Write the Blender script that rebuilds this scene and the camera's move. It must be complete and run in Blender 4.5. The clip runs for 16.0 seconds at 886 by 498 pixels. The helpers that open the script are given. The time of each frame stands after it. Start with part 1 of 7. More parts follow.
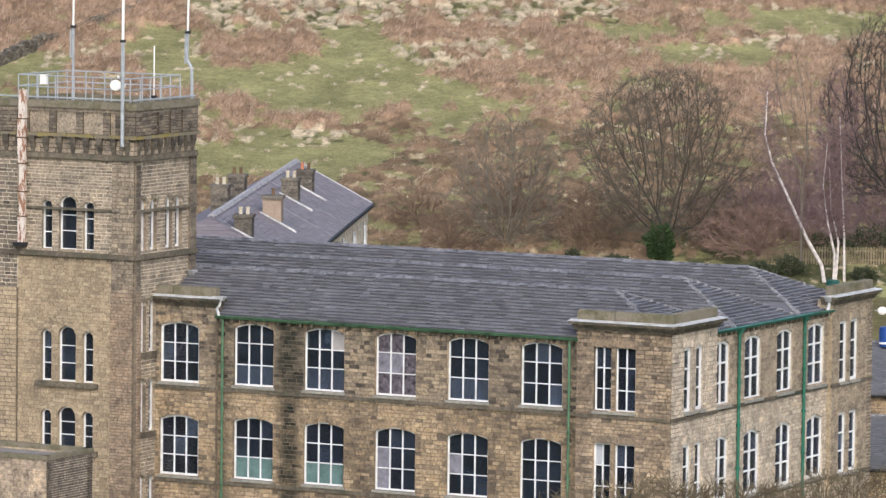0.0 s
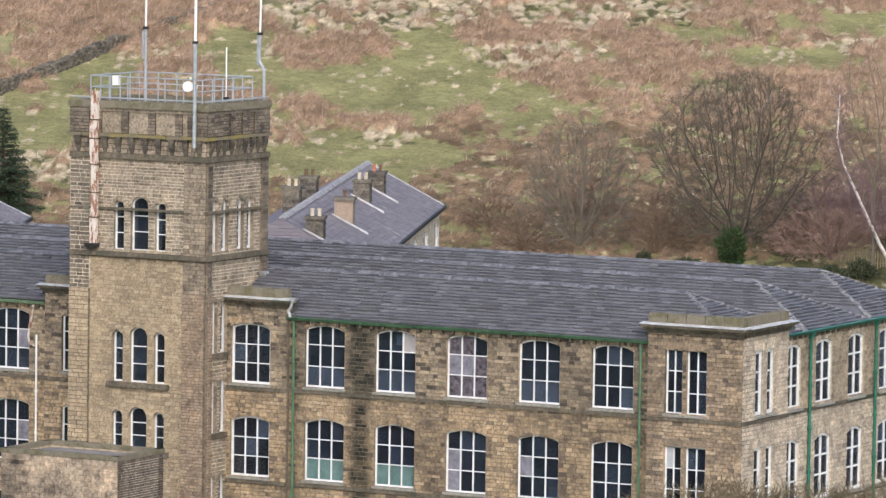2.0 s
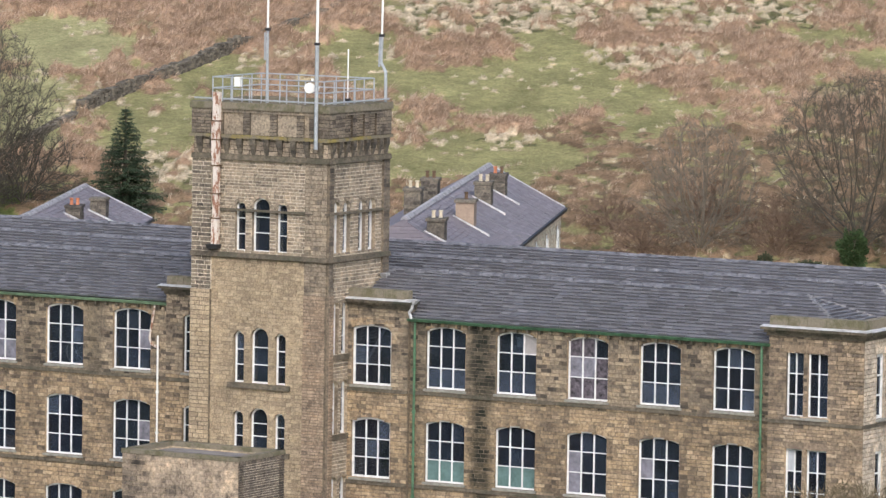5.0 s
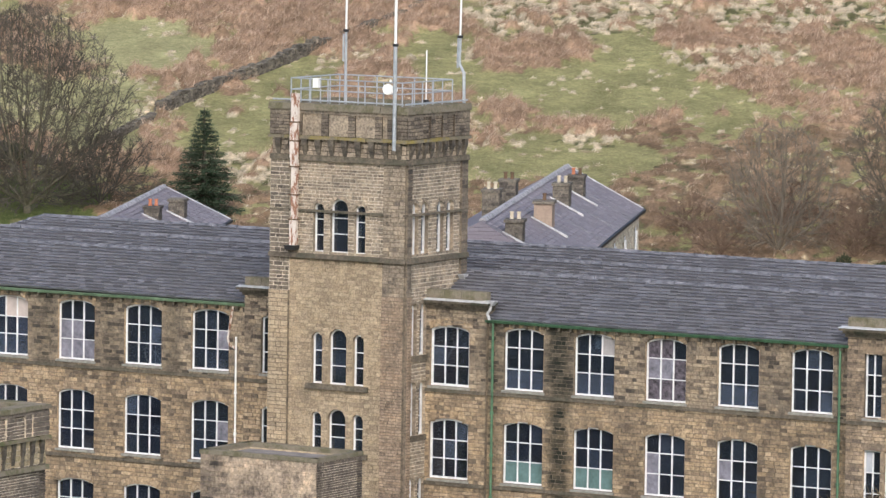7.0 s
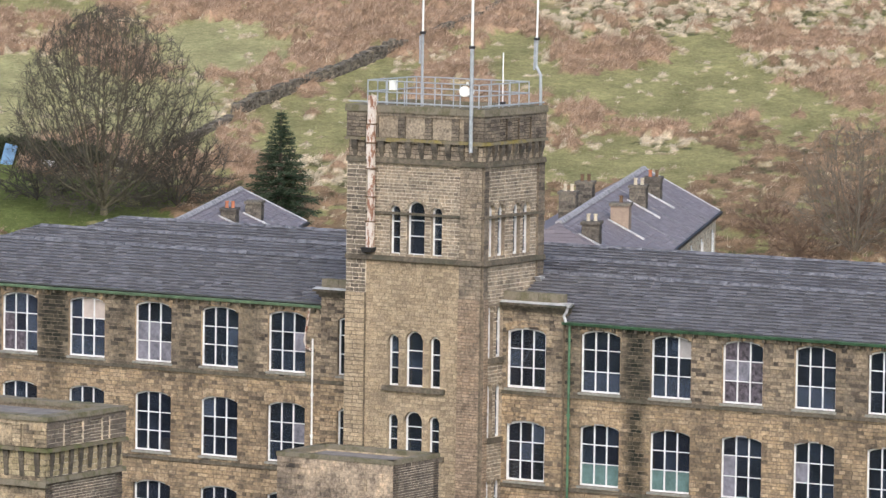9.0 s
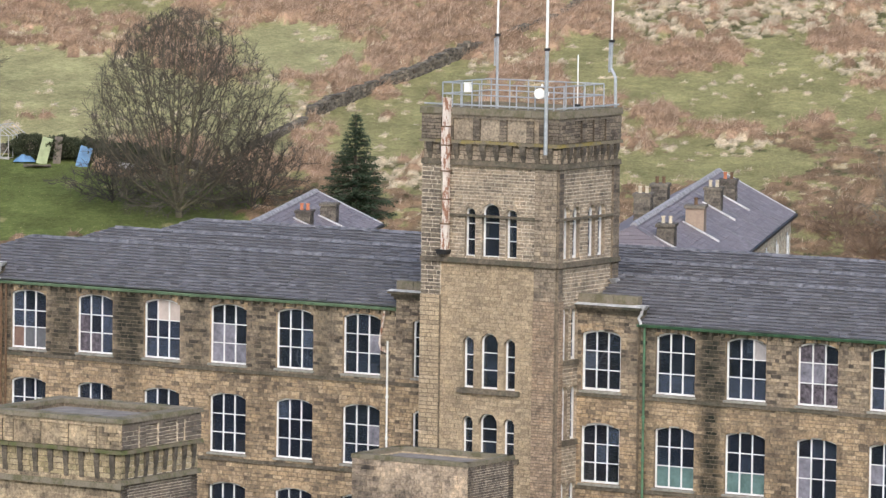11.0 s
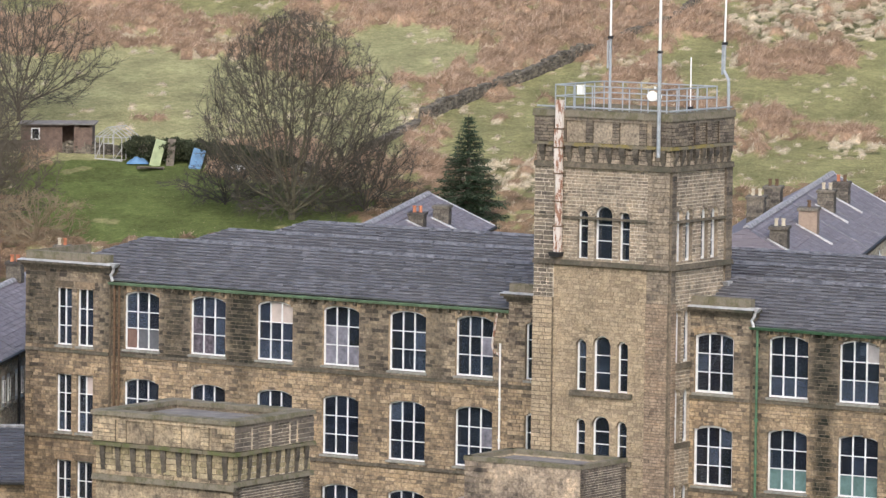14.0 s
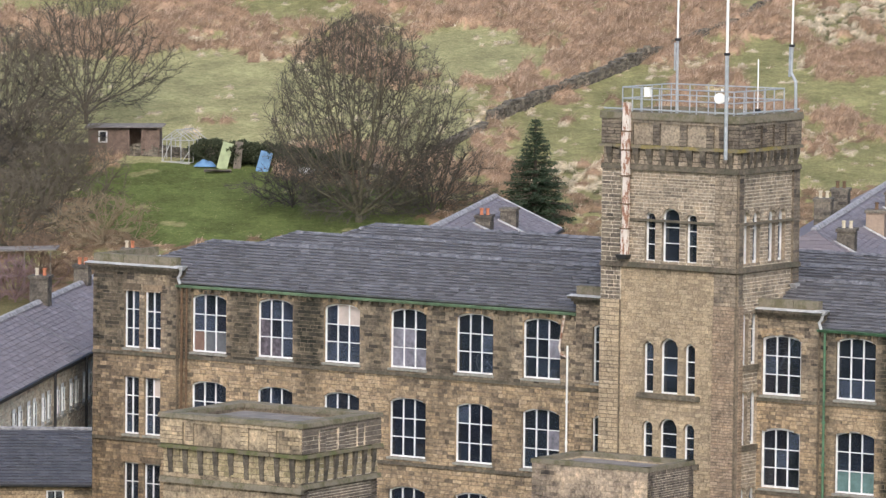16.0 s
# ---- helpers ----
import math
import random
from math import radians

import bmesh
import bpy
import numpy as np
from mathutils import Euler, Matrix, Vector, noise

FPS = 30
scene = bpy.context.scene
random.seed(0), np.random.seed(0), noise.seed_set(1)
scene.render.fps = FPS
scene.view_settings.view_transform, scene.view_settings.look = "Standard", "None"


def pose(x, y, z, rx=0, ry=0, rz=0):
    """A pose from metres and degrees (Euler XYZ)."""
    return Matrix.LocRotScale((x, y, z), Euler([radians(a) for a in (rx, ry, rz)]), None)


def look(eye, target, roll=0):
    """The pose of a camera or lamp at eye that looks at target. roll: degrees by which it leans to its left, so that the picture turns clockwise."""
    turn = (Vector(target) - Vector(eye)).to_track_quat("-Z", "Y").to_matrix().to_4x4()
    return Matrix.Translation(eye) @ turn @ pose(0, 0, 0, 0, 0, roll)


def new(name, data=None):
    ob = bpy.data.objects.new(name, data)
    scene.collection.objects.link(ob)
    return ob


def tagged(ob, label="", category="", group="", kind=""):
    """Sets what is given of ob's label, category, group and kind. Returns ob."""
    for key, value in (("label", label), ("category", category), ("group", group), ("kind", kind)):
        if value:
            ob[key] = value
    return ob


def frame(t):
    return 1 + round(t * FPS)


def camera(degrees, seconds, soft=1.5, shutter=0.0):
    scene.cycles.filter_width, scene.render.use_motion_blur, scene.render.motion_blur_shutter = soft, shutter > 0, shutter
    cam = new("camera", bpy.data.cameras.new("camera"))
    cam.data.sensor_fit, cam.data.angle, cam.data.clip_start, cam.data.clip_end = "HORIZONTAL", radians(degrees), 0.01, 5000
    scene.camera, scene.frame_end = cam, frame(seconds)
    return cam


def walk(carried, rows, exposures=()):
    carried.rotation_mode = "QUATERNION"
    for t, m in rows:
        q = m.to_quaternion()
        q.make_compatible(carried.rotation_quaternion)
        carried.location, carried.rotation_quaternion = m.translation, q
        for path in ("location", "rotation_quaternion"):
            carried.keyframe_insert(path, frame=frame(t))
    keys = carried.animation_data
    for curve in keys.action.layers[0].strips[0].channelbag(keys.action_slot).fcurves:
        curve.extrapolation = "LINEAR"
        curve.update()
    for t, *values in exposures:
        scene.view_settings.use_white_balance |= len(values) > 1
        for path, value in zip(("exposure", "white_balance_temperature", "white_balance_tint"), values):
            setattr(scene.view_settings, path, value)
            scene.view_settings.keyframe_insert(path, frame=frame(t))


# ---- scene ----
EYE = Vector((121.72, -203.54, 37.97))
# seconds, yaw, pitch, roll of a camera that turns on the spot
ROWS = [
    (0.0, 27.794, -4.713, -0.671),
    (0.5, 27.968, -4.710, -0.667),
    (1.0, 28.156, -4.707, -0.729),
    (1.5, 28.335, -4.703, -0.766),
    (2.0, 28.533, -4.700, -0.814),
    (2.5, 28.725, -4.699, -0.862),
    (3.0, 28.932, -4.699, -0.825),
    (3.5, 29.138, -4.698, -0.868),
    (4.0, 29.360, -4.698, -0.885),
    (6.5, 30.358, -4.699, -0.846),
    (7.0, 30.564, -4.698, -0.849),
    (7.5, 30.749, -4.695, -0.816),
    (8.0, 30.953, -4.691, -0.838),
    (8.5, 31.136, -4.691, -0.784),
    (9.0, 31.340, -4.687, -0.811),
    (11.5, 32.289, -4.675, -0.727),
    (12.0, 32.486, -4.675, -0.726),
    (12.5, 32.668, -4.671, -0.695),
    (13.0, 32.868, -4.671, -0.704),
    (13.5, 33.046, -4.664, -0.667),
    (14.0, 33.239, -4.665, -0.695),
    (14.5, 33.408, -4.660, -0.651),
    (15.0, 33.587, -4.653, -0.629),
    (15.5, 33.752, -4.652, -0.670),
    (16.0, 33.915, -4.647, -0.606),
]
cam = camera(8.966, 16.0, soft=1.4)
walk(cam, [(t, pose(EYE.x, EYE.y, EYE.z, 90 + pitch, roll, yaw)) for t, yaw, pitch, roll in ROWS], [(0.0, 0.54, 5840, 10), (16.0, 0.54, 5840, 10)])

# ---------------------------------------------------------------- light
world = bpy.data.worlds.new("world")
scene.world = world
world.use_nodes = True
wn = world.node_tree.nodes
sky = wn.new("ShaderNodeTexSky")
sky.sky_type = 'NISHITA'
sky.sun_disc = False
sky.sun_elevation = radians(38)
sky.sun_rotation = radians(145)
sky.air_density = 1.0
sky.dust_density = 4.0
sky.ozone_density = 1.0
wn["Background"].inputs["Strength"].default_value = 0.15
world.node_tree.links.new(sky.outputs[0], wn["Background"].inputs["Color"])
sun = new("sun", bpy.data.lights.new("sun", 'SUN'))
sun.data.energy = 1.35
sun.data.angle = radians(75)
sun.data.color = (1.0, 0.97, 0.93)
sun.matrix_world = look((63, -90, 100), (0, 0, 10))


# ---------------------------------------------------------------- materials
def material(name, rough=0.8, metal=0.0, spec=0.3):
    m = bpy.data.materials.new(name)
    m.use_nodes = True
    b = m.node_tree.nodes["Principled BSDF"]
    b.inputs["Roughness"].default_value = rough
    b.inputs["Metallic"].default_value = metal
    b.inputs["Specular IOR Level"].default_value = spec
    return m, m.node_tree.nodes, m.node_tree.links, b


def noise_at(nodes, links, scale, detail=4.0, rough=0.6, vec=None):
    n = nodes.new("ShaderNodeTexNoise")
    n.inputs["Scale"].default_value = scale
    n.inputs["Detail"].default_value = detail
    n.inputs["Roughness"].default_value = rough
    if vec is not None:
        links.new(vec, n.inputs["Vector"])
    return n.outputs["Fac"]


def ramp(nodes, links, fac, stops):
    r = nodes.new("ShaderNodeValToRGB")
    el = r.color_ramp.elements
    while len(el) > 1:
        el.remove(el[0])
    el[0].position, el[0].color = stops[0][0], (*stops[0][1], 1)
    for p, c in stops[1:]:
        e = el.new(p)
        e.color = (*c, 1)
    links.new(fac, r.inputs["Fac"])
    return r.outputs["Color"]


def mix(nodes, links, fac, a, b, how='MIX'):
    m = nodes.new("ShaderNodeMix")
    m.data_type, m.blend_type = 'RGBA', how
    m.clamp_factor = True
    for key, v in ((0, fac), (6, a), (7, b)):
        if isinstance(v, (int, float)):
            m.inputs[key].default_value = v
        elif isinstance(v, tuple):
            m.inputs[key].default_value = (*v, 1)
        else:
            links.new(v, m.inputs[key])
    return m.outputs[2]


def calc(nodes, links, op, a, b=0.0, clamp=False):
    m = nodes.new("ShaderNodeMath")
    m.operation, m.use_clamp = op, clamp
    for key, v in ((0, a), (1, b)):
        if isinstance(v, (int, float)):
            m.inputs[key].default_value = v
        else:
            links.new(v, m.inputs[key])
    return m.outputs[0]


def bump(nodes, links, b, height, strength=0.4, dist=0.02):
    n = nodes.new("ShaderNodeBump")
    n.inputs["Strength"].default_value = strength
    n.inputs["Distance"].default_value = dist
    links.new(height, n.inputs["Height"])
    links.new(n.outputs[0], b.inputs["Normal"])


def where(nodes, links, stretch=(1, 1, 1)):
    g = nodes.new("ShaderNodeNewGeometry")
    if stretch == (1, 1, 1):
        return g.outputs["Position"]
    v = nodes.new("ShaderNodeVectorMath")
    v.operation = 'MULTIPLY'
    v.inputs[1].default_value = stretch
    links.new(g.outputs["Position"], v.inputs[0])
    return v.outputs[0]


def piece_random(nodes, links):
    """A number of its own for each piece, be it an object or an island of a joined mesh."""
    g = nodes.new("ShaderNodeNewGeometry")
    o = nodes.new("ShaderNodeObjectInfo")
    return calc(nodes, links, 'FRACT', calc(nodes, links, 'ADD', g.outputs["Random Per Island"], o.outputs["Random"]))


def stone_material(name, stops, soot=0.5, soot_scale=0.22, gritty=9.0, tint=(0.04, 0.035, 0.03), leaks=(), patch=0.5, vary=0.6):
    """Gritstone: each block its own shade, blotched over a few blocks, with soot that ran down in broad streaks."""
    m, n, l, b = material(name, 0.92, spec=0.15)
    rnd = piece_random(n, l)
    mean = tuple(sum(c[1][i] for c in stops) / len(stops) for i in range(3))
    col = mix(n, l, vary, mean, ramp(n, l, rnd, stops))
    pos = where(n, l)
    grit = noise_at(n, l, gritty, 5, 0.7, pos)
    col = mix(n, l, 0.8, col, ramp(n, l, grit, [(0.32, (0.4, 0.4, 0.4)), (0.68, (1.45, 1.42, 1.38))]), 'MULTIPLY')
    blot = noise_at(n, l, 1.4, 6, 0.72, pos)
    col = mix(n, l, patch, col, ramp(n, l, blot, [(0.34, (0.22, 0.22, 0.24)), (0.46, (0.8, 0.8, 0.8)), (0.56, (1.1, 1.08, 1.04)), (0.68, (1.6, 1.52, 1.36))]), 'MULTIPLY')
    big = noise_at(n, l, soot_scale, 5, 0.65, where(n, l, (1, 1, 0.45)))
    fac = calc(n, l, 'MULTIPLY', ramp(n, l, big, [(0.45, (0, 0, 0)), (0.68, (1, 1, 1))]), soot)
    rnd2 = calc(n, l, 'FRACT', calc(n, l, 'MULTIPLY', rnd, 7.31))
    fac = calc(n, l, 'MULTIPLY', fac, calc(n, l, 'ADD', calc(n, l, 'MULTIPLY', rnd2, 0.9), 0.35), True)
    col = mix(n, l, fac, col, tint)
    if leaks:
        # green-black stains that ran down below leaking gutter joints: place along the wall, half-width, strength
        sep = n.new("ShaderNodeSeparateXYZ")
        l.new(pos, sep.inputs[0])
        wander = calc(n, l, 'MULTIPLY', calc(n, l, 'SUBTRACT', noise_at(n, l, 1.1, 5, 0.7, pos), 0.5), 1.1)
        keep = calc(n, l, 'ADD', calc(n, l, 'MULTIPLY', rnd2, 0.4), 0.7)
        for place, wide, strong in leaks:
            off = calc(n, l, 'ABSOLUTE', calc(n, l, 'SUBTRACT', sep.outputs["X"], place))
            st = ramp(n, l, calc(n, l, 'ADD', off, wander), [(wide, (strong,) * 3), (wide + 0.62, (0, 0, 0))])
            col = mix(n, l, calc(n, l, 'MULTIPLY', st, keep, True), col, (0.024, 0.025, 0.018))
    l.new(col, b.inputs["Base Color"])
    bump(n, l, b, grit, 0.6, 0.03)
    return m


BUFF = [(0.0, (0.372, 0.270, 0.159)), (0.14, (0.528, 0.396, 0.244)), (0.3, (0.324, 0.240, 0.152)), (0.45, (0.576, 0.444, 0.293)), (0.6, (0.408, 0.306, 0.189)), (0.72, (0.228, 0.174, 0.122)), (0.82, (0.504, 0.372, 0.226)), (0.93, (0.156, 0.126, 0.091)), (1.0, (0.108, 0.090, 0.073))]
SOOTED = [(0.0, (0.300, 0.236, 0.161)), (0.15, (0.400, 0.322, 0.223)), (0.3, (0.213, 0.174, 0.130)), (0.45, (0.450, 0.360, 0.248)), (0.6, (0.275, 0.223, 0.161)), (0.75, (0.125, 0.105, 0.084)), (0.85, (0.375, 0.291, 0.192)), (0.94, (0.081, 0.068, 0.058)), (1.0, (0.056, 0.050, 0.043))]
TOWER = [(0.0, (0.445, 0.350, 0.225)), (0.18, (0.541, 0.433, 0.290)), (0.36, (0.350, 0.273, 0.180)), (0.55, (0.594, 0.474, 0.320)), (0.72, (0.265, 0.211, 0.150)), (0.86, (0.466, 0.360, 0.225)), (1.0, (0.201, 0.160, 0.115))]
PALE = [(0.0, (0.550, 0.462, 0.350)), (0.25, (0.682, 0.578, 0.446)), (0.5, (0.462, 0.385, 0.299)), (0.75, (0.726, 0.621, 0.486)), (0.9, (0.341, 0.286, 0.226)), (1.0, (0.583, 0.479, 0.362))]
GREY = [(0.0, (0.190, 0.160, 0.124)), (0.3, (0.274, 0.227, 0.171)), (0.55, (0.129, 0.110, 0.089)), (0.8, (0.308, 0.255, 0.189)), (1.0, (0.078, 0.068, 0.058))]
STONE = stone_material("buff_gritstone", BUFF, 0.65, leaks=((6.42, 0.22, 0.95), (3.3, 0.03, 0.55), (-23.3, 0.1, 0.5), (-30.3, 0.15, 0.5), (19.6, 0.03, 0.4)), vary=0.72)
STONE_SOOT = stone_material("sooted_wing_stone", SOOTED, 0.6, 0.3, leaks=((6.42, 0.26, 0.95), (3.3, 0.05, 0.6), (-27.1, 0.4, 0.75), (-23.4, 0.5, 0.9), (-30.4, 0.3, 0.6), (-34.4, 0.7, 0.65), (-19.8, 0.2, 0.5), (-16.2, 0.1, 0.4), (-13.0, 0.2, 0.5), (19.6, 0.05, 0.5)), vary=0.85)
STONE_TOWER = stone_material("tower_gritstone", TOWER, 0.35, 0.22, gritty=14.0, patch=0.32, vary=0.55)
STONE_PILASTER = stone_material("brown_pilaster_stone", [(0, (0.33, 0.25, 0.175)), (0.4, (0.42, 0.325, 0.235)), (0.7, (0.25, 0.185, 0.13)), (1, (0.38, 0.275, 0.185))], 0.45, 0.3, patch=0.5)
STONE_STACK = stone_material("chimney_stone", [(0, (0.17, 0.15, 0.12)), (0.4, (0.235, 0.205, 0.16)), (0.7, (0.115, 0.10, 0.085)), (1, (0.06, 0.055, 0.05))], 0.5, 0.6)
STONE_FRONT = stone_material("mossy_grey_ashlar", [(0, (0.451, 0.362, 0.243)), (0.4, (0.564, 0.454, 0.304)), (0.7, (0.326, 0.259, 0.182)), (1, (0.462, 0.362, 0.228))], 0.8, 0.6, patch=0.8)
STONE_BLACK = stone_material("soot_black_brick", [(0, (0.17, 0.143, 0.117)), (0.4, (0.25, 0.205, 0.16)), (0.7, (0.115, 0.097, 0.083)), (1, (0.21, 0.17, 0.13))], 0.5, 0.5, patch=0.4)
STONE_BLOT = stone_material("blotched_flush_stone", [(0, (0.42, 0.335, 0.25)), (0.5, (0.49, 0.395, 0.295)), (1, (0.34, 0.27, 0.20))], 0.8, 0.8, patch=0.9, vary=0.5)
STONE_CORNER = stone_material("cleaner_buff_gritstone", [(p, tuple(min(0.7, c * k) for c, k in zip(col, (1.04, 1.06, 1.14)))) for p, col in BUFF], 0.6, vary=0.62)
# pale stone, brightened further to make up for weak sun on the east end
STONE_SIDE = stone_material("brightened_pale_gritstone", PALE, 0.35, 0.3)
# PALE raised again to stand in for skylight missing on the north-east terrace walls
STONE_TERRACE = stone_material("brightened_terrace_stone", [(p, tuple(min(0.72, c * 1.12) for c in col)) for p, col in PALE], 0.15, 0.4, patch=0.25, vary=0.7)
# corbels, much darker than the table stone between them
STONE_CORBEL = stone_material("dark_corbel_stone", [(0, (0.12, 0.105, 0.082)), (0.5, (0.17, 0.145, 0.11)), (1, (0.085, 0.075, 0.062))], 0.5, 0.6, vary=0.9)
STONE_TABLE = stone_material("lichened_yellow_gritstone", [(0, (0.392, 0.320, 0.198)), (0.4, (0.519, 0.428, 0.284)), (0.7, (0.304, 0.259, 0.149)), (1, (0.461, 0.357, 0.234))], 0.5, 0.7, tint=(0.118, 0.113, 0.045), patch=0.6)
STONE_TOP = stone_material("brown_gritstone_in_pale_joints", [(0, (0.36, 0.29, 0.21)), (0.3, (0.46, 0.375, 0.275)), (0.6, (0.27, 0.215, 0.155)), (0.85, (0.50, 0.41, 0.30)), (1, (0.20, 0.16, 0.12))], 0.3, 0.4, vary=0.8)
STONE_GREY = stone_material("sooty_gritstone", GREY, 0.45, 0.35, vary=0.9)
STONE_BAND = stone_material("string_course_stone", [(0, (0.155, 0.13, 0.095)), (1, (0.12, 0.10, 0.075))], 0.8, 0.8, 6.0, (0.05, 0.055, 0.035))
MORTAR = stone_material("mortar", [(0, (0.085, 0.068, 0.05)), (1, (0.095, 0.075, 0.055))], 0.4)
STONE_PALE_UP = stone_material("weathered_tower_stone", [(0, (0.295, 0.239, 0.172)), (0.3, (0.397, 0.327, 0.241)), (0.6, (0.213, 0.177, 0.134)), (0.85, (0.445, 0.366, 0.271)), (1, (0.153, 0.127, 0.101))], 0.35, 0.3, vary=0.85)
MORTAR_TAN = stone_material("brown_mortar", [(0, (0.20, 0.165, 0.12)), (1, (0.21, 0.17, 0.125))], 0.3)
MORTAR_MID = stone_material("buff_mortar", [(0, (0.40, 0.325, 0.22)), (1, (0.42, 0.34, 0.235))], 0.3)
MORTAR_BROWN = stone_material("mid_brown_mortar", [(0, (0.30, 0.24, 0.165)), (1, (0.32, 0.26, 0.18))], 0.3)
MORTAR_PALE = stone_material("pale_mortar", [(0, (0.590, 0.513, 0.401)), (1, (0.614, 0.531, 0.419))], 0.2)


def mossy(name, base, moss, amount=0.5, scale=1.2):
    m, n, l, b = material(name, 0.95, spec=0.1)
    pos = where(n, l)
    a = noise_at(n, l, scale, 6, 0.7, pos)
    g = noise_at(n, l, 12, 4, 0.7, pos)
    col = mix(n, l, calc(n, l, 'MULTIPLY', ramp(n, l, a, [(0.46, (0, 0, 0)), (0.6, (1, 1, 1))]), amount), base, moss)
    col = mix(n, l, 0.5, col, ramp(n, l, g, [(0.3, (0.5, 0.5, 0.5)), (0.7, (1.2, 1.2, 1.2))]), 'MULTIPLY')
    l.new(col, b.inputs["Base Color"])
    bump(n, l, b, g, 0.5, 0.03)
    return m


COPING = mossy("lichened_coping", (0.21, 0.18, 0.13), (0.115, 0.108, 0.055), 0.75, 1.6)
LICHEN = mossy("yellow_lichened_stone", (0.17, 0.145, 0.10), (0.25, 0.195, 0.05), 0.8, 1.1)
MOSSY = mossy("mossy_cornice", (0.16, 0.135, 0.09), (0.085, 0.10, 0.03), 0.8, 1.5)


def plain(name, col, rough=0.6, metal=0.0, var=0.25, scale=6.0, spec=0.3):
    m, n, l, b = material(name, rough, metal, spec)
    g = noise_at(n, l, scale, 5, 0.7, where(n, l))
    lo, hi = tuple(c * (1 - var) for c in col), tuple(min(1, c * (1 + var)) for c in col)
    l.new(ramp(n, l, g, [(0.3, lo), (0.7, hi)]), b.inputs["Base Color"])
    return m


def slate_material(name, dark, light, moss=0.25):
    m, n, l, b = material(name, 0.6, spec=0.35)
    rnd = piece_random(n, l)
    col = ramp(n, l, rnd, [(0, dark), (0.5, tuple((a + c) / 2 for a, c in zip(dark, light))), (0.9, light), (1.0, tuple(c * 1.22 for c in light))])
    pos = where(n, l)
    a = noise_at(n, l, 0.7, 5, 0.7, pos)
    col = mix(n, l, calc(n, l, 'MULTIPLY', ramp(n, l, a, [(0.5, (0, 0, 0)), (0.7, (1, 1, 1))]), moss), col, (0.12, 0.115, 0.085))
    g = noise_at(n, l, 9, 5, 0.7, pos)
    col = mix(n, l, 0.3, col, ramp(n, l, g, [(0.3, (0.6, 0.6, 0.6)), (0.7, (1.25, 1.25, 1.25))]), 'MULTIPLY')
    l.new(col, b.inputs["Base Color"])
    bump(n, l, b, g, 0.2, 0.02)
    return m


SLATE = slate_material("blue_grey_slate", (0.122, 0.118, 0.125), (0.15, 0.145, 0.151), 0.14)
SLATE_DARK = slate_material("dark_wet_slate", (0.062, 0.061, 0.069), (0.08, 0.078, 0.086), 0.1)
SLATE_PURPLE = slate_material("purple_slate", (0.160, 0.135, 0.139), (0.212, 0.182, 0.185), 0.15)
RIDGE = plain("ridge_stone", (0.20, 0.192, 0.188), 0.85, var=0.6, scale=4)
RIDGE_PALE = plain("mortared_ridge", (0.30, 0.285, 0.28), 0.85, var=0.6, scale=3)
RIDGE_DARK = plain("slate_ridge", (0.13, 0.127, 0.135), 0.8, var=0.75, scale=2.6)
WHITE = plain("white_window_paint", (0.72, 0.71, 0.68), 0.5, var=0.2, scale=3)
GREEN = plain("green_gutter_paint", (0.03, 0.135, 0.085), 0.45, var=0.3, scale=3)
GREEN_PALE = plain("faded_green_paint", (0.085, 0.165, 0.09), 0.6, var=0.5, scale=1.6)
GREEN_WORN = plain("chalky_worn_green_paint", (0.19, 0.27, 0.16), 0.7, var=0.45, scale=1.4)
LEAD = plain("pale_lead_flashing", (0.46, 0.45, 0.435), 0.5, 0.0, 0.4, 3)
LEDGE = plain("stone_sill", (0.27, 0.255, 0.215), 0.85, var=0.35, scale=5)
STEEL = plain("galvanised_steel", (0.40, 0.415, 0.42), 0.5, 0.35, 0.2, 5)
FIBRE = plain("white_fibreglass", (0.82, 0.80, 0.74), 0.4, var=0.06)
DARK_IRON = plain("dark_iron", (0.035, 0.033, 0.032), 0.6, 0.2)
BROWN_PIPE = plain("rusty_brown_pipe", (0.13, 0.08, 0.045), 0.8, var=0.4)
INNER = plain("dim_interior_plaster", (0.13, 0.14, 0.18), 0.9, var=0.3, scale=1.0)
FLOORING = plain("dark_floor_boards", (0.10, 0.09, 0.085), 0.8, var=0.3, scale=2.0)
ASPHALT_ROOF = plain("grey_roof_felt", (0.19, 0.168, 0.148), 0.9, var=0.35, scale=1.5)
POT = plain("terracotta_pot", (0.42, 0.16, 0.08), 0.8, var=0.3)
POT_CREAM = plain("cream_pot", (0.50, 0.43, 0.31), 0.8, var=0.25)

m, n, l, b = material("peeling_white_pipe", 0.8)
f = noise_at(n, l, 1.9, 6, 0.75, where(n, l, (2.6, 2.6, 0.9)))
l.new(ramp(n, l, f, [(0.36, (0.70, 0.63, 0.55)), (0.50, (0.62, 0.53, 0.44)), (0.535, (0.30, 0.15, 0.09)), (0.75, (0.17, 0.08, 0.05))]), b.inputs["Base Color"])
PEELING = m


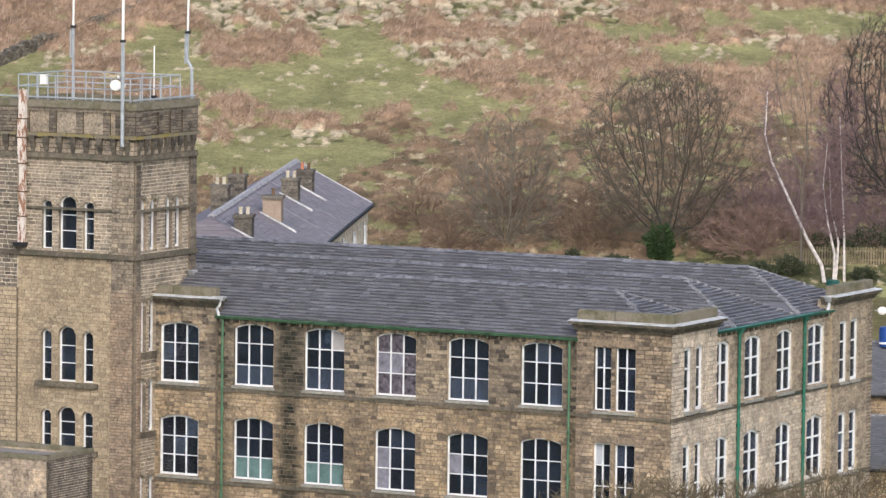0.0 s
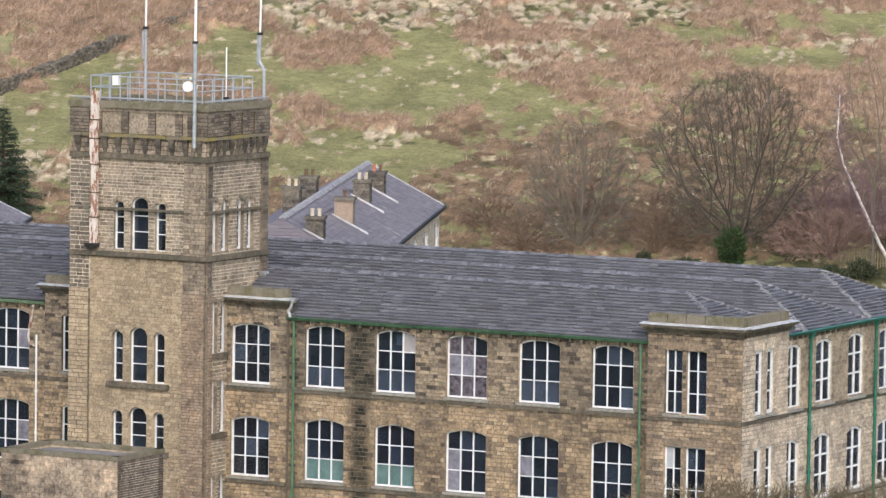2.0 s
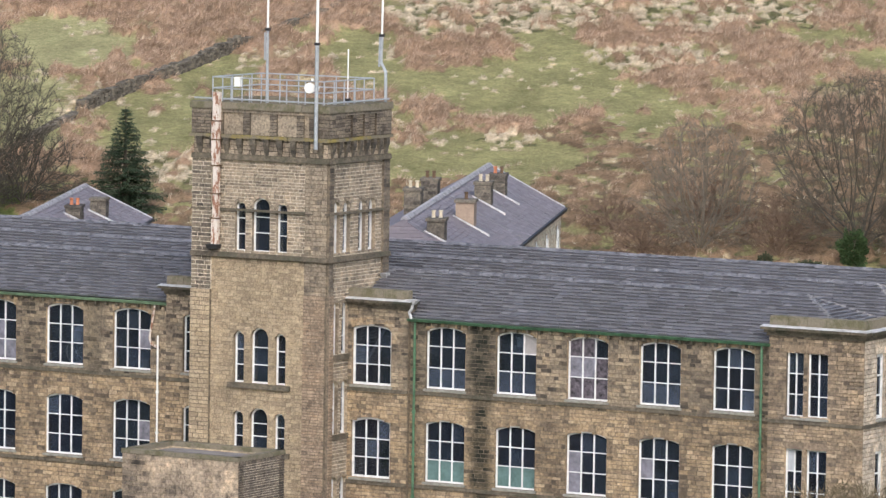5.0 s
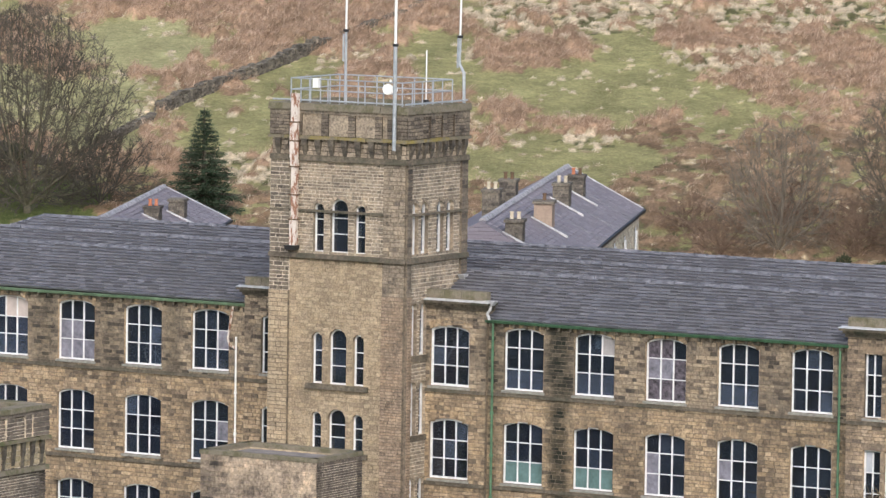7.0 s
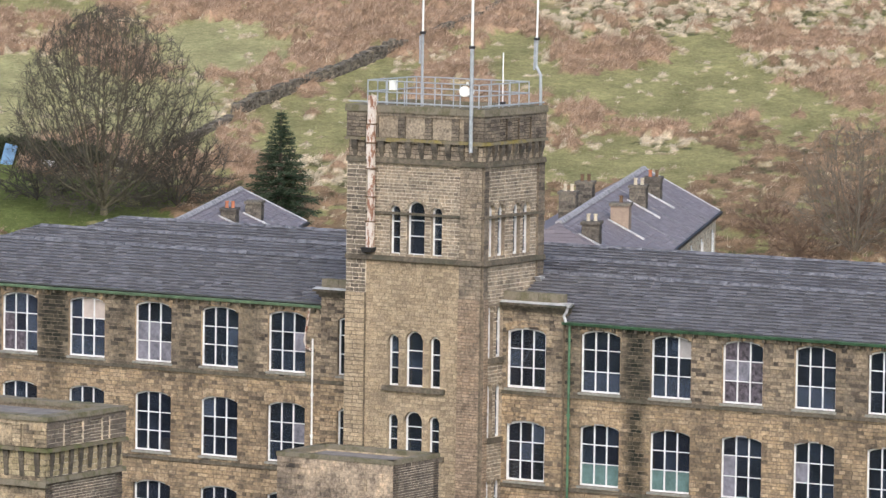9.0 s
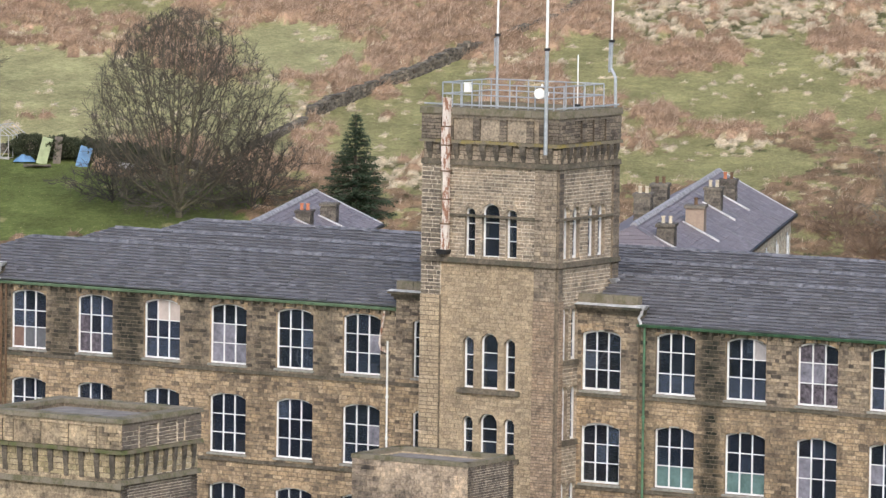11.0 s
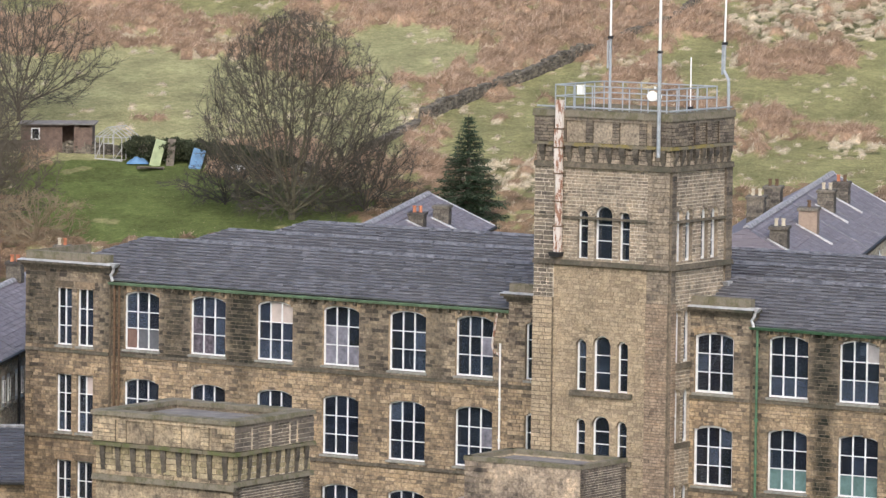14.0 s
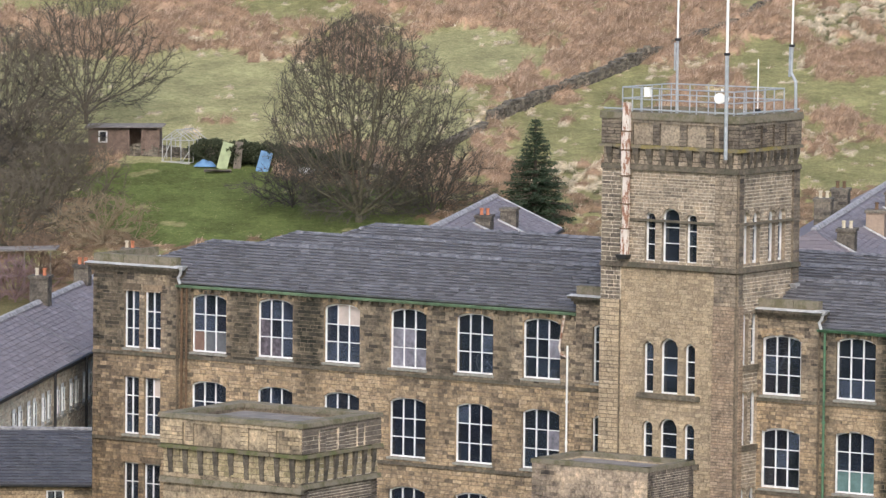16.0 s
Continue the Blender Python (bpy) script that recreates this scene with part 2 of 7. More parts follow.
def glass_material(name, tint, gloss=0.9, dust_sheen=(0.014, 0.06)):
    m = bpy.data.materials.new(name)
    m.use_nodes = True
    n, l = m.node_tree.nodes, m.node_tree.links
    n.remove(n["Principled BSDF"])
    tr, gl, mx, fr = (n.new("ShaderNode" + k) for k in ("BsdfTransparent", "BsdfGlossy", "MixShader", "Fresnel"))
    tr.inputs["Color"].default_value = (*tint, 1)
    gl.inputs["Roughness"].default_value = 0.04
    gl.inputs["Color"].default_value = (gloss, gloss, gloss, 1)
    fr.inputs["IOR"].default_value = 1.5
    l.new(fr.outputs[0], mx.inputs[0])
    l.new(tr.outputs[0], mx.inputs[1])
    l.new(gl.outputs[0], mx.inputs[2])
    # blue-grey diffuse film: dust plus a painted stand-in for sky reflection
    di, m2 = n.new("ShaderNodeBsdfDiffuse"), n.new("ShaderNodeMixShader")
    di.inputs["Color"].default_value = (0.30, 0.36, 0.50, 1)
    l.new(ramp(n, l, noise_at(n, l, 1.3, 4, 0.7, where(n, l)), [(0.35, (dust_sheen[0],) * 3), (0.75, (dust_sheen[1],) * 3)]), m2.inputs[0])
    l.new(mx.outputs[0], m2.inputs[1])
    l.new(di.outputs[0], m2.inputs[2])
    l.new(m2.outputs[0], n["Material Output"].inputs["Surface"])
    return m


GLASS = glass_material("window_glass", (0.50, 0.54, 0.60))
# bluer panes, sky reflection put in as a stronger diffuse film
GLASS_BLUE = glass_material("blue_sheen_glass", (0.45, 0.52, 0.60), 0.9, (0.03, 0.10))
GLASS_DIM = glass_material("grimy_glass", (0.30, 0.30, 0.32), 0.8, (0.02, 0.07))
GLASS_DUST = glass_material("dust_filmed_glass", (0.35, 0.40, 0.42), 0.8, (0.10, 0.22))
PANES = (GLASS,) * 10 + (GLASS_BLUE,) * 3 + (GLASS_DIM,) * 5 + (GLASS_DUST,)
TEAL = plain("teal_frosted_panel", (0.12, 0.185, 0.17), 0.25, var=0.3, scale=2)
PAPER = plain("pale_blind", (0.50, 0.42, 0.36), 0.8, var=0.15, scale=2)
DUSTY = plain("dust_sheeted_pane", (0.20, 0.19, 0.215), 0.4, var=0.5, scale=2.5)
DUSTY_GREY = plain("grey_boarded_pane", (0.12, 0.12, 0.125), 0.5, var=0.25, scale=2.5)
CLOTH = plain("mottled_cloth_behind_glass", (0.095, 0.08, 0.09), 0.5, var=1.0, scale=5.5)
PALE_BOARD = plain("pale_grey_board", (0.36, 0.33, 0.31), 0.7, var=0.2, scale=2.5)
LOUVRE = plain("white_louvre_blind", (0.42, 0.43, 0.44), 0.6, var=0.12, scale=5)
BOARD = plain("brown_boarding", (0.16, 0.10, 0.075), 0.8, var=0.3, scale=2)


# ---------------------------------------------------------------- building helpers
def mesh_of(name, verts, faces, mat):
    me = bpy.data.meshes.new(name)
    me.from_pydata([tuple(v) for v in verts], [], faces)
    me.update()
    if mat is not None:
        me.materials.append(mat)
    return me


def part(name, data, mat, parent, label="", m=None, kind=""):
    """Links a bmesh, a mesh or (verts, faces) as one mesh object under a thing or a part."""
    if isinstance(data, tuple):
        me = mesh_of(name, data[0], data[1], mat)
    elif isinstance(data, bmesh.types.BMesh):
        me = bpy.data.meshes.new(name)
        data.to_mesh(me)
        data.free()
        me.materials.append(mat)
    else:
        me = data
    ob = new(name, me)
    ob.parent = parent
    if m is not None:
        ob.matrix_basis = m
    return tagged(ob, label, kind=kind)


def thing(name, label, category, at=(0, 0, 0), group="", turn=0.0):
    ob = new(name)
    ob.empty_display_size = 0.5
    ob.matrix_basis = pose(*at, 0, 0, turn)
    return tagged(ob, label, category, group)


class Shape:
    """Collects boxes, prisms and tubes as one mesh."""

    def __init__(self):
        self.v, self.f = [], []

    def add(self, verts, faces):
        k = len(self.v)
        self.v += [tuple(p) for p in verts]
        self.f += [tuple(i + k for i in q) for q in faces]
        return self

    def hexa(self, p):
        """p: four corners of the bottom, anticlockwise from above, then the four above them."""
        return self.add(p, [(3, 2, 1, 0), (4, 5, 6, 7), (0, 1, 5, 4), (1, 2, 6, 5), (2, 3, 7, 6), (3, 0, 4, 7)])

    def box(self, x0, x1, y0, y1, z0, z1):
        return self.hexa([(x0, y0, z0), (x1, y0, z0), (x1, y1, z0), (x0, y1, z0), (x0, y0, z1), (x1, y0, z1), (x1, y1, z1), (x0, y1, z1)])

    def tube(self, pts, radii, sides=6, cap=True):
        pts = [Vector(p) for p in pts]
        k = len(self.v)
        for i, p in enumerate(pts):
            d = (pts[min(i + 1, len(pts) - 1)] - pts[max(i - 1, 0)]).normalized()
            a = d.orthogonal().normalized() if i == 0 else (a - d * a.dot(d)).normalized()
            c = d.cross(a)
            r = radii[i] if isinstance(radii, (list, tuple)) else radii
            for s in range(sides):
                w = 2 * math.pi * s / sides
                self.v.append(tuple(p + (a * math.cos(w) + c * math.sin(w)) * r))
        for i in range(len(pts) - 1):
            for s in range(sides):
                q = (s + 1) % sides
                self.f.append((k + i * sides + s, k + i * sides + q, k + (i + 1) * sides + q, k + (i + 1) * sides + s))
        if cap:
            self.f.append(tuple(k + s for s in reversed(range(sides))))
            self.f.append(tuple(k + (len(pts) - 1) * sides + s for s in range(sides)))
        return self

    def data(self):
        return self.v, self.f


class Face:
    """A wall's face: u runs along it, d out of it, z up."""

    def __init__(self, origin, along, out):
        self.o, self.u, self.n = Vector(origin), Vector(along), Vector(out)

    def __call__(self, u, d, z):
        p = self.o + self.u * u + self.n * d
        return (p.x, p.y, p.z + z)


SOUTH = lambda y: Face((0, y, 0), (1, 0, 0), (0, -1, 0))
EAST = lambda x: Face((x, 0, 0), (0, 1, 0), (1, 0, 0))
NORTH = lambda y: Face((0, y, 0), (-1, 0, 0), (0, 1, 0))
WEST = lambda x: Face((x, 0, 0), (0, -1, 0), (-1, 0, 0))


def arch_z(op, u):
    ua, ub, za, zs, zt, form = op
    t = max(-1.0, min(1.0, (u - (ua + ub) / 2) / ((ub - ua) / 2)))
    k = math.sqrt(max(0, 1 - t * t)) if form == 'round' else 1 - t * t
    return zs + (zt - zs) * k


def arch_points(op, n=10):
    ua, ub = op[0], op[1]
    if op[5] == 'flat':
        return [(ua, op[4]), (ub, op[4])]
    out = []
    for i in range(n + 1):
        u = (ua + ub) / 2 - (ub - ua) / 2 * math.cos(math.pi * i / n)
        out.append((u, arch_z(op, u)))
    return out


def wall_shape(fc, U0, U1, Z0, Z1, ops, thick):
    s = Shape()
    us = sorted({U0, U1, *[o[0] for o in ops], *[o[1] for o in ops]})
    zs = sorted({Z0, Z1, *[o[2] for o in ops], *[o[4] for o in ops]})
    for a, b2 in zip(us, us[1:]):
        for c, d in zip(zs, zs[1:]):
            um, zm = (a + b2) / 2, (c + d) / 2
            if any(o[0] < um < o[1] and o[2] < zm < o[4] for o in ops):
                continue
            s.add([fc(a, 0, c), fc(b2, 0, c), fc(b2, 0, d), fc(a, 0, d)], [(0, 1, 2, 3)])
            s.add([fc(a, -thick, c), fc(b2, -thick, c), fc(b2, -thick, d), fc(a, -thick, d)], [(3, 2, 1, 0)])
    for u, flip in ((U0, 0), (U1, 1)):
        q = [fc(u, 0, Z0), fc(u, 0, Z1), fc(u, -thick, Z1), fc(u, -thick, Z0)]
        s.add(q, [(3, 2, 1, 0) if flip else (0, 1, 2, 3)])
    s.add([fc(U0, 0, Z1), fc(U1, 0, Z1), fc(U1, -thick, Z1), fc(U0, -thick, Z1)], [(0, 1, 2, 3)])
    for o in ops:
        top = arch_points(o)
        ring = [(o[0], o[2]), (o[1], o[2])] + [(u, z) for u, z in reversed(top)]
        for (u1, z1), (u2, z2) in zip(ring, ring[1:] + ring[:1]):
            if abs(u1 - u2) + abs(z1 - z2) < 1e-6:
                continue
            s.add([fc(u1, 0, z1), fc(u2, 0, z2), fc(u2, -thick, z2), fc(u1, -thick, z1)], [(0, 3, 2, 1)])
        if o[5] != 'flat':
            for (u1, z1), (u2, z2) in zip(top, top[1:]):
                for d, f in ((0, (0, 1, 2, 3)), (-thick, (3, 2, 1, 0))):
                    s.add([fc(u1, d, z1), fc(u2, d, z2), fc(u2, d, o[4]), fc(u1, d, o[4])], [f])
    return s


def coursed(U0, U1, Z0, Z1, ops, height, length, rng, joint=0.014):
    """Coursed stones (u0, u1, z0, z1) over a wall, leaving its openings free."""
    out, z = [], Z0
    while z < Z1 - 0.05:
        h = min(height * rng.uniform(0.8, 1.22), Z1 - z)
        if Z1 - z - h < 0.08:
            h = Z1 - z
        free, zc = [(U0, U1)], z + h / 2
        for o in ops:
            if zc <= o[2] or zc >= o[4]:
                continue
            a, b2 = o[0], o[1]
            if zc > o[3] and o[5] != 'flat':
                mid, half = (a + b2) / 2, (b2 - a) / 2
                k = (zc - o[3]) / (o[4] - o[3])
                half *= math.sqrt(1 - k * k) if o[5] == 'round' else math.sqrt(1 - k)
                a, b2 = mid - half, mid + half
            nxt = []
            for p, q in free:
                if a > p + 0.03:
                    nxt.append((p, min(q, a)))
                if b2 < q - 0.03:
                    nxt.append((max(p, b2), q))
                if a >= q or b2 <= p:
                    pass
            free = [(p, q) for p, q in nxt if q > p]
        for p, q in free:
            u = p
            while u < q - 0.02:
                w = length * rng.uniform(0.55, 1.5)
                e = q if q - u - w < length * 0.45 else u + w
                out.append((u + joint / 2, e - joint / 2, z + joint / 2, z + h - joint / 2))
                u = e
        z += h
    return out


UNIT_STONE = {}


def unit_stone(mat):
    """A dressed block one unit wide, deep and high with chamfered front edges."""
    if mat.name not in UNIT_STONE:
        s = Shape()
        c, e = 0.5, 0.46
        s.add([(-c, 0, -c), (c, 0, -c), (c, 0, c), (-c, 0, c), (-c, -0.7, -c), (c, -0.7, -c), (c, -0.7, c), (-c, -0.7, c), (-e, -1, -e), (e, -1, -e), (e, -1, e), (-e, -1, e)],
              [(0, 1, 5, 4), (1, 2, 6, 5), (2, 3, 7, 6), (3, 0, 4, 7), (4, 5, 9, 8), (5, 6, 10, 9), (6, 7, 11, 10), (7, 4, 8, 11), (8, 9, 10, 11)])
        UNIT_STONE[mat.name] = mesh_of("stone", s.v, s.f, mat)
    return UNIT_STONE[mat.name]


def stonework(wall, fc, stones, mat, rng, singles=0, near=None, proud=(0.006, 0.04), extra=()):
    """Lays the stones on a wall: those within the stretch `near` as parts, up to `singles`; the rest joined."""
    s, turn = Shape(), math.degrees(math.atan2(fc.u.y, fc.u.x))
    count = 0
    for u0, u1, z0, z1 in stones:
        d = rng.uniform(*proud)
        um, zm = (u0 + u1) / 2, (z0 + z1) / 2
        if count < singles and near and near[0] < um < near[1] and near[2] < zm < near[3]:
            count += 1
            ob = new("stone", unit_stone(mat))
            ob.parent = wall
            ob.matrix_basis = Matrix.Translation(fc(um, 0, zm)) @ pose(0, 0, 0, 0, 0, turn) @ Matrix.Diagonal((u1 - u0, d, z1 - z0, 1))
            continue
        f = [max(0.008, d + rng.uniform(-0.012, 0.012)) for _ in range(4)]
        s.add([fc(u0, 0, z0), fc(u1, 0, z0), fc(u1, 0, z1), fc(u0, 0, z1), fc(u0 + .006, f[0], z0 + .006), fc(u1 - .006, f[1], z0 + .006), fc(u1 - .006, f[2], z1 - .006), fc(u0 + .006, f[3], z1 - .006)],
              [(4, 5, 6, 7), (0, 1, 5, 4), (1, 2, 6, 5), (2, 3, 7, 6), (3, 0, 4, 7)])
    for block in extra:
        s.add(*block)
    part("stonework", s.data(), mat, wall, kind="stuff")


def voussoirs(fc, op, n, depth, rng, proud=0.03):
    """The wedge stones round an arched head."""
    out, ua, ub = [], op[0], op[1]
    mid, half = (ua + ub) / 2, (ub - ua) / 2
    def ring(t, r):
        if op[5] == 'round':
            return mid - (half + r) * math.cos(math.pi * t), op[3] + (op[4] - op[3] + r) * math.sin(math.pi * t)
        u = ua + (ub - ua) * t
        return u + (t - 0.5) * r * 0.5, arch_z(op, u) + r
    for i in range(n):
        a, b2 = (i + 0.05) / n, (i + 0.95) / n
        d, dep = proud * rng.uniform(0.6, 1.2), depth * rng.uniform(0.93, 1.05)
        q = [ring(a, 0.005), ring(b2, 0.005), ring(b2, dep), ring(a, dep)]
        out.append(([fc(u, 0, z) for u, z in q] + [fc(u, d, z) for u, z in q], [(4, 5, 6, 7), (0, 1, 5, 4), (1, 2, 6, 5), (2, 3, 7, 6), (3, 0, 4, 7)]))
    return out


def band(fc, U0, U1, z0, z1, proud, back=0.05):
    """A string course with a weathered top edge."""
    s = Shape()
    s.hexa([fc(U0, proud, z0), fc(U1, proud, z0), fc(U1, -back, z0), fc(U0, -back, z0), fc(U0, proud * 0.75, z1), fc(U1, proud * 0.75, z1), fc(U1, -back, z1), fc(U0, -back, z1)])
    return s


# ---------------------------------------------------------------- windows
pane_rng = random.Random(8)


def window_part(parent, width, z0, zs, zt, form, cols, rows, mat=WHITE, fw=0.075, bar=0.052, sill=0.11, panes=None, at=None):
    """A timber window in local metres: x across from its left edge, -y outwards, z as in the wall. Its panes and sill are parts of it."""
    op = (0.0, width, z0, zs, zt, form)
    s = Shape()
    d0, d1 = 0.0, 0.09
    # outer frame following the head
    ring = [(0, z0), (width, z0)] + list(reversed(arch_points(op, 12)))
    mid = (width / 2, (z0 + zs) / 2)
    def inset(p):
        u = min(max(p[0], fw), width - fw)
        z = max(p[1], z0 + fw) if p[1] < mid[1] else p[1] - fw
        return (u, z)
    ins = [inset(p) for p in ring]
    for i in range(len(ring)):
        j = (i + 1) % len(ring)
        a, b2, c, d = ring[i], ring[j], ins[j], ins[i]
        s.add([(a[0], d0, a[1]), (b2[0], d0, b2[1]), (c[0], d0, c[1]), (d[0], d0, d[1]), (d[0], d1, d[1]), (c[0], d1, c[1])], [(0, 1, 2, 3), (3, 2, 5, 4)])
    xs = [fw + (width - 2 * fw) * i / cols for i in range(cols + 1)]
    zr = [z0 + fw + (zt - z0 - 2 * fw) * i / rows for i in range(rows + 1)]
    zr[1:-1] = [z + pane_rng.uniform(-0.05, 0.05) for z in zr[1:-1]]
    for x in xs[1:-1]:
        s.box(x - bar / 2, x + bar / 2, d0 + 0.004, d1, z0 + fw, arch_z(op, x) - fw * 0.5 if form != 'flat' else zt - fw * 0.5)
    for z in zr[1:-1]:
        s.box(fw, width - fw, d0 + 0.012, d1 - 0.01, z - bar * 0.4, z + bar * 0.4)
    win = part("window", s.data(), mat, parent, m=at)
    panes = panes or {}
    for r in range(rows):
        for c in range(cols):
            a, b2, lo = xs[c], xs[c + 1], zr[r]
            if form != 'flat' and r == rows - 1:
                pts = [(a + (b2 - a) * i / 4, arch_z(op, a + (b2 - a) * i / 4) - fw * 0.7) for i in range(5)]
            else:
                pts = [(a, zr[r + 1]), (b2, zr[r + 1])]
            poly = [(a, lo), (b2, lo)] + list(reversed(pts))
            k = len(poly)
            y0 = d1 - 0.03
            v = [(x, y0, z) for x, z in poly] + [(x, y0 + 0.006, z) for x, z in poly]
            f = [tuple(range(k)), tuple(reversed(range(k, 2 * k)))] + [(i, i + k, (i + 1) % k + k, (i + 1) % k) for i in range(k)]
            ob = part("pane", (v, f), panes.get((c, r)) or pane_rng.choice(PANES), win)
            if (c, r) not in panes:
                ob.visible_shadow = False
    if sill:
        q = Shape()
        q.hexa([(-0.06, -0.20, z0 - sill), (width + 0.06, -0.20, z0 - sill), (width + 0.06, 0.1, z0 - sill), (-0.06, 0.1, z0 - sill), (-0.06, -0.20, z0 - 0.02), (width + 0.06, -0.20, z0 - 0.02), (width + 0.06, 0.1, z0 + 0.01), (-0.06, 0.1, z0 + 0.01)])
        part("sill", q.data(), LEDGE, win, "weathered stone sill")
    return win


def place_in(fc, u, recess):
    turn = math.degrees(math.atan2(fc.u.y, fc.u.x))
    return Matrix.Translation(fc(u, -recess, 0)) @ pose(0, 0, 0, 0, 0, turn)


# ---------------------------------------------------------------- the mill
rng = random.Random(4)
mill = thing("mill", "soot-stained buff gritstone Victorian textile mill with slate roofs", "mill")
EAVE, STOREY = 15.45, 3.96
WALL_Y, BAY_Y = 2.05, 1.85


def stack_of(u0, u1, top=15.24, bottom=12.58, rise=0.2, form='seg', storeys=4, step=STOREY):
    return [(u0, u1, bottom - step * k, top - rise - step * k, top - step * k, form) for k in range(storeys)]


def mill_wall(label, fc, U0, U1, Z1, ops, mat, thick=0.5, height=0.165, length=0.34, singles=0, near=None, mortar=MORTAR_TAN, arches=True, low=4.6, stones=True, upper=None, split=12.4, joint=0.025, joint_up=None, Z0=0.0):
    wall = part("wall", wall_shape(fc, U0, U1, Z0, Z1, ops, thick).data(), mortar, mill, label)
    extra = []
    if arches:
        for o in ops:
            if o[5] == 'seg' and o[4] > low:
                extra += voussoirs(fc, o, 11, 0.30, rng)
            elif o[5] == 'round' and o[4] > low:
                extra += voussoirs(fc, o, 9, 0.13, rng, 0.035)
            elif o[5] == 'flat' and o[4] > low:
                s = Shape()
                s.hexa([fc(o[0] - .08, .05, o[4]), fc(o[1] + .08, .05, o[4]), fc(o[1] + .08, 0, o[4]), fc(o[0] - .08, 0, o[4]), fc(o[0] - .08, .05, o[4] + .28), fc(o[1] + .08, .05, o[4] + .28), fc(o[1] + .08, 0, o[4] + .28), fc(o[0] - .08, 0, o[4] + .28)])
                extra.append((s.v, s.f))
    for o in ops:
        if o[4] > low:
            for u0, u1 in ((o[0], o[0] + 0.012), (o[1] - 0.012, o[1])):
                s = Shape().hexa([fc(u0, .004, o[2]), fc(u1, .004, o[2]), fc(u1, -.17, o[2]), fc(u0, -.17, o[2]), fc(u0, .004, o[3]), fc(u1, .004, o[3]), fc(u1, -.17, o[3]), fc(u0, -.17, o[3])])
                extra.append((s.v, s.f))
    if stones:
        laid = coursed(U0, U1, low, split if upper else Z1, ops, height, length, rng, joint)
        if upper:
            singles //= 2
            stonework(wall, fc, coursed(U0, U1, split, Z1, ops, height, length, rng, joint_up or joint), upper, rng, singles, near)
        stonework(wall, fc, laid, mat, rng, singles, near, extra=extra)
    return wall


def windows_in(fc, ops, cols, rows, recess=0.11, panes=None, **kw):
    for o in ops:
        if o[4] < 4.6:
            continue
        k = (round(o[0], 2), round(o[2], 1))
        window_part(mill, o[1] - o[0], o[2], o[3], o[4], o[5], cols, rows, panes=(panes or {}).get(k), at=place_in(fc, o[0], recess), **kw)


south = SOUTH(WALL_Y)
bays = SOUTH(BAY_Y)
RIGHT_W = [3.70 + 3.39 * i for i in range(5)]
LEFT_W = [-29.95, -26.27, -22.61, -19.04, -15.52, -12.02]
right_ops = [o for u in RIGHT_W for o in stack_of(u, u + 1.94)]
left_ops = [o for u in LEFT_W for o in stack_of(u, u + 1.97, 15.12, 12.44)]
mid_ops = stack_of(0.2, 2.14, 15.16, 12.56)
midl_ops = stack_of(-8.28, -6.85, 15.1, 12.5)
corner_ops = stack_of(20.72, 21.51, form='flat', rise=0) + stack_of(21.68, 22.61, form='flat', rise=0)
end_ops = stack_of(-33.62, -32.75, 15.08, 12.42, form='flat', rise=0) + stack_of(-32.46, -31.53, 15.08, 12.42, form='flat', rise=0)
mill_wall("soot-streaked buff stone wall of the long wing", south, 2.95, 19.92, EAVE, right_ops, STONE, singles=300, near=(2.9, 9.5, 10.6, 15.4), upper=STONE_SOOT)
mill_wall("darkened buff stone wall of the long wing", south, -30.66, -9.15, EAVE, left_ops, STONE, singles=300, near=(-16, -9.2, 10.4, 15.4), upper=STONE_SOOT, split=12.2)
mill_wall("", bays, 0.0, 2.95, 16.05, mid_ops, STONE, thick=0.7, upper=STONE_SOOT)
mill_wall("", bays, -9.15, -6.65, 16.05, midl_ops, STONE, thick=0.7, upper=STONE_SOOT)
mill_wall("", bays, 19.92, 24.22, 16.05, corner_ops, STONE_CORNER, thick=0.7, height=0.16, length=0.33, singles=200, near=(22.6, 24.2, 9, 16))
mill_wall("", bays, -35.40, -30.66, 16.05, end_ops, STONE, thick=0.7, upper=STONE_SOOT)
lob = {(0, 0): TEAL, (1, 0): TEAL, (2, 0): TEAL}
z_up, z_lo = 12.6, 8.6
film = {(0, 0): GLASS_DUST, (1, 0): GLASS_DUST, (2, 0): GLASS_DUST}
right_panes = {(3.70, z_up): film, (13.87, z_up): film, (3.70, z_lo): lob, (7.09, z_lo): lob, (7.09, z_up): {(2, 2): PALE_BOARD, **film},
               (10.48, z_up): {(0, 0): CLOTH, (1, 0): CLOTH, (2, 0): CLOTH, (0, 1): DUSTY, (1, 1): DUSTY, (2, 1): CLOTH, (1, 2): CLOTH, (0, 2): CLOTH}, (10.48, z_lo): {(0, 0): DUSTY, (0, 1): DUSTY}, (13.87, z_lo): {(0, 1): DUSTY}}
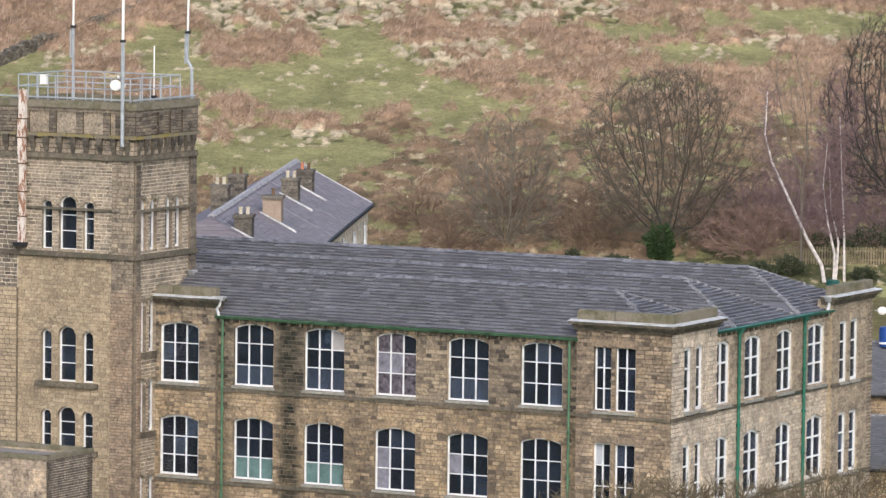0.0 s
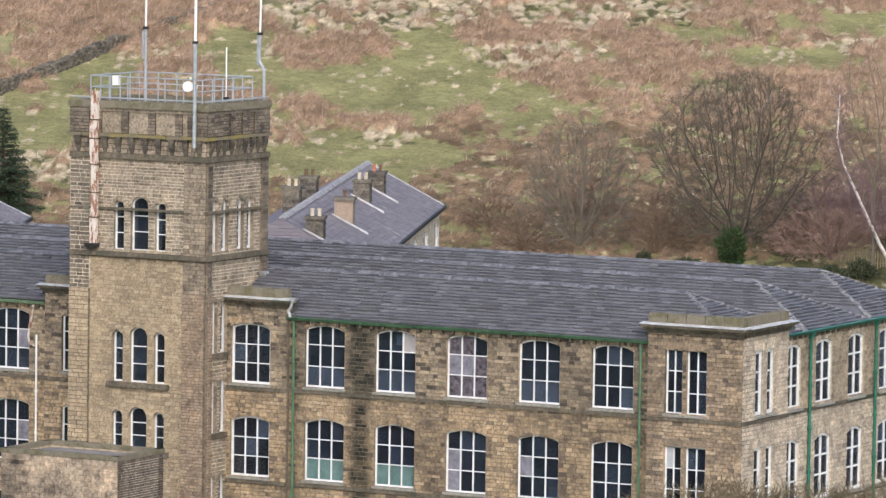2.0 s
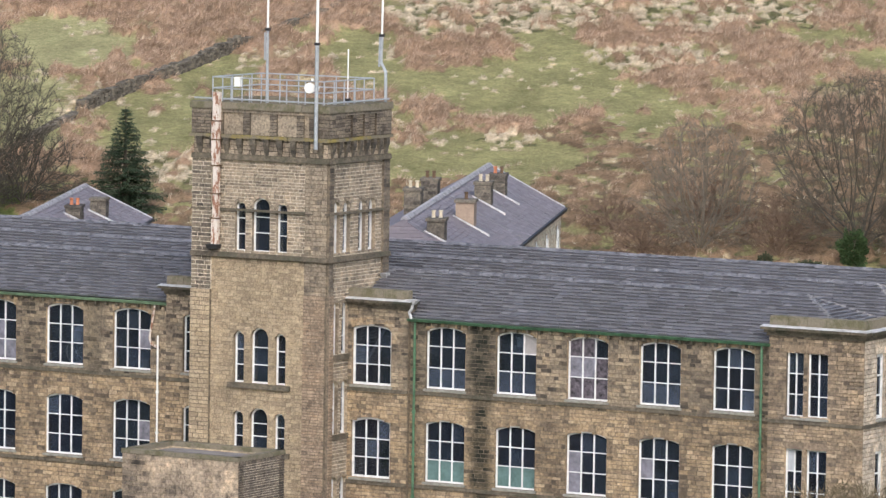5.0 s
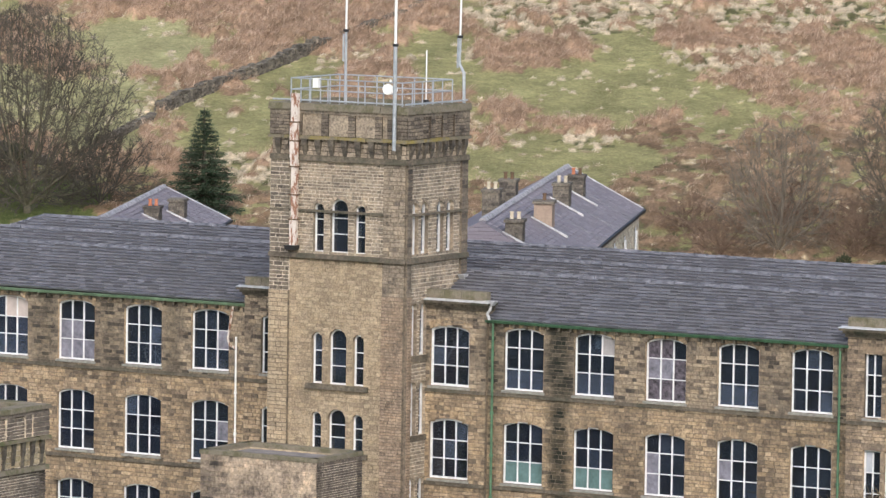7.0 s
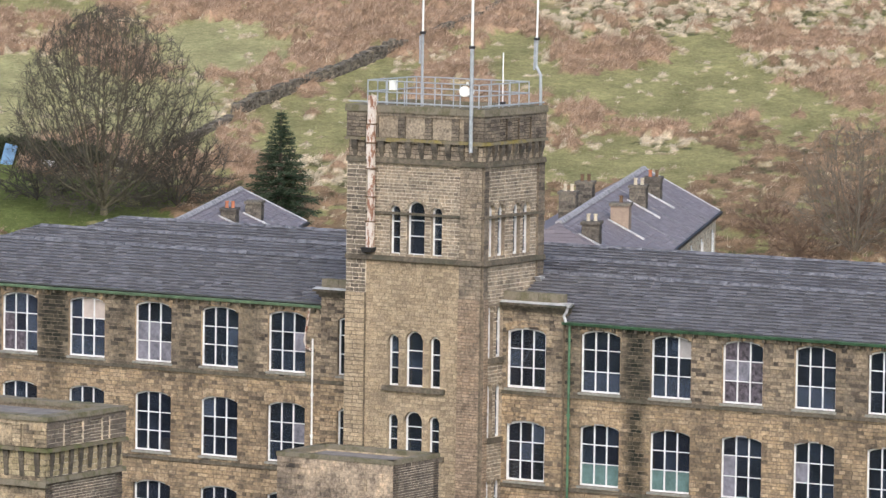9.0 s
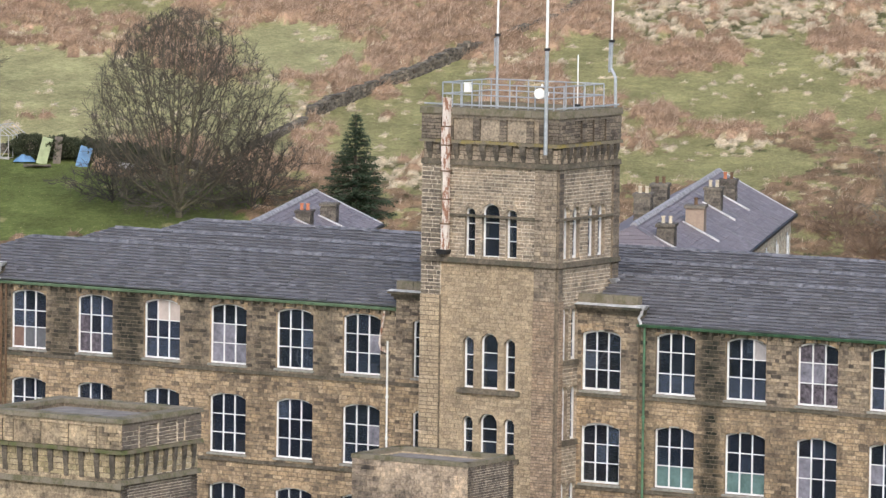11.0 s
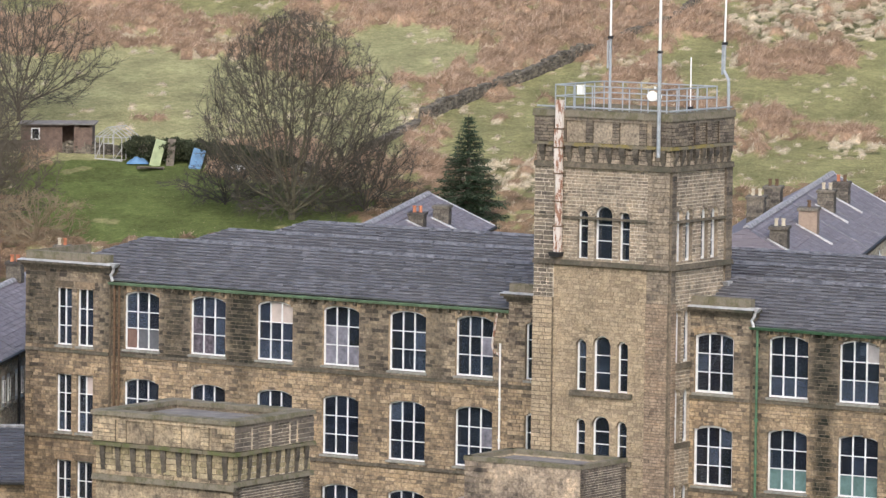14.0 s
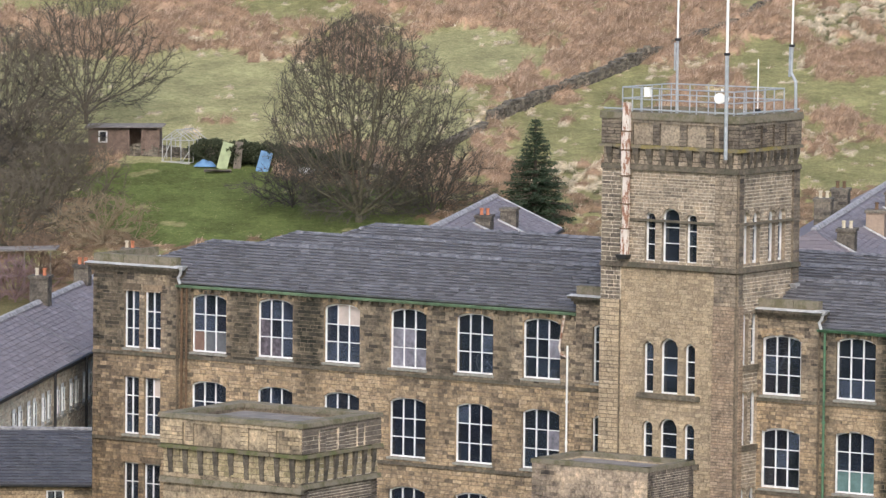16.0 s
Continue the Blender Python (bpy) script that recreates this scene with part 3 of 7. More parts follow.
left_panes = {(-22.61, 12.4): {(1, 2): PAPER, (2, 2): PAPER, (0, 0): GLASS_DUST, (1, 0): GLASS_DUST, (2, 0): GLASS_DUST}, (-29.95, 12.4): {(0, 0): BOARD, (1, 0): DUSTY_GREY, (2, 0): DUSTY_GREY, (0, 1): GLASS_DUST, (1, 1): GLASS_DUST, (0, 2): GLASS_DUST}, (-26.27, 12.4): {(0, 1): CLOTH, (0, 0): CLOTH, (1, 0): CLOTH, (1, 2): GLASS_DUST, (2, 0): GLASS_DUST},
              (-19.04, 12.4): {(0, 0): DUSTY, (1, 0): DUSTY, (2, 0): DUSTY, (0, 1): DUSTY, (1, 1): DUSTY}, (-12.02, 12.4): {(2, 1): DUSTY}, (-12.02, 8.5): {(2, 1): DUSTY}}
windows_in(south, right_ops, 3, 3, panes=right_panes)
windows_in(south, left_ops, 3, 3, panes=left_panes)
windows_in(bays, mid_ops, 3, 3, fw=0.1)
windows_in(bays, midl_ops, 3, 3)
windows_in(bays, corner_ops + end_ops, 2, 3, fw=0.07, panes={(20.72, 8.6): {(0, 2): LOUVRE}, (-32.46, 8.5): {(1, 2): PAPER}})

# east end
XE, XW = 24.22, 24.02
east, east_wall = EAST(XE), EAST(XW)
ec_ops = [o for a, b2 in ((3.0, 3.7), (4.13, 4.78)) for o in stack_of(a, b2, 15.24, 12.6, form='flat', rise=0)]
ef_ops = [o for a, b2 in ((18.63, 19.41), (19.78, 20.57)) for o in stack_of(a, b2, 15.1, 12.45, form='flat', rise=0)]
ew_ops = [o for a, b2 in ((6.35, 7.79), (9.30, 10.90), (12.54, 14.1), (15.73, 17.40)) for o in stack_of(a, b2, 15.2, 12.5)]
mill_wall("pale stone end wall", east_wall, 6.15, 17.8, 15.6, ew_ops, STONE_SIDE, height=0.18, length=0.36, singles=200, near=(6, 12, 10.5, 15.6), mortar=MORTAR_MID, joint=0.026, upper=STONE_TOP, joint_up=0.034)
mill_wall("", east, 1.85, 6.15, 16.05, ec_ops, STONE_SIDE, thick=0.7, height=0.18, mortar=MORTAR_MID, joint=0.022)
mill_wall("", east, 17.8, 22.13, 16.05, ef_ops, STONE_TOP, thick=0.7, height=0.16, mortar=MORTAR_MID, joint=0.036)
windows_in(east_wall, ew_ops, 2, 3, recess=0.05, fw=0.12, bar=0.09)
windows_in(east, ec_ops + ef_ops, 1, 3, recess=0.05, fw=0.13, bar=0.085)
# plain walls that close the back and the far end
mill_wall("", NORTH(22.13), -24.22, 35.40, EAVE, [], STONE_GREY, stones=False)
mill_wall("", WEST(-35.40), -22.13, -1.85, EAVE, [], STONE_GREY, height=0.22, length=0.5, low=4.6)

# storeys inside
for k in range(4):
    top = EAVE - 0.05 - STOREY * k
    s = Shape()
    for x0, x1, y0 in ((-34.8, -7.0, 2.6), (-7.0, 0.3, 5.4), (0.3, 23.4, 2.6)):
        s.box(x0, x1, y0, 21.5, top - 0.25, top)
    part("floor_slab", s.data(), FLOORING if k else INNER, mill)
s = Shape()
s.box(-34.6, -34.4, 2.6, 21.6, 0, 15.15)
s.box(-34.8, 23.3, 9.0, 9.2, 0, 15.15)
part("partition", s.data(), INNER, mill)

# string courses and sills' bands
for fc, spans in ((south, ((2.95, 19.92), (-30.66, -9.15))), (bays, ((0.0, 2.95), (-9.15, -6.65), (19.92, 24.22), (-35.4, -30.66))), (east, ((1.85, 6.15), (17.8, 22.13))), (east_wall, ((6.15, 17.8),))):
    for a, b2 in spans:
        for k in range(3):
            z = (12.44 if a > -5 else 12.24) - STOREY * k
            part("string_course", band(fc, a, b2, z - 0.15, z, 0.08).data(), STONE_BAND, mill)

# bays' cornices and parapets
def cornice(fc, a, b2, z=15.86, left=0.25, right=0.25):
    s = Shape()
    for k, (z0, z1, p) in enumerate(((z, z + 0.13, 0.10), (z + 0.13, z + 0.25, 0.20), (z + 0.25, z + 0.36, 0.34))):
        r = (left * p / 0.34, right * p / 0.34)
        s.hexa([fc(a - r[0], p, z0), fc(b2 + r[1], p, z0), fc(b2 + r[1], -0.5, z0), fc(a - r[0], -0.5, z0), fc(a - r[0], p, z1), fc(b2 + r[1], p, z1), fc(b2 + r[1], -0.5, z1), fc(a - r[0], -0.5, z1)])
    part("cornice", s.data(), STONE_BAND, mill, "weathered moulded stone cornice")
    s = Shape()
    r = (left * 1.05, right * 1.05)
    s.hexa([fc(a - r[0], .37, z + .36), fc(b2 + r[1], .37, z + .36), fc(b2 + r[1], -.5, z + .36), fc(a - r[0], -.5, z + .36), fc(a - r[0], .37, z + .385), fc(b2 + r[1], .37, z + .385), fc(b2 + r[1], 0, z + .43), fc(a - r[0], 0, z + .43)])
    part("flashing", s.data(), LEAD, mill, "pale lead flashing")
    u = a
    while u < b2 - 0.1:
        e = min(b2, u + 0.86)
        if b2 - e < 0.4:
            e = b2
        s = Shape()
        s.hexa([fc(u + .014, 0.02, z + .40), fc(e - .014, 0.02, z + .40), fc(e - .014, -.34, z + .40), fc(u + .014, -.34, z + .40), fc(u + .014, 0.0, z + .79), fc(e - .014, 0.0, z + .79), fc(e - .014, -.34, z + .81), fc(u + .014, -.34, z + .81)])
        part("parapet_stone", s.data(), COPING, mill)
        u = e


cornice(bays, 0.0, 2.95, left=0.0)
cornice(bays, -9.15, -6.65, right=0.0)
cornice(bays, 19.92, 24.22)
cornice(bays, -35.40, -30.66)
cornice(WEST(-35.40), -6.4, -1.86, right=0.0)
cornice(east, 1.86, 6.15, left=0.0)
cornice(east, 17.8, 22.13)

# roofs: three parallel hipped spans
RZ, RX0, RX1 = 17.24, -31.1, 20.0
SPANS = [(1.95, 5.2, 8.45), (8.45, 11.8, 15.05), (15.05, 18.4, 22.2)]
EX0, EX1 = -35.3, 24.1


def slate_courses(p0, p1, q0, q1, gauge, width, rng, lift=0.052):
    """Slates on a plane: p0-p1 its eaves and q0-q1 its head, both along one line. Returns one (verts, faces) a slate."""
    p0, p1, q0, q1 = (Vector(v) for v in (p0, p1, q0, q1))
    out = []
    rise = ((q0 + q1) - (p0 + p1)) / 2
    along = (p1 - p0).normalized()
    up = (rise - along * rise.dot(along)).normalized()
    nrm = along.cross(up).normalized()
    h = (q0 - p0).dot(up)
    n = max(1, int(h / gauge))
    g = h / n
    for i in range(n):
        t0, t1 = i / n, (i + 1) / n
        a, b2 = (p0 + (q0 - p0) * t0), (p1 + (q1 - p1) * t0)
        a1, b1 = (p0 + (q0 - p0) * t1), (p1 + (q1 - p1) * t1)
        u0, u1 = min(a.dot(along), a1.dot(along)), max(b2.dot(along), b1.dot(along))
        lo0, lo1 = a.dot(along), b2.dot(along)
        hi0, hi1 = a1.dot(along), b1.dot(along)
        base = a - along * a.dot(along)
        u = u0 - (0.5 * width if i % 2 else 0) - rng.uniform(0, 0.1)
        while u < u1:
            e = u + width * rng.uniform(0.85, 1.15)
            x0, x1 = max(u, min(lo0, hi0)), min(e, max(lo1, hi1))
            xa, xb = min(max(x0, lo0), lo1), min(max(x1, lo0), lo1)
            ya, yb = min(max(x0, hi0), hi1), min(max(x1, hi0), hi1)
            if xb - xa > 0.02 or yb - ya > 0.02:
                k = lift * rng.uniform(0.6, 1.5)
                j = 0.011
                v = [base + along * (xa + j) + nrm * k, base + along * (xb - j) + nrm * k, base + along * (yb - j) + up * (g * 1.02) + nrm * 0.008, base + along * (ya + j) + up * (g * 1.02) + nrm * 0.008]
                w = [base + along * (xa + j), base + along * (xb - j), base + along * (yb - j) + up * g, base + along * (ya + j) + up * g]
                out.append((v + w, [(0, 1, 2, 3), (4, 5, 1, 0), (5, 6, 2, 1), (7, 4, 0, 3)]))
            u = e
    return out


def slated(parent, planes, mat, gauge, width, rng, singles=0, near=None, lift=0.052):
    joined, count = Shape(), 0
    for pl in planes:
        for v, f in slate_courses(*pl, gauge, width, rng, lift):
            c = sum(v, Vector()) / len(v)
            if count < singles and near and near[0] < c.x < near[1] and near[2] < c.y < near[3]:
                count += 1
                ob = part("slate", ([p - c for p in v], f), mat, parent, m=Matrix.Translation(c))
            else:
                joined.add(v, f)
    part("slating", joined.data(), mat, parent, kind="stuff")


for k, (ya, yr, yb) in enumerate(SPANS):
    z0, z1 = EAVE + 0.06, EAVE + 0.06
    e0, e1, r0, r1 = (EX0, ya, z0), (EX1, ya, z0), (RX0, yr, RZ), (RX1, yr, RZ)
    f0, f1 = (EX0, yb, z0), (EX1, yb, z0)
    s = Shape()
    s.add([e0, e1, r1, r0, f1, f0], [(0, 1, 2, 3), (1, 4, 2), (5, 0, 3), (4, 5, 3, 2), (0, 5, 4, 1)])
    roof = part("roof", s.data(), SLATE, mill, "blue-grey slate hipped roof with mossy patches")
    planes = [(e0, e1, r0, r1), (e1, f1, r1, r1)]
    if k:
        # only the upper part of the rear spans rises over the one before
        t = 0.3
        lerp = lambda a, b2: tuple(a[i] + (b2[i] - a[i]) * t for i in range(3))
        planes = [(lerp(e0, r0), lerp(e1, r1), r0, r1), (e1, f1, r1, r1)]
    slated(roof, planes, SLATE, 0.235, 0.46, rng, 300 if k == 0 else 0, (3, 15, 1, 3.6), 0.082)
    s = Shape()
    u = RX0
    while u < RX1 - 0.05:
        e = min(RX1, u + 0.55)
        o = rng.uniform(-0.012, 0.012)
        s.hexa([(u + .01, yr - .15, RZ - .05 + o), (e - .01, yr - .15, RZ - .05 + o), (e - .01, yr + .15, RZ - .05 + o), (u + .01, yr + .15, RZ - .05 + o), (u + .01, yr - .05, RZ + .07 + o), (e - .01, yr - .05, RZ + .07 + o), (e - .01, yr + .05, RZ + .07 + o), (u + .01, yr + .05, RZ + .07 + o)])
        u = e
    part("ridge_tiles", s.data(), RIDGE_DARK, roof, "dark slate-grey ridge tiles")
    for a, c in ((r1, e1), (r1, f1), (r0, e0)):
        a, c = Vector(a), Vector(c)
        n_t, s = int((c - a).length / 0.42), Shape()
        side = (c - a).cross(Vector((0, 0, 1))).normalized() * 0.115
        for i in range(n_t):
            p, q = a + (c - a) * (i / n_t), a + (c - a) * ((i + 0.93) / n_t)
            up = Vector((0, 0, 0.035 + rng.uniform(0, 0.03)))
            s.hexa([p - side, q - side, q + side, p + side, p - side * .5 + up, q - side * .5 + up * 1.6, q + side * .5 + up * 1.6, p + side * .5 + up])
        part("hip_tiles", s.data(), RIDGE_DARK if a == Vector(r0) else RIDGE, roof, "grey stone hip tiles")


# gutters and downpipes
def gutter(fc, a, b2, z, mat, d=0.26):
    # lengths of cast gutter that sag a little between their joints
    s, n_g = Shape(), max(2, round((b2 - a) / 1.83))
    for i in range(n_g):
        u0, u1 = a + (b2 - a) * i / n_g, a + (b2 - a) * (i + 1) / n_g
        za, zb = z + 0.018 * noise.noise((u0 * 0.7, z, 1.0)), z + 0.018 * noise.noise((u1 * 0.7, z, 1.0))
        s.hexa([fc(u0, d - .05, za), fc(u1 - .01, d - .05, zb), fc(u1 - .01, 0.02, zb), fc(u0, 0.02, za), fc(u0, d + 0.03, za + 0.115), fc(u1 - .01, d + 0.03, zb + 0.115), fc(u1 - .01, 0.0, zb + 0.115), fc(u0, 0.0, za + 0.115)])
        s.hexa([fc(u1 - .05, d - .04, zb - .012), fc(u1 + .03, d - .04, zb - .012), fc(u1 + .03, .01, zb - .012), fc(u1 - .05, .01, zb - .012), fc(u1 - .05, d + .045, zb + .122), fc(u1 + .03, d + .045, zb + .122), fc(u1 + .03, 0, zb + .122), fc(u1 - .05, 0, zb + .122)])
    g = part("gutter", s.data(), mat, mill)
    s, u = Shape(), a + 0.2
    while u < b2:
        s.hexa([fc(u, d * 0.8, z - 0.14), fc(u + .1, d * 0.8, z - 0.14), fc(u + .1, -.02, z - 0.2), fc(u, -.02, z - 0.2), fc(u, d * 0.8, z - .02), fc(u + .1, d * 0.8, z - .02), fc(u + .1, -.02, z - .02), fc(u, -.02, z - .02)])
        u += 0.55
    part("gutter_bracket", s.data(), STONE_BAND, g, "row of small stone gutter brackets", kind="stuff")


def downpipe(fc, u, z1, mat, r=0.055, d=0.12, z0=0.0, hopper=False):
    s = Shape().tube([fc(u, d, z0), fc(u, d, z1)], r, 8)
    for k in range(int((z1 - z0) / 1.8)):
        s.tube([fc(u, d, z0 + 0.7 + 1.8 * k), fc(u, d, z0 + 0.82 + 1.8 * k)], r * 1.5, 8)
    p = part("downpipe", s.data(), mat, mill)
    if hopper:
        s = Shape()
        s.hexa([fc(u - .1, .2, z1 - .15), fc(u + .1, .2, z1 - .15), fc(u + .1, .02, z1 - .15), fc(u - .1, .02, z1 - .15), fc(u - .2, .3, z1 + .12), fc(u + .2, .3, z1 + .12), fc(u + .2, .02, z1 + .12), fc(u - .2, .02, z1 + .12)])
        part("hopper_head", s.data(), mat, p)


gutter(south, 2.9, 19.95, 15.38, GREEN_PALE)
gutter(south, -30.7, -9.2, 15.34, GREEN_WORN)
gutter(east_wall, 6.15, 17.9, 15.55, GREEN)
downpipe(south, 3.22, 15.4, GREEN_PALE)
downpipe(south, 19.55, 15.4, GREEN_PALE)
downpipe(east_wall, 8.55, 15.5, GREEN, 0.07, hopper=True)
downpipe(east_wall, 15.15, 15.5, GREEN, 0.07, hopper=True)
downpipe(south, -9.62, 14.0, FIBRE, 0.045)
downpipe(south, -30.42, 15.35, BROWN_PIPE, 0.06)
downpipe(south, -30.15, 15.35, BROWN_PIPE, 0.05)
s = Shape().tube([south(-9.75, .2, 15.3), south(-9.85, .15, 14.9), south(-10.05, .12, 13.9), south(-9.95, .12, 13.6), south(-9.66, .12, 13.5)], 0.05, 8)
part("swan_neck", s.data(), PEELING, mill, "peeling swan-neck drainpipe")

# ---------------------------------------------------------------- the tower
TW, TD, TZ = -6.65, 5.0, 22.2
tf, ts = SOUTH(0.0), EAST(0.0)
tow_ops = []
for z0, zc, zl in ((18.08, 20.40, 20.2), (12.48, 14.87, 14.68), (9.60, 11.45, 11.28), (5.6, 7.6, 7.45)):
    tow_ops += [(-4.57, -4.03, z0, zl - 0.27, zl, 'round'), (-3.72, -2.82, z0, zc - 0.45, zc, 'round'), (-2.52, -1.96, z0, zl - 0.28, zl, 'round')]
side_ops = [(a, b2, 18.15, 20.06, 20.36, 'round') for a, b2 in ((0.46, 1.06), (1.28, 1.88), (2.56, 3.16), (3.38, 3.98))]
for z0, z1 in ((13.85, 16.1), (10.45, 12.75), (6.5, 8.65)):
    side_ops += [(0.46, 1.06, z0, z1 - 0.3, z1, 'round'), (1.28, 1.88, z0, z1 - 0.3, z1, 'round')]
mill_wall("buff stone face of the square tower", tf, TW, 0.0, 18.0, [o for o in tow_ops if o[2] < 18], STONE_TOWER, thick=0.6, height=0.16, length=0.31, singles=200, near=(-5.6, -1, 15.2, 18), joint=0.02, mortar=MORTAR_BROWN)
mill_wall("greyer stone face of the tower's top stage", tf, TW, 0.0, TZ, [o for o in tow_ops if o[2] > 18], STONE_PALE_UP, thick=0.6, height=0.15, length=0.34, singles=300, near=(-5.6, -1, 20.3, 22), joint=0.036, mortar=MORTAR_PALE, Z0=18.0, low=18.0)
mill_wall("grey weathered side of the square tower", ts, 0.0, TD, TZ, side_ops, STONE_PALE_UP, thick=0.6, height=0.15, length=0.32, singles=300, near=(0, 5, 20, 22.2), joint=0.038, mortar=MORTAR_PALE)
mill_wall("", WEST(TW), -TD, 0.0, TZ, [], STONE_GREY, low=12)
mill_wall("", NORTH(TD), 0.0, -TW, TZ, [], STONE_GREY, stones=False)
windows_in(tf, tow_ops, 1, 3, recess=0.16, fw=0.075, bar=0.05, sill=0)
windows_in(ts, side_ops, 1, 3, recess=0.17, fw=0.1, bar=0.05, sill=0)
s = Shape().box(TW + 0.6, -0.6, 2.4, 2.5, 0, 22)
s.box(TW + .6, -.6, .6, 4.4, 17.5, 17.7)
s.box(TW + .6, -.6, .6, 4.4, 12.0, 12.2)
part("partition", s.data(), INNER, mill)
# corner pilasters
for fc, a, b2, mat in ((tf, TW - 0.03, -5.70, STONE_TOWER), (tf, -1.05, 0.03, STONE_PILASTER), (ts, 0.0, 0.38, STONE_PILASTER), (ts, 4.5, 5.03, STONE_GREY)):
    for z0, z1, p in ((0.0, 16.4, 0.15), (16.4, 22.2, 0.09)):
        if z0 > 10:
            mat = STONE_PALE_UP if fc is tf and a > -5 else STONE_GREY
        f2 = Face(fc.o + fc.n * p, fc.u, fc.n)
        w = part("pilaster", wall_shape(f2, a, b2, z0, z1, [], p + 0.02).data(), MORTAR_PALE if z0 > 10 and a < -5 else MORTAR_TAN, mill)
        stonework(w, f2, coursed(a, b2, max(z0, 4.6), z1, [], 0.13 if mat == STONE_PILASTER else 0.18, 0.3 if mat == STONE_PILASTER else 0.38, rng, 0.036 if mat == STONE_GREY else 0.028), mat, rng)
for fc, a, b2 in ((tf, TW - 0.05, 0.12), (ts, -0.12, TD + 0.05)):
    for z0, z1, p in ((17.82, 18.02, 0.2), (19.80, 19.90, 0.12), (21.98, 22.2, 0.17)):
        part("string_course", band(fc, a, b2, z0, z1, p).data(), STONE_BAND, mill)
for z in (12.38, 9.5):
    part("string_course", band(tf, -4.8, -1.7, z - 0.12, z + 0.1, 0.16).data(), STONE_BAND, mill)
for z in (13.75, 10.35):
    part("string_course", band(ts, 0.4, 1.9, z - 0.12, z + 0.1, 0.1).data(), STONE_BAND, mill)


def uneven(parent, name, fc, a, b2, z0, z1, proud, back, rng, mat):
    """A course of long stones that have weathered and settled unevenly, each a part."""
    n_s = max(2, round((b2 - a) / 0.7))
    for i in range(n_s):
        u0, u1 = a + (b2 - a) * i / n_s + 0.006, a + (b2 - a) * (i + 1) / n_s - 0.006
        p, lo, hi = proud + rng.uniform(-0.025, 0.015), z0 + rng.uniform(-0.012, 0.008), z1 + rng.uniform(-0.022, 0.0)
        s = Shape().hexa([fc(u0, p, lo), fc(u1, p, lo), fc(u1, -back, lo), fc(u0, -back, lo), fc(u0, p * 0.75, hi), fc(u1, p * 0.78, hi + rng.uniform(-0.012, 0)), fc(u1, -back, hi), fc(u0, -back, hi)])
        part(name, s.data(), mat, parent)


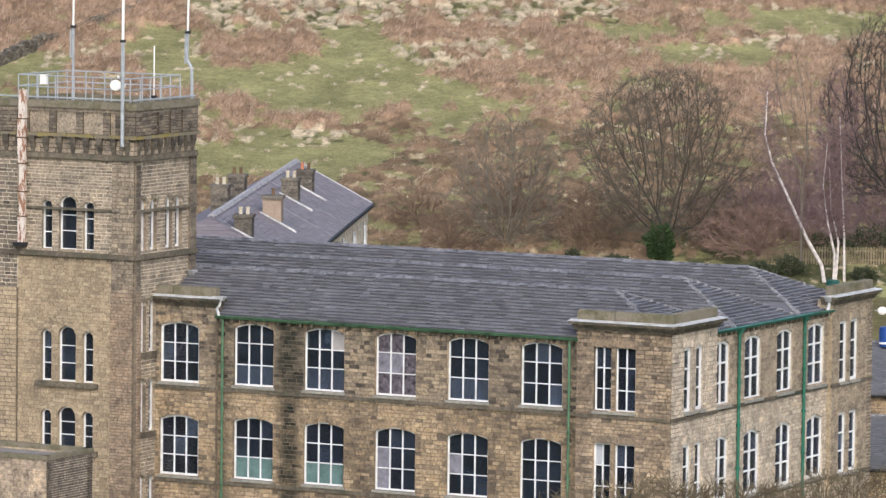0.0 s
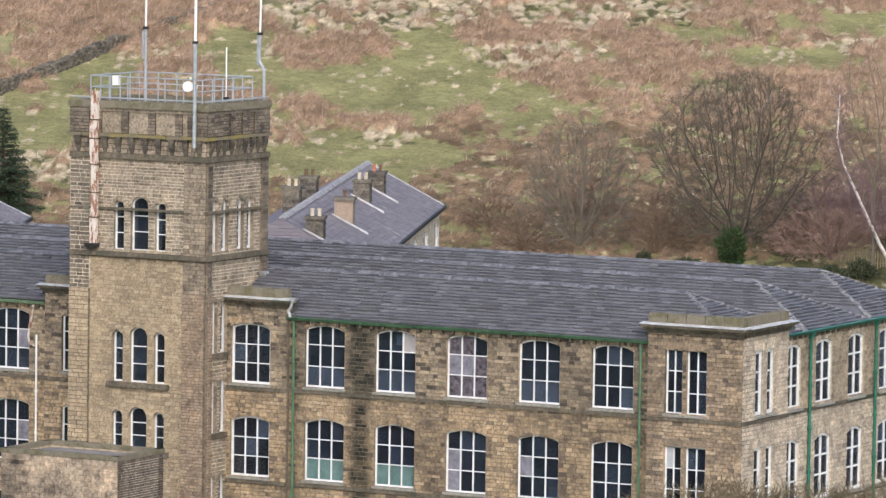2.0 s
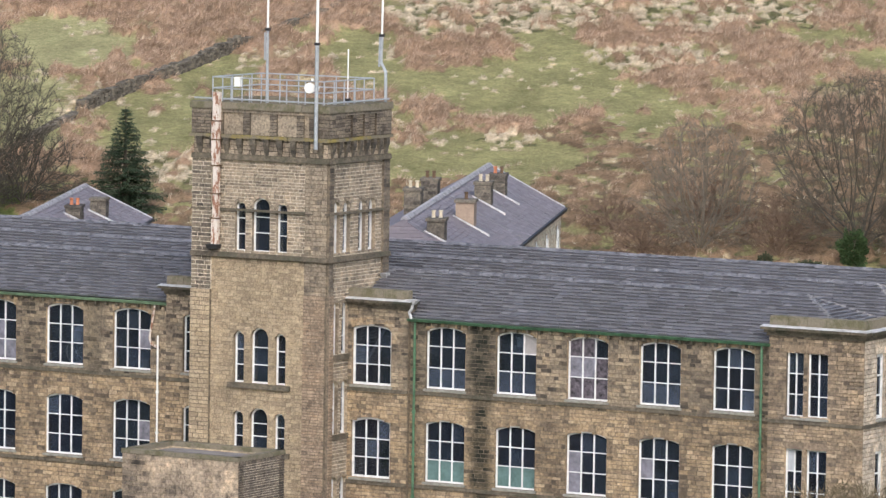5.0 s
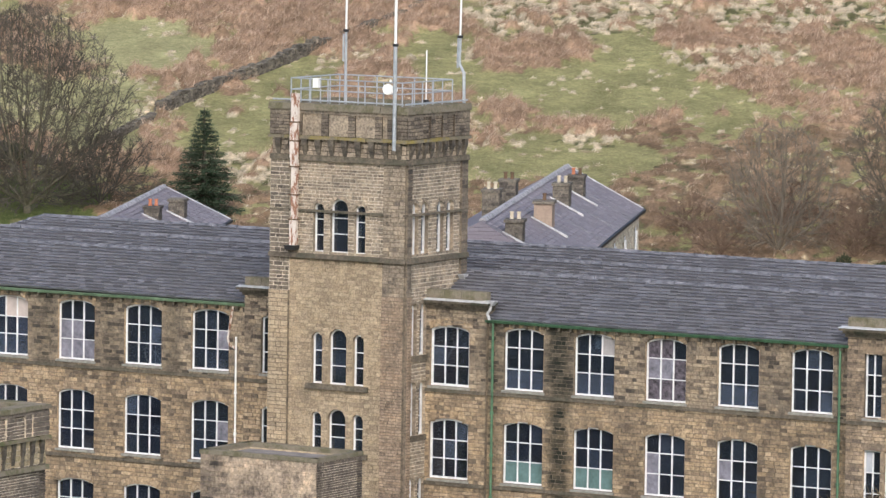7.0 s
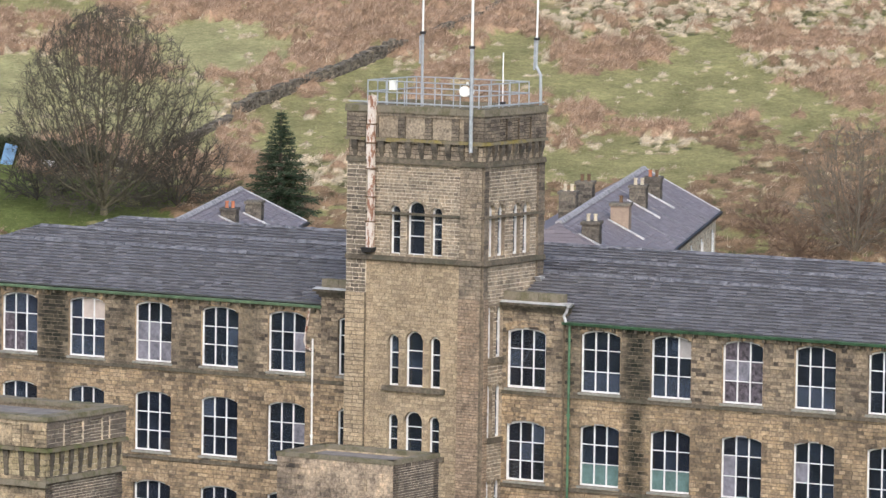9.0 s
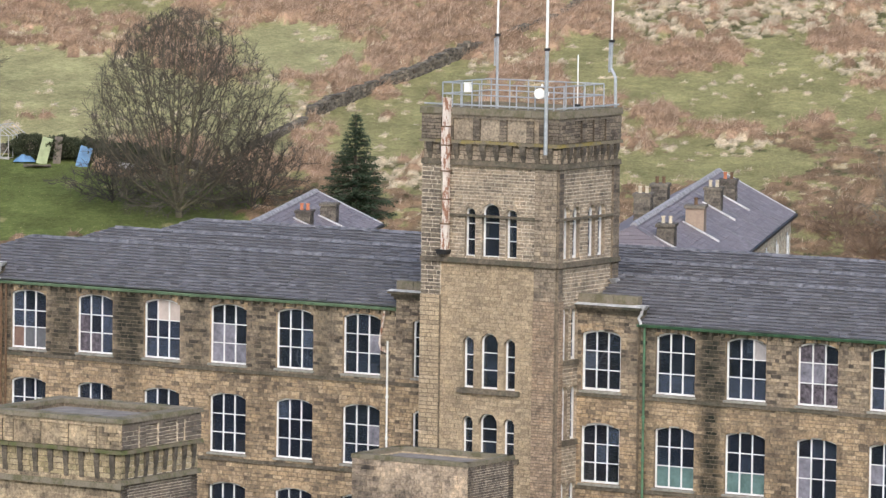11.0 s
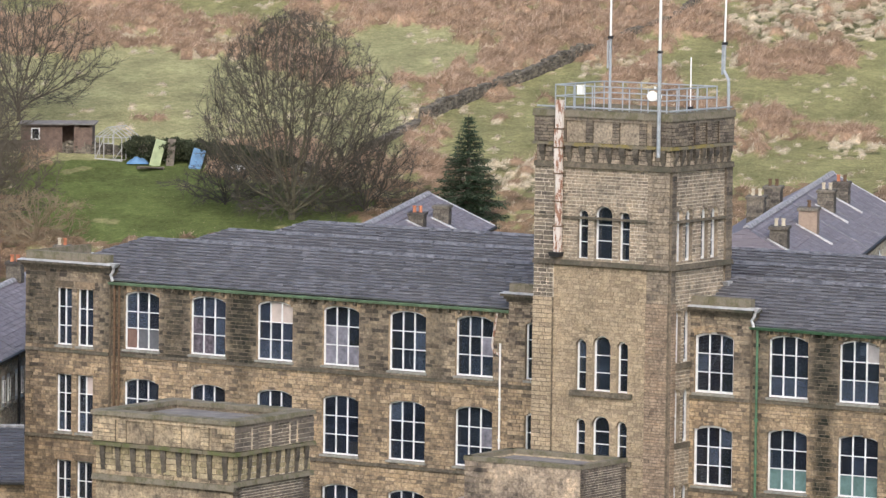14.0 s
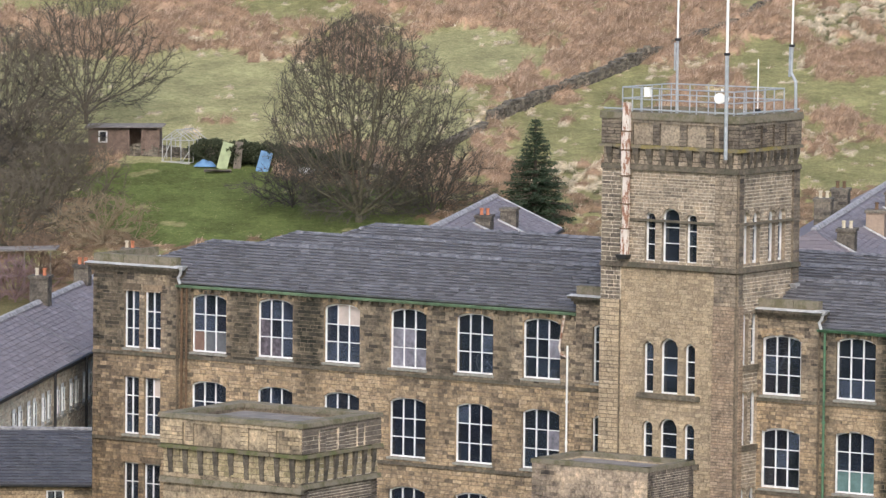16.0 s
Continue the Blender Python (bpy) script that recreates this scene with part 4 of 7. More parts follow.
def crown(parent, x0, x1, y0, y1, zb, zc, zp, zt, corbels, piers, mat, side_mat, cap_mat, lip_mat, rng, mortars=(MORTAR, MORTAR), panel_mat=None, corbel_mat=None, corbel_half=0.13, table_mat=None, taper=0.5, stand=1.0):
    """A corbelled, panelled parapet round a square tower: zb to zc the corbel table, zc to zp the panels, zp to zt the coping."""
    out = 0.16
    faces = ((SOUTH(y0), x0, x1, mat), (EAST(x1), y0, y1, side_mat), (NORTH(y1), -x1, -x0, mat), (WEST(x0), -y1, -y0, side_mat))
    for k, (fc, a, b2, m1) in enumerate(faces):
        body = Shape()
        body.hexa([fc(a, 0, zb), fc(b2, 0, zb), fc(b2, -.45, zb), fc(a, -.45, zb), fc(a, 0, zt - .05), fc(b2, 0, zt - .05), fc(b2, -.45, zt - .05), fc(a, -.45, zt - .05)])
        grout = mortars[k == 1]
        gap = 0.024
        wall = part("parapet", body.data(), grout, parent)
        uneven(wall, "lip_stone", fc, a - out, b2 + out, zc - 0.12, zc + 0.03 - 0.004 * (k % 2), out + 0.025, 0.2, rng, lip_mat)
        if k < 2:
            n = corbels[k]
            for i in range(n):
                u = a + (b2 - a) * (i + 0.5) / n
                w, s = corbel_half, Shape()
                hc = zc - .12 - zb
                steps = [(zb - .04, .04, taper), (zb + hc * .18, .09, (1 + taper) / 2), (zb + hc * .42, .14, 0.9), (zb + hc * .62, .20, 1.0), (zb + hc * .8, .20, 1.0), (zc - .12, .21, 1.15)]
                for (za, da, wa), (zz, dz, wz) in zip(steps, steps[1:]):
                    da, dz = da * stand, dz * stand
                    wa, wz = wa * w, wz * w
                    s.hexa([fc(u - wa, da, za), fc(u + wa, da, za), fc(u + wa, -.02, za), fc(u - wa, -.02, za), fc(u - wz, dz, zz), fc(u + wz, dz, zz), fc(u + wz, -.02, zz), fc(u - wz, -.02, zz)])
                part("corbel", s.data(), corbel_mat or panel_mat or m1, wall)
            stonework(wall, fc, coursed(a, b2, zb, zc - .12, [], 0.2, 0.45, rng, gap), table_mat or m1, rng)
            # piers between sunk panels
            m = piers[k]
            f2 = Face(fc.o + fc.n * 0.09, fc.u, fc.n)
            for i in range(m + 1):
                wd = 0.9 if i in (0, m) else 0.36
                c = a + (b2 - a) * i / m
                u0, u1 = (a - .09, a + wd) if i == 0 else (b2 - wd, b2 + .09) if i == m else (c - wd / 2, c + wd / 2)
                p = part("pier", wall_shape(f2, u0, u1, zc + .03, zp, [], .10).data(), grout, wall)
                stonework(p, f2, coursed(u0, u1, zc + .03, zp, [], 0.15, 0.36, rng, gap), m1, rng)
            if k == 1:
                stonework(wall, fc, coursed(a, b2, zc + .03, zp, [], 0.115, 0.26, rng, 0.028), m1, rng)
            for i in range(m if k == 0 else 0):
                u0, u1, d = a + (b2 - a) * i / m + .1, a + (b2 - a) * (i + 1) / m - .1, 0.03 + rng.uniform(0, 0.015)
                part("panel", Shape().hexa([fc(u0, d, zc + .03), fc(u1, d, zc + .03), fc(u1, 0, zc + .03), fc(u0, 0, zc + .03), fc(u0, d, zp), fc(u1, d, zp), fc(u1, 0, zp), fc(u0, 0, zp)]).data(), panel_mat or m1, wall)
            part("frieze", band(fc, a - .09, b2 + .09, zp - .02, zp + .12 - .004 * (k % 2), 0.11).data(), m1, wall)
        e = -.16 if k % 2 == 0 else .5
        uneven(wall, "coping_stone", fc, a + e, b2 - e, zp + .12, zt, .17, .5, rng, cap_mat)


crown(mill, TW, 0.0, 0.0, TD, TZ, 23.02, 24.0, 24.42, (10, 9), (5, 5), STONE_GREY, STONE_GREY, COPING, LICHEN, rng, panel_mat=STONE_PALE_UP, corbel_mat=STONE_CORBEL, corbel_half=0.13, table_mat=STONE_PALE_UP, stand=0.85)
part("tower_roof", Shape().box(TW + .4, -.4, .4, TD - .4, 23.6, 24.12).data(), ASPHALT_ROOF, mill, "flat grey tower roof")

# ---------------------------------------------------------------- on the tower
duct = thing("flue_duct", "peeling white and rusty metal flue fixed up the tower wall", "flue", (-5.4, -0.2, 18.2))
s, z = Shape(), 0.0
for k, (z0, z1, w) in enumerate(((0.15, 1.25, 0.32), (1.25, 3.5, 0.25), (3.5, 3.9, 0.31), (3.9, 5.4, 0.35), (5.4, 6.62, 0.32))):
    o = (0.0, 0.03, 0.0, -0.02, 0.02)[k]
    s.hexa([(o - w / 2, -.14, z0), (o + w / 2, -.14, z0), (o + w / 2, .06, z0), (o - w / 2, .06, z0), (o - w / 2, -.14, z1), (o + w / 2, -.14, z1), (o + w / 2, .06, z1), (o - w / 2, .06, z1)])
part("duct", s.data(), PEELING, duct)
for z in (1.25, 2.3, 3.5, 4.6, 5.4):
    part("clamp", Shape().box(-.21, .21, -.16, .1, z - .03, z + .03).data(), BROWN_PIPE, duct, "rusty flange")
part("bracket", Shape().hexa([(-.3, -.2, -.05), (.15, -.2, -.05), (.15, .15, -.05), (-.3, .15, -.05), (-.38, -.24, .14), (.2, -.24, .14), (.2, .15, .14), (-.38, .15, .14)]).data(), DARK_IRON, duct, "dark iron bracket")

rail = thing("guard_rail", "galvanised steel guard rail round the tower roof", "railing", (0, 0, 24.12))
corner = [(-6.1, 0.55), (-0.45, 0.35), (-0.45, 4.5), (-6.1, 4.5)]
for i in range(4):
    (xa, ya), (xb, yb) = corner[i], corner[(i + 1) % 4]
    n_p = 6 if i % 2 == 0 else 5
    for k in range(n_p):
        x, y = xa + (xb - xa) * k / n_p, ya + (yb - ya) * k / n_p
        part("post", Shape().tube([(x, y, 0), (x, y, 1.32)], 0.03, 6).data(), STEEL, rail)
    for z in (0.82, 1.3):
        part("rail", Shape().tube([(xa, ya, z), (xb, yb, z)], 0.03, 6).data(), STEEL, rail)
for i in range(2):
    (xa, ya), (xb, yb) = ((-6.6, -0.1), (-0.1, -0.12)) if i == 0 else ((-0.02, -0.1), (0.06, 4.9))
    part("kerb_rail", Shape().tube([(xa, ya, .42), (xb, yb, .42)], 0.04, 6).data(), STEEL, rail)


def mast(pts, radii, label, split, base):
    t = thing("antenna_mast", label, "antenna", base, "masts on the tower roof")
    loc = [tuple(Vector(p) - Vector(base)) for p in pts]
    part("pole", Shape().tube(loc[:split + 1], radii[0], 8).data(), STEEL, t)
    part("aerial", Shape().tube(loc[split:], radii[1], 8).data(), FIBRE, t, "white fibreglass aerial")
    part("clamp", Shape().box(loc[split][0] - .09, loc[split][0] + .09, -.09 + loc[split][1], .09 + loc[split][1], loc[split][2] - .12, loc[split][2]).data(), DARK_IRON, t)
    return t


GREY_MAST = "tall white aerial clamped to a galvanised pole"
m1 = mast([(-5.69, 4.3, 24.1), (-5.69, 4.3, 27.4), (-5.64, 4.3, 33)], (0.06, 0.045), GREY_MAST, 1, (-5.69, 4.3, 24.1))
part("stay_pole", Shape().tube([(-.13, 0, 1.9), (-.13, 0, 3.1)], 0.04, 6).data(), STEEL, m1)
mast([(-0.43, -0.3, 22.6), (-0.43, -0.3, 27.1), (-0.41, -0.3, 33)], (0.085, 0.06), GREY_MAST, 1, (-0.43, -0.3, 22.6))
m3 = mast([(-0.10, 4.9, 24.4), (-0.12, 4.9, 25.7), (-0.36, 4.9, 26.1), (-0.33, 4.9, 27.3), (-0.24, 4.9, 33)], (0.07, 0.045), "white aerial on a cranked galvanised pole", 3, (-0.10, 4.9, 24.4))
part("stay_pole", Shape().tube([(-.34, 0, 1.5), (-.32, 0, 2.9)], 0.05, 6).data(), STEEL, m3)
mast([(-0.86, 3.0, 24.1), (-0.86, 3.0, 24.6), (-0.86, 3.0, 26.7)], (0.03, 0.03), "short thin white rod aerial", 1, (-0.86, 3.0, 24.1))


def dish(at, r):
    t = thing("dish_antenna", "small white round dish antenna fixed to the guard rail", "antenna", at, "dishes on the guard rail", 30)
    s = Shape()
    n_s, rings = 14, [(0.0, 0.10), (0.6, 0.07), (1.0, 0.0), (1.0, -0.06)]
    for k, (rr, dd) in enumerate(rings):
        for i in range(n_s):
            w = 2 * math.pi * i / n_s
            s.v.append((r * max(rr, 0.02) * math.cos(w), -0.05 + dd, r * max(rr, 0.02) * math.sin(w)))
    for k in range(len(rings) - 1):
        for i in range(n_s):
            j = (i + 1) % n_s
            s.f.append((k * n_s + i, k * n_s + j, (k + 1) * n_s + j, (k + 1) * n_s + i))
    s.f.append(tuple((len(rings) - 1) * n_s + i for i in range(n_s)))
    part("reflector", s.data(), FIBRE, t)
    part("arm", Shape().tube([(0, 0, 0), (0.05, .2, -.05)], 0.03, 6).data(), STEEL, t)


dish((-1.12, 0.28, 25.14), 0.23)
dish((-0.82, 0.28, 25.14), 0.16)
dish((-1.0, 0.3, 25.5), 0.06)
box = thing("equipment_box", "white weatherproof equipment box on the guard rail", "box", (-4.8, 0.5, 25.05))
part("case", Shape().box(-.14, .14, -.1, .08, 0, .38).data(), FIBRE, box)
part("lid", Shape().box(-.155, .155, -.115, .09, .38, .41).data(), FIBRE, box)


def outlet(at, turn, flip=1):
    t = thing("rainwater_outlet", "pale lead rainwater outlet and shoe beside the parapet", "drain", at, "lead outlets by the parapets", turn)
    part("hopper_head", Shape().hexa([(-.12, -.25, 0), (.12, -.25, 0), (.12, 0, 0), (-.12, 0, 0), (-.28, -.3, .2), (.28, -.3, .2), (.28, 0, .2), (-.28, 0, .2)]).data(), LEAD, t)
    part("shoe", Shape().tube([(0, -.12, 0), (.04 * flip, -.12, -.2), (.16 * flip, -.12, -.35), (.05 * flip, -.12, -.62)], 0.07, 8).data(), LEAD, t)


outlet((3.15, 1.95, 16.12), 0, -1)
outlet((-30.4, 1.95, 16.12), 0, -1)
outlet((0.05, 4.6, 16.9), 90)
outlet((23.98, 17.75, 16.0), 90, -1)


# ---------------------------------------------------------------- seen through the windows
plank = thing("timber_plank", "pale timber plank leaning inside the window", "plank", (0.45, 2.75, 13.2))
part("board", Shape().hexa([(0, 0, 0.4), (.1, 0, 0.4), (.1, .05, 0.4), (0, .05, 0.4), (.75, 0, 1.7), (.87, 0, 1.7), (.87, .05, 1.7), (.75, .05, 1.7)]).data(), PAPER, plank)
notice = thing("paper_notice", "white paper notice hung inside the window", "notice", (8.05, 2.5, 14.55))
part("sheet", Shape().box(-.2, .2, 0, .01, 0, .42).data(), LOUVRE, notice)
wheel = thing("machine_wheel", "grey spoked machine wheel standing inside the window", "wheel", (-14.5, 3.0, 12.35))
s = Shape().tube([(0.55 * math.cos(2 * math.pi * i / 24), 0, .55 + 0.55 * math.sin(2 * math.pi * i / 24)) for i in range(25)], 0.04, 6)
part("rim", s.data(), LEAD, wheel)
for i in range(4):
    w = math.pi * i / 4
    part("spoke", Shape().tube([(-.53 * math.cos(w), 0, .55 - .53 * math.sin(w)), (.53 * math.cos(w), 0, .55 + .53 * math.sin(w))], 0.02, 5).data(), LEAD, wheel)
part("stand", Shape().box(-.3, .3, -.1, .1, -.4, .05).data(), DARK_IRON, wheel)
CARD = plain("brown_cardboard", (0.30, 0.22, 0.14), 0.9, var=0.2)
box_rng = random.Random(5)
for u in RIGHT_W + LEFT_W:
    for z in (11.45, 7.49):
        if box_rng.random() < 0.6:
            w, h = box_rng.uniform(0.4, 0.8), box_rng.uniform(1.2, 1.9)
            cx = u + box_rng.uniform(0.4, 1.5)
            cb = thing("stacked_box", "tall carton standing on the mill floor inside", "box", (cx, 3.6, z), "cartons inside the mill")
            part("carton", Shape().box(-w / 2, w / 2, 0, .5, 0, h).data(), box_rng.choice((CARD, INNER, DUSTY)), cb)
            part("flap", Shape().hexa([(-w / 2, 0, h), (w / 2, 0, h), (w / 2, .02, h), (-w / 2, .02, h), (-w / 2, -.12, h + .12), (w / 2, -.12, h + .12), (w / 2, -.1, h + .12), (-w / 2, -.1, h + .12)]).data(), CARD, cb)


# ---------------------------------------------------------------- nearer buildings
def stone_block(t, x0, x1, y0, y1, z0, z1, mat, side, height, length, low, thick=0.4, mortar=MORTAR, side_mortar=MORTAR, side_h=0.16):
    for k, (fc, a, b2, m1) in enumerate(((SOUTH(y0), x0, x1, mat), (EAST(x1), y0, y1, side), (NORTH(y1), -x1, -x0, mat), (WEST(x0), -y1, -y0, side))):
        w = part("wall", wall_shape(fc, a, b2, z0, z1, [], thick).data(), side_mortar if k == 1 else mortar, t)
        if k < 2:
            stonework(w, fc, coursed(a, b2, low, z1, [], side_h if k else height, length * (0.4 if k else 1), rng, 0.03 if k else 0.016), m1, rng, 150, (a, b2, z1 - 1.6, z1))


stair = thing("stair_tower", "mossy gritstone stair tower with a corbelled panelled parapet", "tower", (0, 0, 0))
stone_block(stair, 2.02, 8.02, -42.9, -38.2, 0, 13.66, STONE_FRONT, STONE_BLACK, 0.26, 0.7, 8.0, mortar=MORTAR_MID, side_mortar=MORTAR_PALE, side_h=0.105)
crown(stair, 2.02, 8.02, -42.9, -38.2, 13.66, 14.66, 15.5, 15.80, (9, 8), (5, 4), STONE_FRONT, STONE_BLACK, COPING, MOSSY, rng, (MORTAR_TAN, MORTAR_PALE), corbel_mat=STONE_CORBEL, corbel_half=0.1, table_mat=STONE_TABLE, taper=1.0, stand=0.55)
part("flat_roof", Shape().box(2.4, 7.6, -42.5, -38.6, 15.0, 15.5).data(), ASPHALT_ROOF, stair, "grey felt roof inside the parapet")
part("string_course", band(SOUTH(-42.9), 1.9, 8.1, 13.3, 13.5, 0.14).data(), COPING, stair)
part("string_course", band(EAST(8.02), -43.0, -38.1, 13.45, 13.62, 0.14).data(), COPING, stair)

turret = thing("lift_housing", "flat-roofed stained stone housing with a worn parapet", "building", (0, 0, 0))
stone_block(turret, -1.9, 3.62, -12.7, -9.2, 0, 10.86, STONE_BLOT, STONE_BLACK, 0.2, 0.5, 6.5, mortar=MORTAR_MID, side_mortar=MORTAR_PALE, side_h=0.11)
for fc, a, b2 in ((SOUTH(-12.7), -1.9, 3.62), (EAST(3.62), -12.7, -9.2), (NORTH(-9.2), -3.62, 1.9), (WEST(-1.9), 9.2, 12.7)):
    part("coping", band(fc, a - .03, b2 + .03, 10.86, 11.04, 0.05, 0.32).data(), COPING, turret)
part("flat_roof", Shape().box(-1.6, 3.3, -12.4, -9.5, 10.5, 10.8).data(), ASPHALT_ROOF, turret, "grey felt roof with a bright puddle")


# ---------------------------------------------------------------- houses behind
RENDER_TAN = plain("tan_render", (0.30, 0.225, 0.165), 0.9, var=0.15)
HOUSE_WALL = plain("dark_house_stone", (0.17, 0.145, 0.11), 0.95, var=0.35, scale=3)


def chimney(parent, c, size, height, mat, pots, turn, pot_mat):
    w, d = size
    M = Matrix.Translation(c) @ pose(0, 0, 0, 0, 0, turn)
    st = part("chimney", Shape().box(-w / 2, w / 2, -d / 2, d / 2, -1.2, height).data(), STONE_STACK if mat != RENDER_TAN else RENDER_TAN, parent, m=M)
    s = Shape()
    z, k = (-0.6, 0) if mat != RENDER_TAN else (height, 0)
    while z < height - 0.1:
        for fc, a, b2 in ((SOUTH(-d / 2), -w / 2, w / 2), (EAST(w / 2), -d / 2, d / 2), (NORTH(d / 2), -w / 2, w / 2), (WEST(-w / 2), -d / 2, d / 2)):
            u = a
            while u < b2 - 0.02:
                e = min(b2, u + rng.uniform(0.25, 0.5))
                if b2 - e < 0.12:
                    e = b2
                o = rng.uniform(0.01, 0.03)
                s.hexa([fc(u + .008, o, z), fc(e - .008, o, z), fc(e - .008, 0, z), fc(u + .008, 0, z), fc(u + .008, o, z + .165), fc(e - .008, o, z + .165), fc(e - .008, 0, z + .165), fc(u + .008, 0, z + .165)])
                u = e
        z += 0.18
    if s.v:
        part("stonework", s.data(), mat, st, kind="stuff")
    part("cap", Shape().box(-w / 2 - .08, w / 2 + .08, -d / 2 - .08, d / 2 + .08, height - .02, height + .12).data(), STONE_STACK, st)
    for i in range(pots):
        x = (i - (pots - 1) / 2) * min(0.38, d / pots * 0.85)
        pm = pot_mat[i % len(pot_mat)]
        part("chimney_pot", Shape().tube([(0, x, height + .1), (0, x, height + .18), (0, x, height + .38), (0, x, height + .40), (0, x, height + .47)], [.105, .09, .08, .105, .1], 8).data(), pm, st)
    return st


def house_row(name, label, far, along, length, half, drop, floor, stacks, left_half=None, slate=SLATE_PURPLE, skews=(), openings=(), gauge=0.26, wall_mat=None, hip=0.0):
    """A row of houses: far is its far ridge end, along the horizontal way of its ridge towards the valley."""
    v = Vector((along[0], along[1], 0)).normalized()
    r = Vector((-v.y, v.x, 0))          # the side that is seen
    t = thing(name, label, "house", far[:2] + (floor,))
    o = Vector((0, 0, far[2] - floor))
    left_half = left_half or half
    e = Vector((0, 0, -drop))
    ga, gb = o, o + v * length
    ra, rb = o + r * half + e, gb + r * half + e
    la, lb = o - r * left_half + e, gb - r * left_half + e
    rb, lb = rb + v * hip, lb + v * hip
    dn = Vector((0, 0, -0.14))
    s = Shape().add([ga, gb, rb, ra, lb, la] + [p + dn for p in (ga, gb, rb, ra, lb, la)], [(0, 3, 2, 1), (0, 1, 4, 5), (6, 7, 8, 9), (6, 11, 10, 7), (0, 6, 9, 3), (3, 9, 8, 2), (1, 2, 8, 7), (1, 4, 2), (0, 5, 11, 6), (5, 4, 10, 11), (4, 1, 7, 10)])
    roof = part("roof", s.data(), slate, t, "purple-grey slate roof")
    hang = v * 0.06
    slated(roof, [(rb, ra, gb, ga)] + ([(lb, rb, gb, gb)] if hip else []), slate, gauge, 0.42, rng, lift=0.03)
    if not hip:
        part("slate_hanging", Shape().add([gb, rb, lb, gb + hang, rb + hang, lb + hang], [(0, 2, 1), (3, 4, 5), (0, 1, 4, 3), (1, 2, 5, 4), (2, 0, 3, 5)]).data(), SLATE, roof)
    s = Shape()
    for i in range(int(length / 0.6)):
        p = ga + v * (0.6 * i)
        q = p + v * 0.57
        s.hexa([p - r * .2 - dn * -.3, q - r * .2 - dn * -.3, q + r * .2 - dn * -.3, p + r * .2 - dn * -.3, p - r * .08 + Vector((0, 0, .1)), q - r * .08 + Vector((0, 0, .1)), q + r * .08 + Vector((0, 0, .1)), p + r * .08 + Vector((0, 0, .1))])
    part("ridge_tiles", s.data(), RIDGE_PALE, roof, "pale grey ridge tiles")
    s = Shape()
    up = Vector((0, 0, .06))
    s.hexa([ra + v * .12, ga + v * .12, ga - v * .1, ra - v * .1, ra + v * .12 + up, ga + v * .12 + up, ga - v * .1 + up, ra - v * .1 + up])
    part("verge", s.data(), LEAD, roof, "pale mortar verge")
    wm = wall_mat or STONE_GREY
    inn = 0.25
    # walls down to the ground
    a, b2, c, d = (p + v * (0.12 if k in (0, 3) else -0.12) + r * (-inn if k < 2 else inn) for k, p in enumerate((ra, rb, lb, la)))
    fc = Face(a, v, r)
    H = (a.z - 0.05)
    f2 = Face(Vector((a.x, a.y, 0)), v, r)
    L = (b2 - a).length
    ops = [(u0, u1, z0, z1, z1, 'flat') for u0, u1, z0, z1 in openings]
    wall = part("wall", wall_shape(f2, 0, L, 0.0, H, ops, 0.4).data(), MORTAR_MID if wall_mat else MORTAR, t)
    stonework(wall, f2, coursed(0, L, max(0.2, H - 6), H, ops, 0.16, 0.42, rng), wm, rng)
    turn = math.degrees(math.atan2(v.y, v.x))
    for op in ops:
        win = window_part(t, op[1] - op[0], op[2], op[3], op[4], 'flat', 1, 2, fw=0.19 if wall_mat else 0.12, bar=0.08, at=Matrix.Translation(f2(op[0], 0.05 if wall_mat else -0.06, 0)) @ pose(0, 0, 0, 0, 0, turn))
    body = Shape().add([(d.x, d.y, 0), (c.x, c.y, 0), (c.x, c.y, H), (d.x, d.y, H), (a.x, a.y, 0), (b2.x, b2.y, 0), (b2.x, b2.y, H), (a.x, a.y, H), tuple(ga + v * .12 + dn * 1.2), tuple(gb - v * .12 + dn * 1.2)],
                       [(0, 3, 2, 1), (0, 4, 7, 8, 3), (5, 1, 2, 6) if hip else (5, 1, 2, 9, 6), (0, 1, 5, 4)])
    part("wall", body.data(), HOUSE_WALL, t)
    gut = Shape().hexa([ra - r * .02 + dn * 1.1, rb - r * .02 + dn * 1.1, rb + r * .12 + dn * 1.1, ra + r * .12 + dn * 1.1, ra - r * .02, rb - r * .02, rb + r * .14, ra + r * .14])
    part("gutter", gut.data(), DARK_IRON, t)
    for along_m, across, w, d2, h, pots, mat, pm in stacks:
        k = across / half if across > 0 else -across / left_half
        p = o + v * along_m + r * across + e * k
        chimney(t, p, (w, d2), h, mat, pots, turn, pm)
        if across > 0:
            q0, q1 = p + v * (w / 2 + .1) - r * (d2 / 2 + .1) * 1, p + v * (w / 2 + .1) + r * (d2 / 2 + .8)
            k0, k1 = e * ((across - d2 / 2) / half - k), e * ((across + d2 / 2 + .8) / half - k)
            s = Shape().hexa([q0 + k0, q0 + k0 + v * .22, q1 + k1 + v * .22, q1 + k1, q0 + k0 + up * 2, q0 + k0 + v * .22 + up * 2, q1 + k1 + v * .22 + up * 2, q1 + k1 + up * 2])
            part("flashing", s.data(), LEAD, roof, "pale lead flashing")
